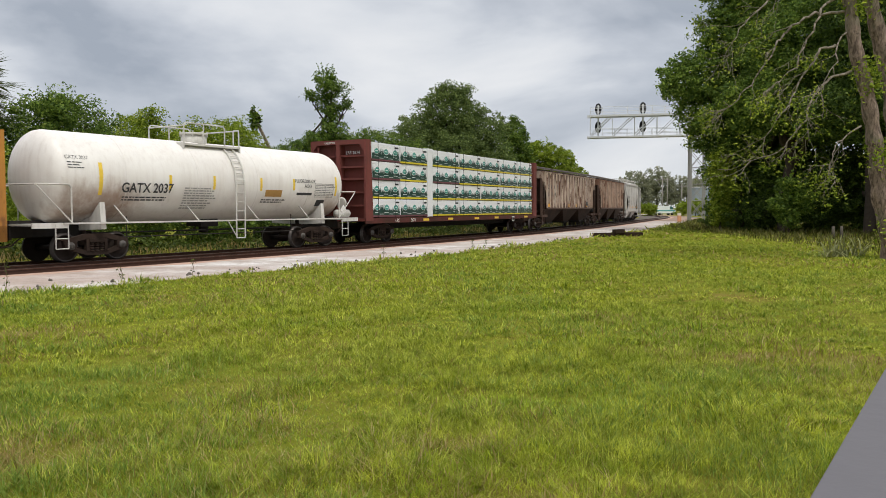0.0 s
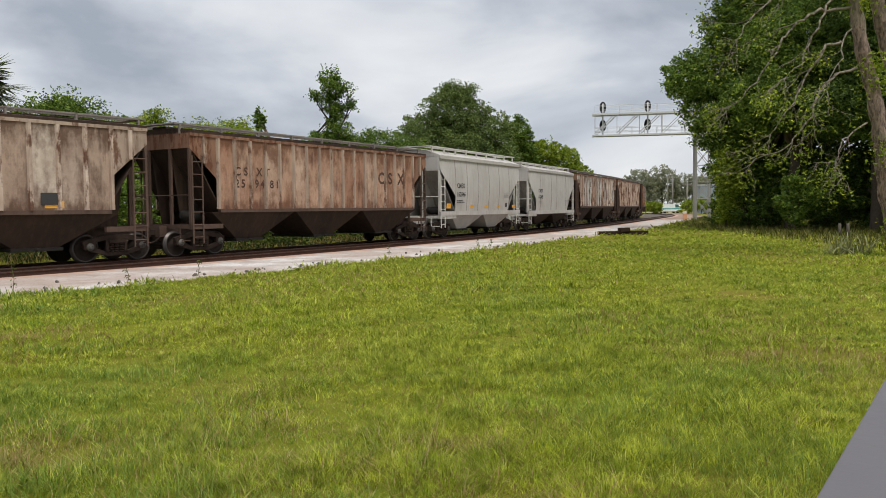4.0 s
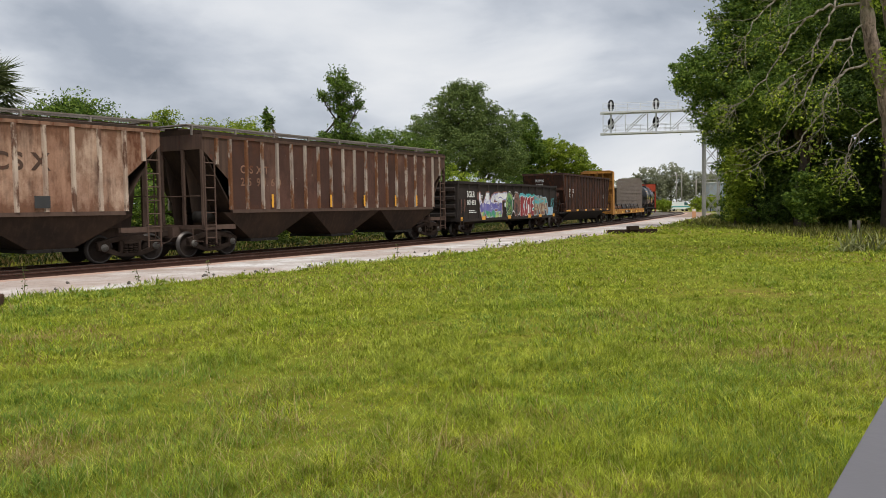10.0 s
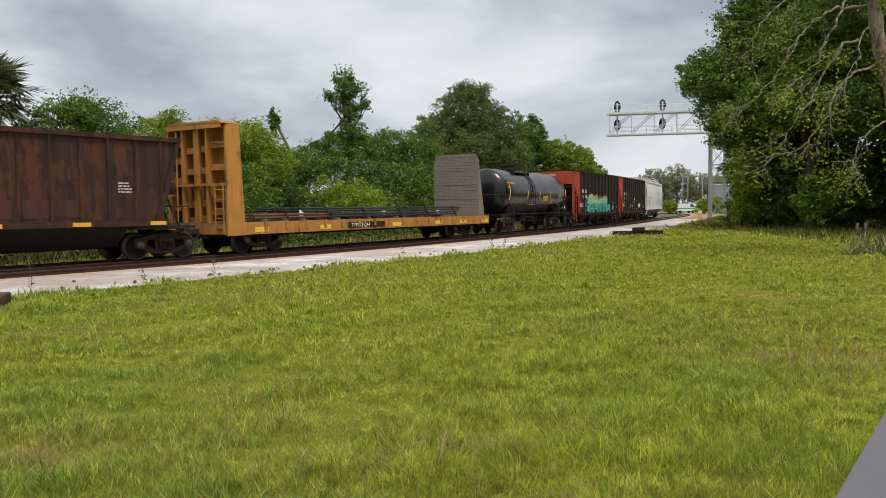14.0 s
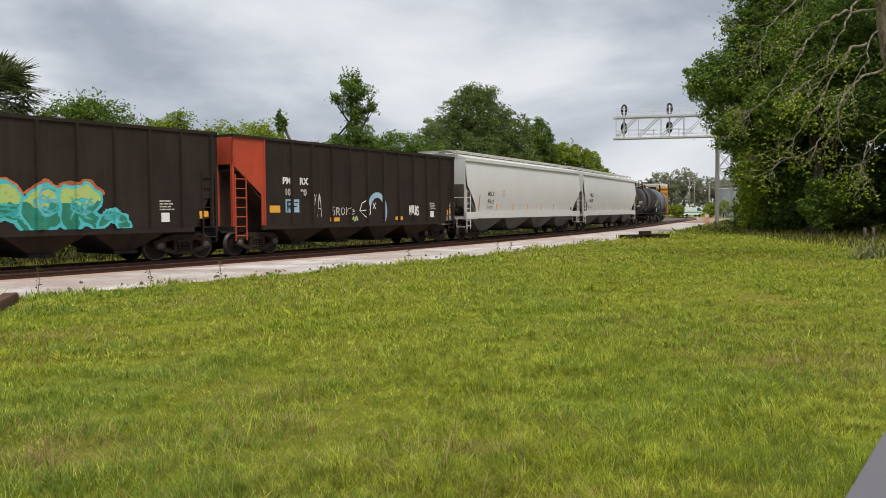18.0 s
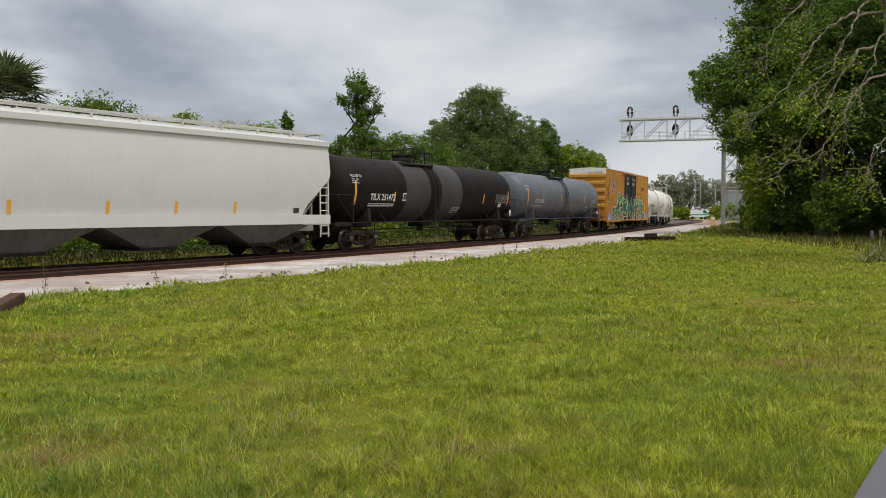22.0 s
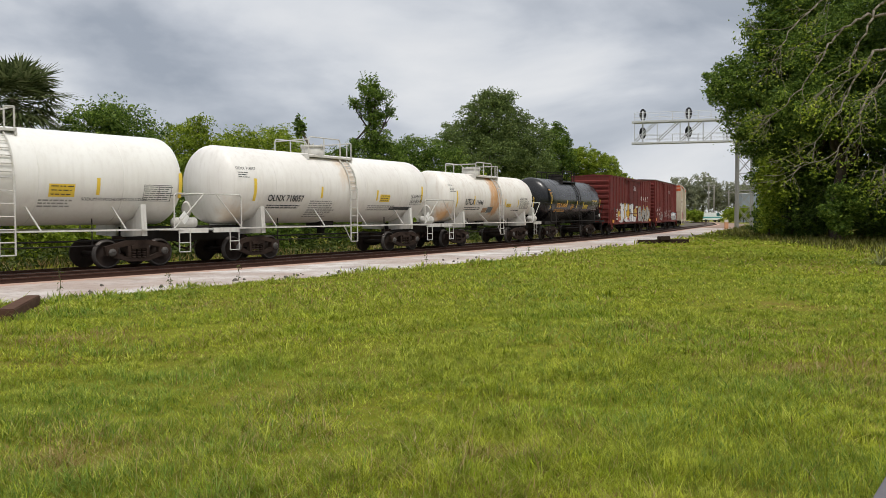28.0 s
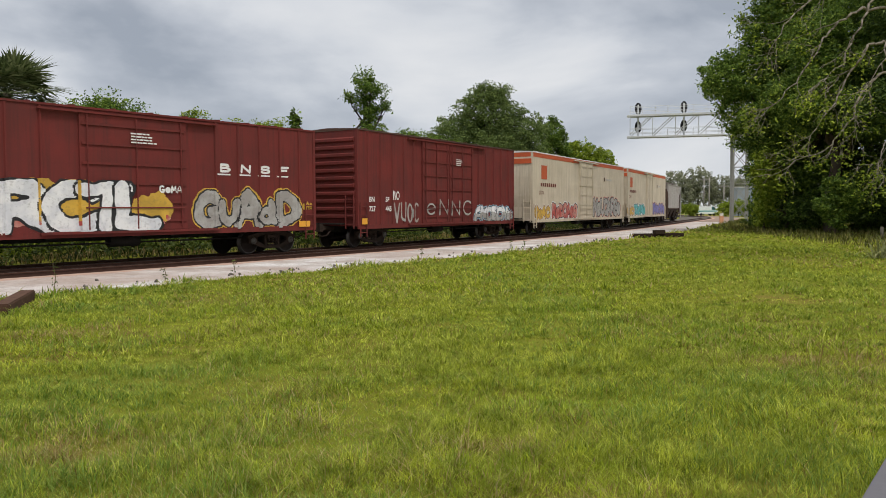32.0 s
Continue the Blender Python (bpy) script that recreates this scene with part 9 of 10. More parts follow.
def tree(name, label, x, y, blobs, count, size, mat, trunk_r=0.25, seed=1, clump=0.55, bark=BARK_DARK, category="tree", shell=0.75, group=""):
    """blobs are ellipsoids (dx, dy, z, rx, ry, rz) about the foot of the trunk."""
    rng = np.random.RandomState(seed)
    rr = random.Random(seed)
    t = empty(name, pose(x, y, GROUND), label=label, category=category, group=group)
    top = max(b[2] for b in blobs)
    bm = bmesh.new()
    pts = limb(bm, (0, 0, -0.1), (0.2, 0, top * 0.8), trunk_r, trunk_r * 0.45, rr, 5, 0.06, 10)
    part("trunk", bm, bark, t)
    for b in blobs:
        a = pts[rr.randrange(1, len(pts))]
        bm = bmesh.new()
        tip = Vector((b[0], b[1], b[2]))
        mid = limb(bm, a, tip, trunk_r * 0.45, trunk_r * 0.12, rr)
        part("branch", bm, bark, t)
        for k in range(4):
            bm = bmesh.new()
            limb(bm, mid[rr.randrange(2, len(mid))], tip + Vector((rr.uniform(-1, 1) * b[3], rr.uniform(-1, 1) * b[4], rr.uniform(-0.3, 1) * b[5])) * 0.8, trunk_r * 0.16, 0.012, rr, 4, 0.15, 5)
            part("twig", bm, bark, t)
    quads("crown", leaves(crown_points(blobs, int(count * 1.5), rng, clump, shell), size * 0.84, rng), mat, "", parent=t, n=3)
    return t


def fan_frond(bm, base, out, length, rng, droop=0.35):
    """A palm leaf: a stalk and a fan of narrow leaflets."""
    out = Vector(out).normalized()
    tip = Vector(base) + out * length * 0.55 + Vector((0, 0, -droop * 0.2 * length))
    rod(bm, base, tip, 0.02, 4, 0, 0.012)
    side = out.cross(Vector((0, 0, 1)))
    side = side.normalized() if side.length > 0.01 else Vector((1, 0, 0))
    up = side.cross(out)
    for k in range(21):
        a = -1.9 + 3.8 * k / 20
        d = (out * math.cos(a) + side * math.sin(a) + up * 0.12 + Vector((0, 0, -droop * rng.uniform(0.4, 1.2)))).normalized()
        L = length * rng.uniform(0.42, 0.58)
        w = d.cross(up)
        w = (w.normalized() if w.length > 0.01 else side) * 0.055
        m = tip + d * L * 0.5
        bm.faces.new([bm.verts.new(v) for v in (tip, m + w, tip + d * L + Vector((0, 0, -0.12 * L)), m - w)])


def palm(name, label, x, y, height, head, fronds, seed, lean=(0, 0), dead=14, trunk_r=0.2, ragged=False, category="palm tree"):
    rng = random.Random(seed)
    t = empty(name, pose(x, y, GROUND), label=label, category=category)
    bm = bmesh.new()
    top = Vector((lean[0], lean[1], height))
    pts = limb(bm, (0, 0, -0.1), top, trunk_r, trunk_r * 0.75, rng, 9, 0.02, 10)
    part("trunk", bm, BARK, t)
    for kind, n, mat in (("frond", fronds, FROND), ("dead_frond", dead, FROND_DEAD)):
        for k in range(n):
            a = 2.399 * k + rng.uniform(-0.2, 0.2)
            el = (1.25 - 1.75 * (k + 0.5) / n) if kind == "frond" else rng.uniform(-1.35, -0.7)
            bm = bmesh.new()
            fan_frond(bm, top + Vector((0, 0, -0.1 - (0.5 * rng.random() if kind == "dead_frond" else 0))), (math.cos(a) * math.cos(el), math.sin(a) * math.cos(el), math.sin(el)), head * rng.uniform(0.8, 1.1), rng, 0.25 if kind == "frond" else 0.7)
            part(kind, bm, mat, t)
    return t


def dying_palm(x, y):
    rng = np.random.RandomState(4)
    rr = random.Random(4)
    t = empty("dying_palm", pose(x, y, GROUND), label="leaning bare pale palm trunk with a ragged leaf tuft", category="palm tree")
    bm = bmesh.new()
    top = Vector((-2.3, 0, 8.6))
    loft(bm, [Vector((0, 0, -0.1)), Vector((-0.3, 0, 3.0)), Vector((-1.0, 0, 5.8)), Vector((-1.65, 0, 7.3)), top], [0.17, 0.15, 0.13, 0.12, 0.10], 10)
    part("trunk", bm, BARK, t)
    pts = np.array(top) + np.array([-0.1, 0, 0.0]) + rng.normal(size=(330, 3)) * np.array([0.20, 0.20, 0.46])
    quads("leaf_tuft", leaves(pts, 0.30, rng), LEAF_MID, "", parent=t, n=3)
    for k in range(9):
        bm = bmesh.new()
        a = 2.4 * k
        fan_frond(bm, top + Vector((0, 0, rr.uniform(-0.5, 0.7))), (math.cos(a), math.sin(a), rr.uniform(-0.6, 1.2)), 0.55, rr, 0.5)
        part("frond", bm, FROND, t)


def make_trees():
    B = "trees behind the railway"
    palm("cabbage_palm", "cabbage palm with stiff green fan fronds and a dead skirt", -20.2, 34.3, 7.0, 2.5, 74, 1, (0.2, 0.2), 60, 0.24)
    palm("cabbage_palm", "tall cabbage palm half hidden in vines", -24.5, 35.5, 7.0, 2.1, 26, 9, (0.2, 0.1), 18, 0.24)
    tree("broadleaf_tree", "bushy green broadleaf tree behind the track", -17.2, 37.5, [(-0.8, 0, 5.2, 2.0, 1.8, 1.8), (0.8, 0.4, 5.4, 1.8, 1.6, 1.6), (0.1, 0, 6.6, 0.9, 0.9, 0.8), (-0.6, -0.8, 3.3, 2.4, 1.8, 1.6), (1.4, -0.6, 3.0, 2.0, 1.6, 1.6)], 23000, 0.16, LEAF_MID, 0.2, 11, 0.4, group=B)
    tree("broadleaf_tree", "bushy green broadleaf tree behind the track", -14.6, 40.8, [(-0.4, 0, 5.0, 1.9, 1.7, 1.5), (0.6, 0, 6.1, 0.6, 0.6, 0.9), (1.2, 0.2, 4.5, 1.7, 1.6, 1.5), (0, -0.9, 3.0, 2.6, 1.8, 1.6)], 20000, 0.15, LEAF_LIGHT, 0.18, 12, 0.4, group=B)
    tree("broadleaf_tree", "spreading fresh green tree behind the track", -11.8, 43.6, [(-0.8, 0, 5.1, 1.7, 1.6, 1.5), (1.0, 0.3, 5.4, 1.8, 1.6, 1.3), (2.2, 0, 4.3, 1.4, 1.4, 1.3), (0, -1.0, 3.0, 2.8, 1.8, 1.6)], 22000, 0.15, LEAF_LIGHT, 0.18, 13, 0.4, group=B)
    tree("broadleaf_tree", "low green tree behind the track", -10.4, 48.8, [(0, 0, 4.0, 1.9, 1.7, 1.5), (1.5, 0.5, 4.2, 1.5, 1.5, 1.2), (0.4, -0.8, 2.4, 2.6, 1.8, 1.5)], 16000, 0.16, LEAF_MID, 0.17, 14, 0.4, group=B)
    dying_palm(-10.7, 61.5)
    tree("vine_covered_tree", "broad tree smothered in green and brown vines", -20.4, 35.6, [(-1.5, 0, 4.4, 1.7, 1.5, 1.3), (0.2, 0, 4.2, 1.4, 1.3, 1.3), (-0.4, 0, 2.8, 2.0, 1.6, 1.6), (-3.2, 0, 4.0, 1.6, 1.4, 1.8)], 20000, 0.16, LEAF_MID, 0.2, 21, 0.4, group=B)
    tree("vine_covered_tree", "tall narrow tree hung with vines", -7.0, 57.4, [(-0.1, 0, 11.2, 0.75, 0.7, 0.55), (0.3, 0, 10.3, 1.15, 1.0, 0.75), (-1.2, 0, 9.8, 0.35, 0.3, 0.5), (0.1, 0, 9.3, 1.0, 0.9, 0.75), (1.4, 0, 9.3, 0.35, 0.3, 0.45), (0.3, 0, 8.2, 0.8, 0.7, 0.9), (0.4, 0, 7.2, 1.1, 1.0, 0.9), (-0.6, 0, 6.4, 1.3, 1.1, 1.0), (1.2, 0, 6.0, 1.4, 1.2, 1.1), (-2.2, 0, 5.4, 1.8, 1.5, 1.4), (0.6, -0.8, 4.4, 2.6, 1.8, 1.7)], 20000, 0.17, LEAF_MID, 0.2, 15, 0.36, group=B)
    tree("vine_covered_tree", "vine-hung green thicket tree", -3.6, 60.3, [(-0.8, 0, 6.4, 2.0, 1.7, 1.5), (1.6, 0.4, 5.8, 1.9, 1.6, 1.5), (0.2, -0.8, 3.8, 3.0, 1.8, 2.0), (2.8, 0, 4.2, 1.6, 1.4, 1.6)], 25000, 0.16, LEAF_MID, 0.2, 16, 0.42, group=B)
    tree("round_oak", "large round dark green oak behind the line", 3.2, 103.0, [(0, 0, 13.6, 4.2, 4, 3.8), (-3.6, 0, 11.0, 3.8, 3.6, 3.2), (3.8, 0, 11.2, 3.8, 3.6, 3.4), (0.4, -1, 16.2, 2.4, 2.2, 1.6), (-0.5, -2, 8.6, 5.6, 4, 3.2), (4.5, -1, 7.6, 3.6, 3.4, 2.8)], 44000, 0.30, LEAF_OAK, 0.5, 17, 0.75, group=B)
    tree("broadleaf_tree", "slim dark green tree beside the oak", 12.6, 116.0, [(0, 0, 12.6, 2.2, 2, 2.4), (0.8, 0, 9.8, 2.6, 2.4, 2.6), (-1, 0, 7, 3, 2.6, 2.4)], 11000, 0.36, LEAF_MID, 0.3, 18, 0.6, group=B)
    tree("broadleaf_tree", "fresh green tree at the bend of the line", 17.6, 118.5, [(0, 0, 9.6, 3.0, 2.6, 2.4), (2.4, 0, 8.4, 2.6, 2.4, 2.2), (4.2, 0.2, 6.6, 2.4, 2.2, 2.0), (-1.2, 0, 6.5, 3.2, 2.6, 2.6), (1.5, -0.5, 4.2, 4.4, 2.4, 2.4)], 17000, 0.34, LEAF_LIGHT, 0.3, 19, 0.55, group=B)
    # undergrowth along the line
    rr = random.Random(44)
    k = 0
    for s in [-52, -46, -40, -35, -30, -25, -20, -15, -10, -5, 0, 5, 10, 15, 20, 26, 32, 38, 45, 52, 60]:
        side = -rr.uniform(7.2, 9.4)
        x, y, _ = on_line(s, side)
        h = rr.uniform(3.4, 5.0) if s < 40 else rr.uniform(2.6, 3.8)
        tree("thicket_bush", "dense green thicket bush beside the track", x, y, [(0, 0, h * 0.55, 2.6, 2.2, h * 0.5), (1.6, 0.5, h * 0.4, 1.9, 1.6, h * 0.42), (-1.5, -0.3, h * 0.42, 1.9, 1.6, h * 0.4), (0.3, -0.9, h * 0.25, 2.6, 1.4, h * 0.26)], 8800, 0.18 + 0.0015 * max(0, s), (LEAF_MID, LEAF_DARK, LEAF_LIGHT, LEAF_MID)[k % 4], 0.08, 100 + k, 0.36, category="bush", group="undergrowth behind the railway")
        k += 1
    for s, side in ((12, -5.6), (18, -5.4), (24, -5.6), (30, -5.8)):
        x, y, _ = on_line(s, side - 0.6)
        palm("palmetto", "low scrub palmetto with fan leaves", x, y, 0.5, 1.9, 16, 200 + s, (0, 0), 3, 0.12, category="palmetto")
    # the near grove at the end of the lawn
    G = "grove beside the lawn"
    big = [(-4.1, -1.0, 11.2, 2.5, 2.4, 1.9), (-2.4, -1.5, 9.0, 2.7, 2.6, 2.2), (-1.0, -1.0, 14.6, 2.7, 2.6, 2.6), (0.6, -1.0, 17.6, 3.6, 3.0, 2.6), (1.0, -1.5, 12.0, 3.6, 3.2, 3.2), (-0.9, -0.5, 6.9, 2.9, 2.7, 2.0), (0.4, 1.5, 4.6, 2.6, 2.2, 1.9), (1.0, 3.0, 2.2, 2.4, 1.8, 1.8), (2.6, -1.0, 8.0, 3.4, 3.0, 2.6)]
    tree("grove_oak", "tall green oak with a dense hanging crown", 24.0, 60.0, big, 80000, 0.25, LEAF_MID, 0.45, 31, 0.55, group=G)
    tree("grove_oak", "broad dark oak with branches down to the grass", 25.5, 55.5, [(0, -2.0, 12.5, 4.2, 3.6, 3.0), (2.5, -2.0, 15.0, 4.0, 3.4, 3.0), (-2.2, -2.0, 9.0, 3.2, 3.0, 2.4), (1.8, -2.2, 8.5, 4.0, 3.4, 2.4), (-0.5, 2.5, 4.6, 3.4, 2.2, 2.4), (2.8, 3.0, 3.0, 3.2, 2.0, 2.4)], 50000, 0.25, LEAF_MID, 0.5, 32, 0.55, group=G)
    tree("grove_oak", "deep green oak at the back of the lawn", 28.5, 50.0, [(0, -2.0, 11.0, 4.2, 3.6, 3.0), (-2.4, -2.0, 7.8, 3.2, 3.0, 2.2), (2.2, -2.0, 7.6, 4.0, 3.4, 2.4), (0, -1.5, 14.0, 4.0, 3.4, 2.8), (0.5, 3.0, 3.2, 4.0, 2.0, 2.6)], 42000, 0.25, LEAF_DARK, 0.45, 33, 0.52, group=G)
    tree("grove_oak", "deep green oak in the shade of the grove", 29.5, 43.5, [(0, -1.5, 9.8, 4.0, 3.4, 3.0), (-2.2, -1.8, 7.2, 3.0, 2.8, 1.9), (1.8, 2.5, 4.4, 3.4, 2.0, 2.6), (0.4, -1.0, 13.0, 3.8, 3.2, 2.8)], 30000, 0.27, LEAF_DARK, 0.4, 34, 0.5, group=G)
    for k, (x, y) in enumerate(((31.5, 63.0), (34.0, 57.0), (35.5, 51.0), (36.5, 45.0), (36.0, 39.0))):
        tree("grove_oak", "dark oak standing behind the front row of the grove", x, y, [(0, 0, 10.5, 3.8, 3.2, 3.6), (-1.2, 0, 6.0, 3.6, 3.0, 3.2), (0.8, 0, 2.4, 3.8, 2.8, 2.6)], 9000, 0.42, LEAF_DARK, 0.35, 600 + k, 0.7, group=G)
    tree("small_tree", "small fresh green tree in front of the dark grove", 22.7, 49.0, [(0.2, 0, 3.1, 0.75, 0.7, 0.6), (0.6, 0, 2.2, 0.85, 0.8, 0.7), (-0.5, 0, 1.9, 0.7, 0.7, 0.6), (-0.1, 0, 1.1, 0.7, 0.7, 0.6)], 3600, 0.22, LEAF_MID, 0.07, 35, 0.35, group=G)
    tree("small_tree", "fresh green sapling at the edge of the grove", 21.5, 57.2, [(0, 0, 4.4, 0.8, 0.8, 1.3), (0.3, 0, 2.8, 0.9, 0.9, 1.2), (0.1, 0, 1.4, 0.8, 0.8, 0.9)], 6500, 0.24, LEAF_LIGHT, 0.08, 36, 0.35, group=G)
    for k, (x, y) in enumerate(((25.3, 66.0), (25.6, 63.5), (26.2, 60.5), (28.5, 56.5), (30.0, 52.5), (31.5, 47.0), (23.6, 56.5))):
        tree("grove_bush", "dark shrub at the foot of the grove", x, y, [(0, 0, 1.2, 2.2, 1.9, 1.3), (1.3, 0.4, 1.9, 1.7, 1.5, 1.3)], 5000, 0.2, (LEAF_DARK, LEAF_MID)[k % 2], 0.07, 300 + k, 0.35, category="bush", group=G)
    # far woods beyond the bend
    for k, (x, y, h) in enumerate(((58, 245, 10), (66, 250, 14), (74, 252, 15), (83, 250, 13), (92, 255, 14), (102, 250, 13), (112, 252, 15), (50, 262, 11), (124, 250, 14), (40, 280, 10), (138, 255, 14))):
        tree("distant_tree", "hazy grey-green tree far beyond the bend", x, y, [(0, 0, h * 0.72, 4.6, 4, h * 0.26), (3.5, 0, h * 0.55, 4.2, 4, h * 0.24), (-3.5, 0, h * 0.5, 4.2, 4, h * 0.24), (0, -1, h * 0.3, 6, 4, h * 0.28)], 6500, 0.6, LEAF_FAR, 0.4, 400 + k, 1.0, group="distant trees")


TWIG = plain("pale_dead_twigs", (0.22, 0.19, 0.155), 0.95, 0, 0.35, 9)


def bare_tree():
    """The half-bare tree in front: two leaning trunks, thin drooping twigs and a few new leaves."""
    rr = random.Random(77)
    rng = np.random.RandomState(77)
    t = empty("half_bare_tree", pose(15.6, 26.9, GROUND), label="old twin-trunked tree with pale bark, bare twigs and vines", category="tree")
    tips = []

    def shoot(bm, p, d, L, r, depth, sag):
        steps = 5 if depth > 1 else 4
        pts = [p]
        for k in range(steps):
            d = (d + Vector((rr.uniform(-0.34, 0.34), rr.uniform(-0.3, 0.3), rr.uniform(-0.34, 0.34) - sag))).normalized()
            q = pts[-1] + d * L / steps
            f0, f1 = 1 - 0.62 * k / steps, 1 - 0.62 * (k + 1) / steps
            rod(bm, pts[-1], q, r * f0, 6 if depth > 1 else 3, 0, r * f1)
            pts.append(q)
        if depth == 0:
            tips.append(pts[-1])
            return
        for k in range(3 if depth > 2 else rr.choice((2, 3, 3))):
            j = rr.randrange(1, steps + 1)
            nd = (d + Vector((rr.uniform(-0.9, 0.6), rr.uniform(-0.7, 0.7), rr.uniform(-0.8, 0.6)))).normalized()
            shoot(bm, pts[j], nd, L * rr.uniform(0.45, 0.8), max(0.008, r * (1 - 0.62 * j / steps) * 0.68), depth - 1, sag)

    for (x0, x1, top, r) in ((0.55, -1.5, 10.4, 0.29), (1.8, -0.4, 10.6, 0.33)):
        bm = bmesh.new()
        n = 40
        loft(bm, [Vector((x0 + (x1 - x0) * k / n + 0.07 * math.sin(0.3 * k + 4 * x0), 0.6 * (x0 > 1), -0.1 + (top + 0.1) * k / n)) for k in range(n + 1)], [r * (1 - 0.35 * k / n) * (1 + 0.10 * math.sin(1.7 * k) + 0.5 * math.exp(-0.5 * k)) for k in range(n + 1)], 18)
        part("trunk", bm, BARK, t)
    # long bare boughs that arch out over the lawn and droop, each set with curling twigs
    boughs = (((-1.23, 8.39), (-2.46, 8.33), (-3.17, 7.9), (-3.75, 7.33), (-4.23, 6.5), (-4.8, 5.68), (-5.5, 5.1)),
              ((-1.52, 7.33), (-2.23, 7.1), (-2.8, 6.27), (-3.4, 5.2), (-4.1, 4.16)),
              ((-1.0, 6.39), (-1.88, 6.16), (-2.46, 5.45), (-2.94, 4.5), (-3.4, 3.8), (-4.7, 3.33)),
              ((-0.7, 4.6), (-1.3, 4.16), (-1.88, 3.7), (-2.1, 3.2)),
              ((-1.3, 9.2), (-2.6, 9.5), (-3.6, 9.1), (-4.8, 8.1), (-5.5, 7.2)),
              ((-1.3, 9.0), (-2.0, 8.7), (-2.6, 7.7), (-3.0, 6.6), (-3.7, 6.0)),
              ((-1.2, 7.9), (-1.7, 7.2), (-1.9, 6.2), (-2.4, 5.6)))
    for k, way in enumerate(boughs):
        bm = bmesh.new()
        depth = rr.uniform(-1.1, -0.2)
        pts = []
        for (xa, za), (xb, zb) in zip(way, way[1:]):
            for j in range(4):
                f = j / 4
                pts.append(Vector((xa + (xb - xa) * f, 0, za + (zb - za) * f)) + Vector((rr.uniform(-0.06, 0.06), rr.uniform(-0.05, 0.05), rr.uniform(-0.06, 0.06))))
        pts.append(Vector((way[-1][0], 0, way[-1][1])))
        n = len(pts) - 1
        for j, q in enumerate(pts):
            q.y += depth * j / n + 0.1 * math.sin(0.8 * j + k)
        rad = 0.050 if len(way) > 4 else 0.034
        for j in range(n):
            rod(bm, pts[j], pts[j + 1], rad * (1 - 0.78 * j / n), 7, 0, rad * (1 - 0.78 * (j + 1) / n))
        for j in range(3, n + 1):
            for _ in range(rr.choice((0, 0, 1)) if j < n else 3):
                d = (pts[j] - pts[j - 1]).normalized() + Vector((rr.uniform(-0.9, 0.5), rr.uniform(-0.8, 0.8), rr.uniform(-0.9, 0.7)))
                shoot(bm, pts[j], d.normalized(), rr.uniform(0.5, 1.3), rr.uniform(0.010, 0.018), 2, 0.05)
        part("branch", bm, TWIG, t)
    c = np.array([tuple(p) for p in tips])
    i = rng.randint(0, len(c), 2600)
    quads("new_leaves", leaves(c[i] + rng.normal(size=(2600, 3)) * 0.17, 0.10, rng), LEAF_LIGHT, "sparse fresh leaves at the twig ends", parent=t, n=3)
    n = 5000
    z = rng.uniform(0.3, 9.5, n)
    pts = np.stack([-0.19 * z + 0.6 + rng.normal(0, 0.24, n), rng.normal(-0.1, 0.24, n), z], 1)
    pts = pts[np.sin(z * 2.3) + rng.uniform(-1, 1, n) > 0.55]
    quads("vine", leaves(pts, 0.14, rng), LEAF_LIGHT, "fresh green vine on the trunk", parent=t, n=3)
    # upper crown that hangs into view
    quads("crown", leaves(crown_points([(-2.5, 1.0, 11.5, 2.6, 2.0, 1.4), (0.5, 0.5, 12.2, 2.8, 2.2, 1.6), (-4.2, 1.2, 10.4, 1.5, 1.2, 0.8)], 8000, rng, 0.35, 0.7), 0.16, rng), LEAF_LIGHT, "", parent=t, n=3)


make_trees()
bare_tree()

# ---- signal bridge, trackside clutter and distance ----
GALV = plain("galvanised_steel", (0.56, 0.57, 0.58), 0.55, 0.1, 0.12, 8)
SIGNAL_BLACK = plain("matt_black_signal_case", (0.012, 0.012, 0.013), 0.7, 0, 0.2, 10)
MAST_STEEL = plain("dull_galvanised_steel", (0.27, 0.265, 0.25), 0.6, 0.3, 0.25, 6)
POLE_GREY = plain("weathered_pole", (0.26, 0.24, 0.22), 0.9, 0, 0.3, 5)


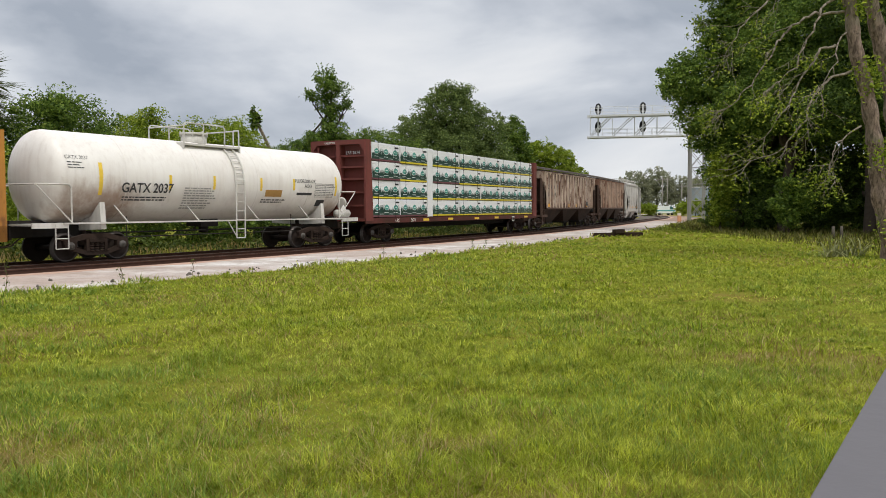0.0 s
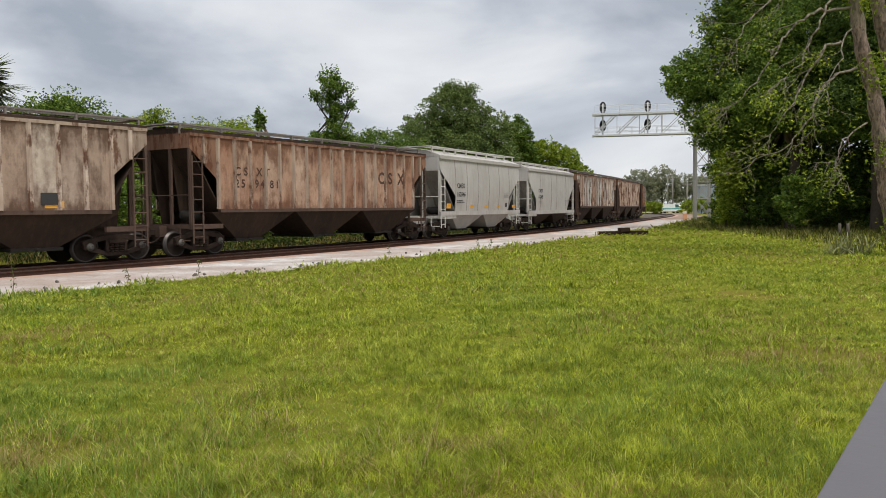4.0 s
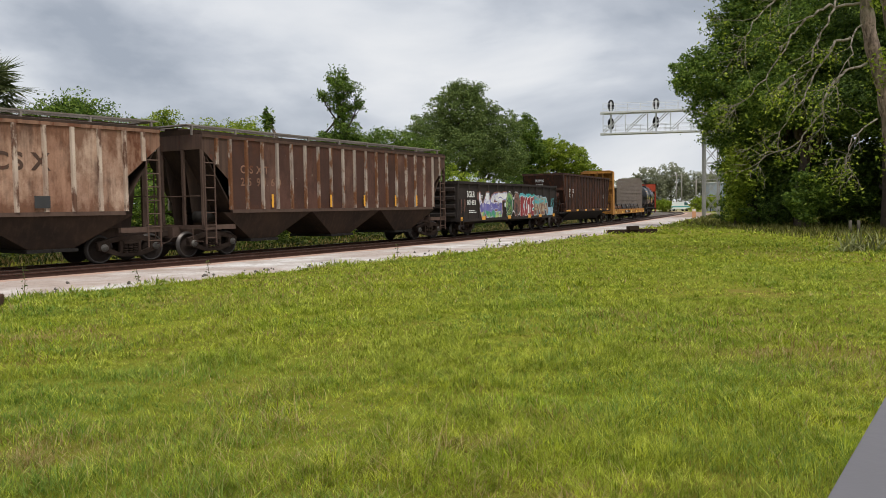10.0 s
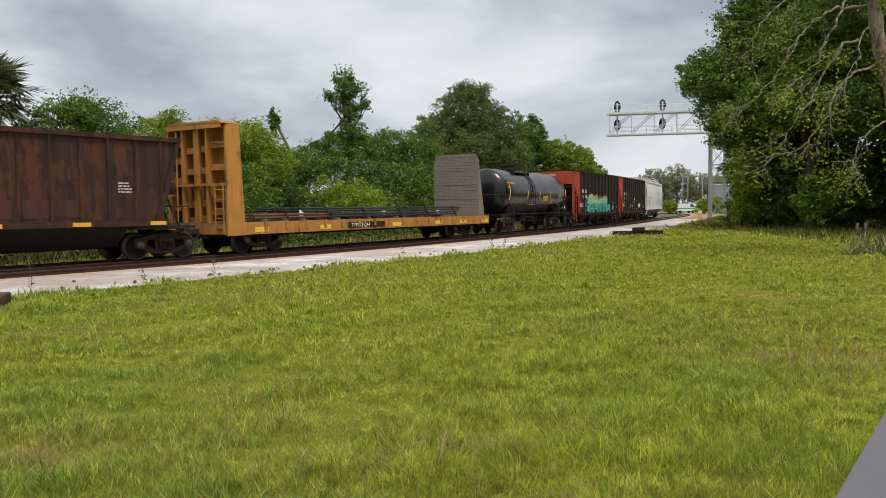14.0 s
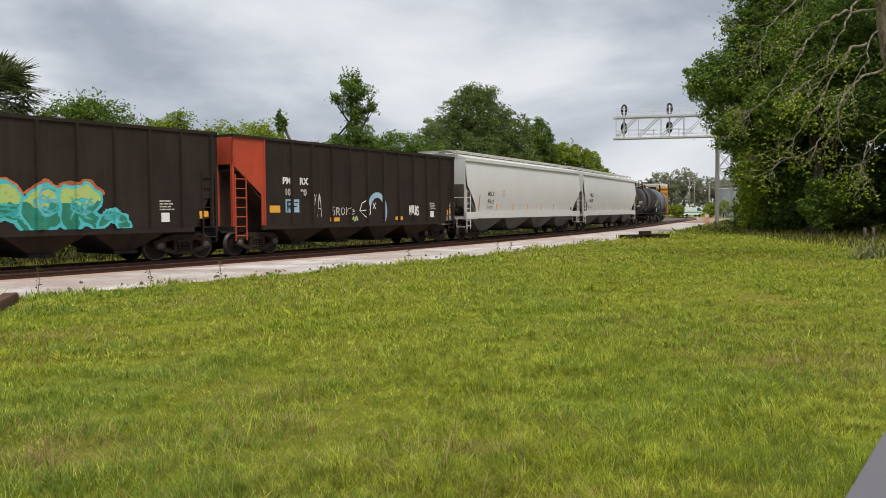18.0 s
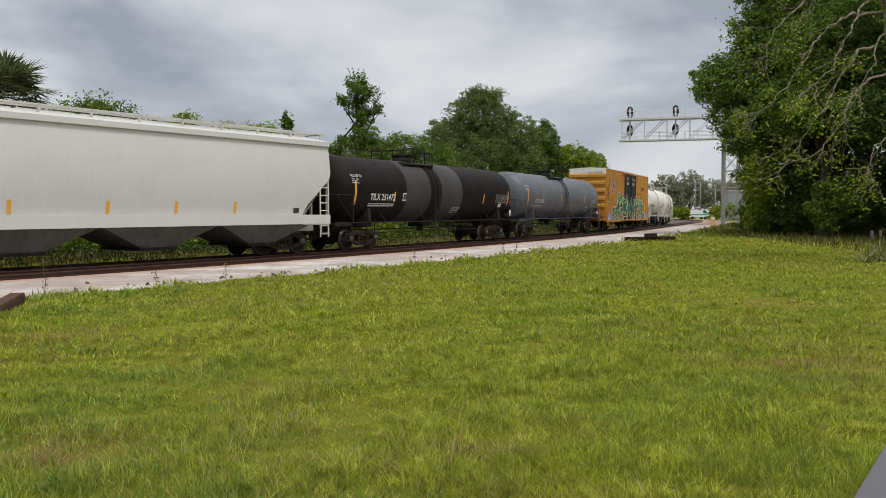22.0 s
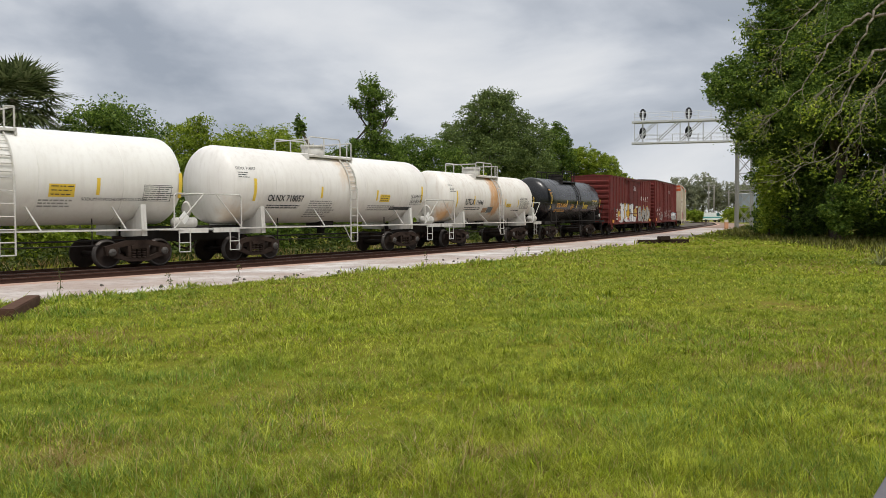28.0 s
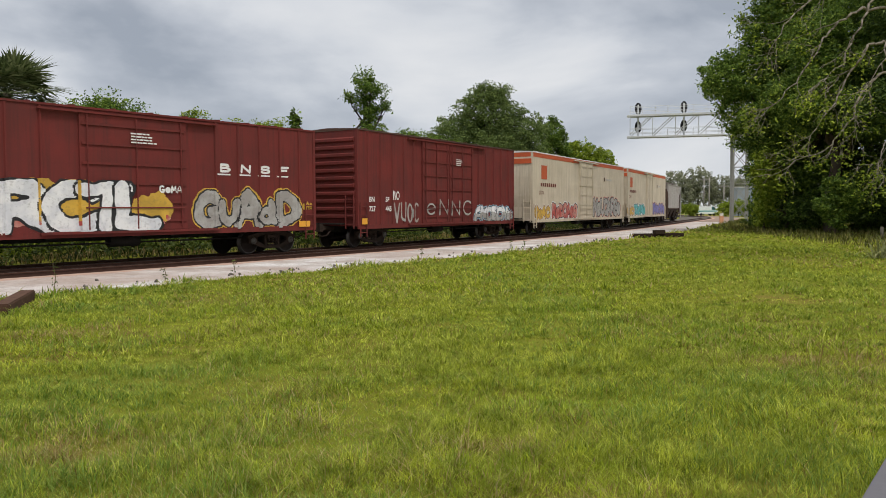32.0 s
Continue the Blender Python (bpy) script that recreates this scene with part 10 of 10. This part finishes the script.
def signal_bridge():
    """A cantilever over the line: lattice mast, trussed arm with a handrail, four signal heads."""
    mx, my = 33.4, 95.0
    ex, ey = 20.4, 97.9
    L = math.hypot(ex - mx, ey - my)
    t = empty("signal_bridge", pose(mx, my, GROUND, 0, 0, math.degrees(math.atan2(ey - my, ex - mx))), label="galvanised cantilever signal bridge with black signal heads", category="rail signal")
    for y in (-0.9, 0.9):
        for x in (-0.2, 1.4):
            w = 0.19 if x > 1 and y < 0 else 0.085
            part("mast_leg", boxes((x - w, x + w, y - w, y + w, 0, 12.6)), MAST_STEEL, t)
    for y in (-0.9, 0.9):
        for k in range(6):
            z = 0.6 + 2.0 * k
            for a, b in (((-0.2, y, z), (1.4, y, z + 2.0)), ((1.4, y, z), (-0.2, y, z + 2.0)), ((-0.2, y, z), (1.4, y, z))):
                part("mast_brace", rod(bmesh.new(), a, b, 0.036, 5), MAST_STEEL, t)
    z0, z1 = 10.45, 13.0
    for y in (-0.7, 0.7):
        part("bottom_chord", boxes((0, L + 0.35, y - 0.11, y + 0.11, z0 - 0.09, z0 + 0.09)), GALV, t)
        part("top_chord", boxes((0, L + 0.35, y - 0.11, y + 0.11, z1 - 0.09, z1 + 0.09)), GALV, t)
    n = 5
    for y in (-0.7, 0.7):
        for k in range(n):
            xa, xb = L * k / n, L * (k + 1) / n
            for a, b, r in (((xa, y, z1), (xb, y, z0), 0.035), ((xa + 0.35, y, z1), (xb, y, z0 + 0.35), 0.03), ((xb, y, z0), (xb, y, z1), 0.04)):
                part("truss_brace", rod(bmesh.new(), a, b, r, 5), GALV, t)
    for k in range(n + 1):
        part("truss_brace", rod(bmesh.new(), (L * k / n, -0.7, z0), (L * k / n, 0.7, z0), 0.045, 5), GALV, t)
    part("walkway", boxes((0, L, -0.68, 0.68, z0 + 0.02, z0 + 0.06), (0, L, -0.68, 0.68, z1 + 0.11, z1 + 0.15)), GALV, t)
    bm = bmesh.new()
    for y in (-0.75, 0.75):
        for base, h in ((z1, 1.1), (z0, 1.0)):
            for f in (0.5, 1.0):
                rod(bm, (0, y, base + h * f), (L, y, base + h * f), 0.024, 5)
            for k in range(10):
                x = L * k / 9
                rod(bm, (x, y, base), (x, y, base + h), 0.026, 5)
    part("handrail", bm, GALV, t)
    for x in (L - 0.95, L - 6.35):
        part("signal_post", boxes((x - 0.09, x + 0.09, -0.95, -0.8, z0 - 0.1, z1 + 1.5)), GALV, t)
        for z in (z0 + 1.35, z1 + 1.05):
            bm = lathe(bmesh.new(), [(-0.12, 0.02), (-0.12, 0.5), (-0.04, 0.5), (0.0, 0.3), (0.18, 0.26), (0.18, 0.02)], 18, "Y", (0, 0, 0))
            bm2 = bmesh.new()
            for v in bm.verts:
                v.co.z *= 1.45
                v.co.x *= 0.82
            bm2.free()
            h = part("signal_head", bm, SIGNAL_BLACK, t, "black oval signal head with hooded lamps")
            h.location = (x, -1.05, z)
            hood = bmesh.new()
            for dz in (-0.34, 0.0, 0.34):
                lathe(hood, [(-0.32, 0.13), (-0.12, 0.13), (-0.12, 0.02)], 12, "Y", (0, 0, dz * 1.1))
            part("lamp_hood", hood, SIGNAL_BLACK, h)


def clutter():
    dark_timber = plain("black_brown_timber", (0.035, 0.022, 0.016), 1.0, 0, 0.5, 8)
    # stacked sleepers at the edge of the lawn
    for k, (x, y, z, a, L) in enumerate(((11.05, 48.6, 0.0, 8, 1.5), (12.75, 49.3, 0.0, -10, 1.7), (12.0, 48.9, 0.2, 46, 1.1))):
        bm = boxes((-L / 2, L / 2, -0.13, 0.13, 0, 0.25))
        bmesh.ops.bevel(bm, geom=bm.edges[:], offset=0.015, segments=1, affect="EDGES")
        o = part("old_sleeper", bm, dark_timber, None)
        o.matrix_basis = pose(x, y, GROUND + z, 0, 0, a)
        tagged(o, "dark weathered railway sleeper lying on the grass", "railway sleeper", "discarded sleepers")
    for k, (x, y, a, tilt) in enumerate(((-8.35, 14.45, 110, 0), (-9.1, 14.3, 112, 2))):
        bm = boxes((-1.3, 1.3, -0.14, 0.14, 0, 0.2))
        bmesh.ops.bevel(bm, geom=bm.edges[:], offset=0.02, segments=2, affect="EDGES")
        o = part("old_sleeper", bm, plain("brown_weathered_timber", (0.085, 0.045, 0.03), 1.0, 0, 0.6, 7), None)
        o.matrix_basis = pose(x, y, GROUND, 0, 0, a)
        tagged(o, "brown weathered railway sleeper at the edge of the road", "railway sleeper", "discarded sleepers")
    # stones along the edge of the lawn
    rng = random.Random(21)
    bm = bmesh.new()
    for k in range(110):
        s = rng.uniform(-36, 12)
        x, y, _ = on_line(s, VERGE - abs(rng.gauss(0.25, 0.5)))
        r = rng.uniform(0.02, 0.075)
        m = Matrix.Translation((x, y, GROUND + 0.035 + r * 0.3)) @ Euler((rng.random() * 6, rng.random() * 6, rng.random() * 6)).to_matrix().to_4x4() @ Matrix.Diagonal((r, r * rng.uniform(0.6, 1), r * rng.uniform(0.5, 0.8), 1))
        bmesh.ops.create_icosphere(bm, subdivisions=1, radius=1.0, matrix=m)
    o = part("edge_stones", bm, plain("grey_stone_lumps", (0.12, 0.105, 0.09), 0.9, 0, 0.4, 12), None)
    tagged(o, "loose grey stones along the lawn edge", "stones", kind="stuff")
    # tall weed stalks
    wood = leaf_green("brown_weed_stalk", (0.10, 0.08, 0.04), (0.16, 0.13, 0.06), (0.2, 0.2, 0.08), 0.1)
    nrng = np.random.RandomState(6)
    for k, (s, off, h) in enumerate(((-26.4, 6.3, 0.62), (-21.8, 6.4, 0.45), (-13.9, 6.6, 0.5), (-7.6, 6.7, 0.45), (-24.0, 6.7, 0.4), (-6.0, 6.5, 0.4))):
        x, y, _ = on_line(s, off)
        w = empty("weed_stalk", pose(x, y, GROUND), label="thin tall weed at the edge of the road", category="weed", group="roadside weeds")
        bm = bmesh.new()
        tube(bm, [(0, 0, 0), (0.03, 0.02, h * 0.5), (-0.02, 0.01, h)], 0.008, 5)
        part("stem", bm, wood, w)
        c = np.stack([nrng.normal(0, 0.05, 26), nrng.normal(0, 0.05, 26), nrng.uniform(0.1, h, 26)], 1)
        quads("leaf_cluster", leaves(c, 0.06, nrng), WEED, "", parent=w, n=3)
    # striped stub at the bridge foot
    o = empty("warning_stub", pose(30.2, 93.5, GROUND), label="faded orange and white warning post", category="marker post")
    part("post", boxes((-0.22, 0.22, -0.08, 0.08, 0, 0.85)), plain("faded_orange_plastic", (0.55, 0.28, 0.16), 0.7), o)
    part("cap", boxes((-0.20, 0.20, -0.07, 0.07, 0.85, 1.15)), plain("faded_white_plastic", (0.62, 0.58, 0.52), 0.7), o)
    for x, y in ((21.9, 42.0), (22.4, 42.1)):
        bm = bmesh.new()
        rod(bm, (0, 0, 0), (0, 0, 0.75), 0.09, 8, 0, 0.08)
        o = part("fence_stub", bm, plain("mossy_post_wood", (0.09, 0.08, 0.065), 0.95, 0, 0.4, 6), None)
        o.matrix_basis = pose(x, y, GROUND)
        tagged(o, "short grey wooden post in the rough grass", "post", "old posts")
    # spiky plant at the tree's foot
    y_ = empty("yucca", pose(14.9, 27.9, GROUND), label="spiky green yucca clump on the lawn", category="plant")
    rr = random.Random(5)
    strap = leaf_green("pale_strap_leaves", (0.09, 0.12, 0.035), (0.17, 0.20, 0.07), (0.34, 0.34, 0.16), 0.25)
    for k in range(80):
        a, el = rr.uniform(0, 6.28), rr.uniform(0.5, 1.35)
        L = rr.uniform(0.7, 1.25)
        d = Vector((math.cos(a) * math.cos(el), math.sin(a) * math.cos(el), math.sin(el)))
        w = d.cross(Vector((0, 0, 1))).normalized() * 0.026
        p = Vector((rr.uniform(-0.7, 0.7), rr.uniform(-0.3, 0.3), 0))
        bm = bmesh.new()
        prev = None
        for j in range(5):
            f = (0.7, 1.0, 0.9, 0.6, 0.05)[j]
            row = (bm.verts.new(p - w * f), bm.verts.new(p + w * f))
            if prev:
                bm.faces.new((prev[0], prev[1], row[1], row[0]))
            prev = row
            p = p + d * L / 4
            d = (d + Vector((0, 0, -0.42))).normalized()
            p.z = max(p.z, 0.03)
        part("leaf", bm, strap, y_)
    # grey porch rail at the viewer's elbow
    rail = empty("porch_railing", pose(0.945, 1.90, GROUND, 0, 0, 54.6), label="plain grey painted railing board on square posts", category="railing")
    bm = boxes((-1.0, 3.2, -0.30, 0.0, 1.02, 1.06))
    bmesh.ops.bevel(bm, geom=bm.edges[:], offset=0.006, segments=2, affect="EDGES")
    gp = plain("grey_porch_paint", (0.105, 0.10, 0.112), 0.5, 0, 0.08, 4)
    part("top_board", bm, gp, rail)
    for x in (-0.7, 1.0, 2.9):
        part("post", boxes((x - 0.045, x + 0.045, -0.195, -0.105, 0, 1.02)), gp, rail)


def distance():
    # utility poles beyond the bend
    for k, (x, y, h) in enumerate(((57.6, 191.5, 9.2), (63.0, 205.0, 9.6), (56.0, 172.0, 7.0))):
        t = empty("utility_pole", pose(x, y, GROUND), label="weathered wooden utility pole beyond the bend", category="utility pole", group="utility poles")
        bm = bmesh.new()
        rod(bm, (0, 0, -0.2), (0, 0, h), 0.17, 8, 0, 0.12)
        part("pole", bm, POLE_GREY, t)
        part("crossarm", boxes((-1.1, 1.1, -0.06, 0.06, h - 0.7, h - 0.56)), POLE_GREY, t)
        for x_ in (-0.95, -0.4, 0.4, 0.95):
            part("insulator", boxes((x_ - 0.05, x_ + 0.05, -0.05, 0.05, h - 0.56, h - 0.4)), GALV, t)
    # pale parked van and low sheds
    v = empty("parked_van", pose(57.0, 188.0, GROUND, 0, 0, 14), label="white van parked beyond the bend", category="van")
    bm = prism_y(bmesh.new(), [(-2.6, 0.45), (2.6, 0.45), (2.6, 1.2), (2.0, 1.35), (1.5, 2.2), (-2.5, 2.2), (-2.6, 1.9)], -0.95, 0.95)
    part("body", bm, plain("white_van_paint", (0.70, 0.73, 0.74), 0.3), v)
    part("windscreen", prism_y(bmesh.new(), [(2.02, 1.36), (1.54, 2.1), (1.0, 2.1), (1.0, 1.36)], -0.97, 0.97), plain("dark_van_glass", (0.05, 0.13, 0.13), 0.15), v)
    part("trim", boxes((-2.58, 2.4, -0.97, -0.951, 0.95, 1.2)), plain("teal_van_stripe", (0.05, 0.3, 0.3), 0.4), v)
    for x_ in (-1.7, 1.7):
        for s in (-1, 1):
            bm = lathe(bmesh.new(), [(-0.1, 0.2), (-0.1, 0.36), (0.1, 0.36), (0.1, 0.2)], 14, "Y", (x_, s * 0.85, 0.36))
            part("wheel", bm, SIGNAL_BLACK, v)
    b = empty("equipment_hut", pose(61.5, 176.0, GROUND), label="blue-grey metal equipment hut beyond the bend", category="hut")
    hut = plain("blue_grey_cladding", (0.24, 0.28, 0.32), 0.6)
    part("wall", boxes((-1.8, 1.8, -1.5, 1.5, 0, 6.2)), hut, b)
    part("roof", boxes((-1.95, 1.95, -1.65, 1.65, 6.2, 6.4)), GALV, b)
    part("door", boxes((-0.5, 0.5, -1.54, -1.5, 0, 2.05)), POLE_GREY, b)
    for k in range(4):
        part("cladding_rib", boxes((-1.6 + 1.0 * k, -1.5 + 1.0 * k, -1.56, -1.5, 2.2, 6.1)), hut, b)
    for k, x in enumerate((66.2, 67.6)):
        t = empty("steel_column", pose(x, 178.0, GROUND), label="tall pale steel column beyond the bend", category="column", group="steel columns")
        bm = bmesh.new()
        rod(bm, (0, 0, 0), (0, 0, 6.4), 0.28, 10)
        part("shaft", bm, GALV, t)
        part("cap", boxes((-0.35, 0.35, -0.35, 0.35, 6.4, 6.55)), GALV, t)
    for k, (x, y) in enumerate(((52.5, 160.0), (56.0, 163.0), (47.5, 168.0), (60.5, 160.0), (44.0, 175.0), (64.0, 150.0))):
        tree("roadside_shrub", "fresh green shrub beyond the bend", x, y, [(0, 0, 1.4, 2.0, 1.8, 1.4), (1.2, 0.3, 2.4 if k < 2 else 1.2, 1.4, 1.3, 1.2)], 1600, 0.42, LEAF_LIGHT, 0.1, 500 + k, 0.5, category="bush", group="shrubs beyond the bend")
    bm = boxes((-22, 22, -3.0, 3.0, -0.2, 0.05))
    o = part("far_road", bm, ROAD, None)
    o.matrix_basis = pose(62, 205, GROUND, 0, 0, 8)
    tagged(o, "pale road crossing beyond the bend", kind="structure")


signal_bridge()
clutter()
distance()

motions()
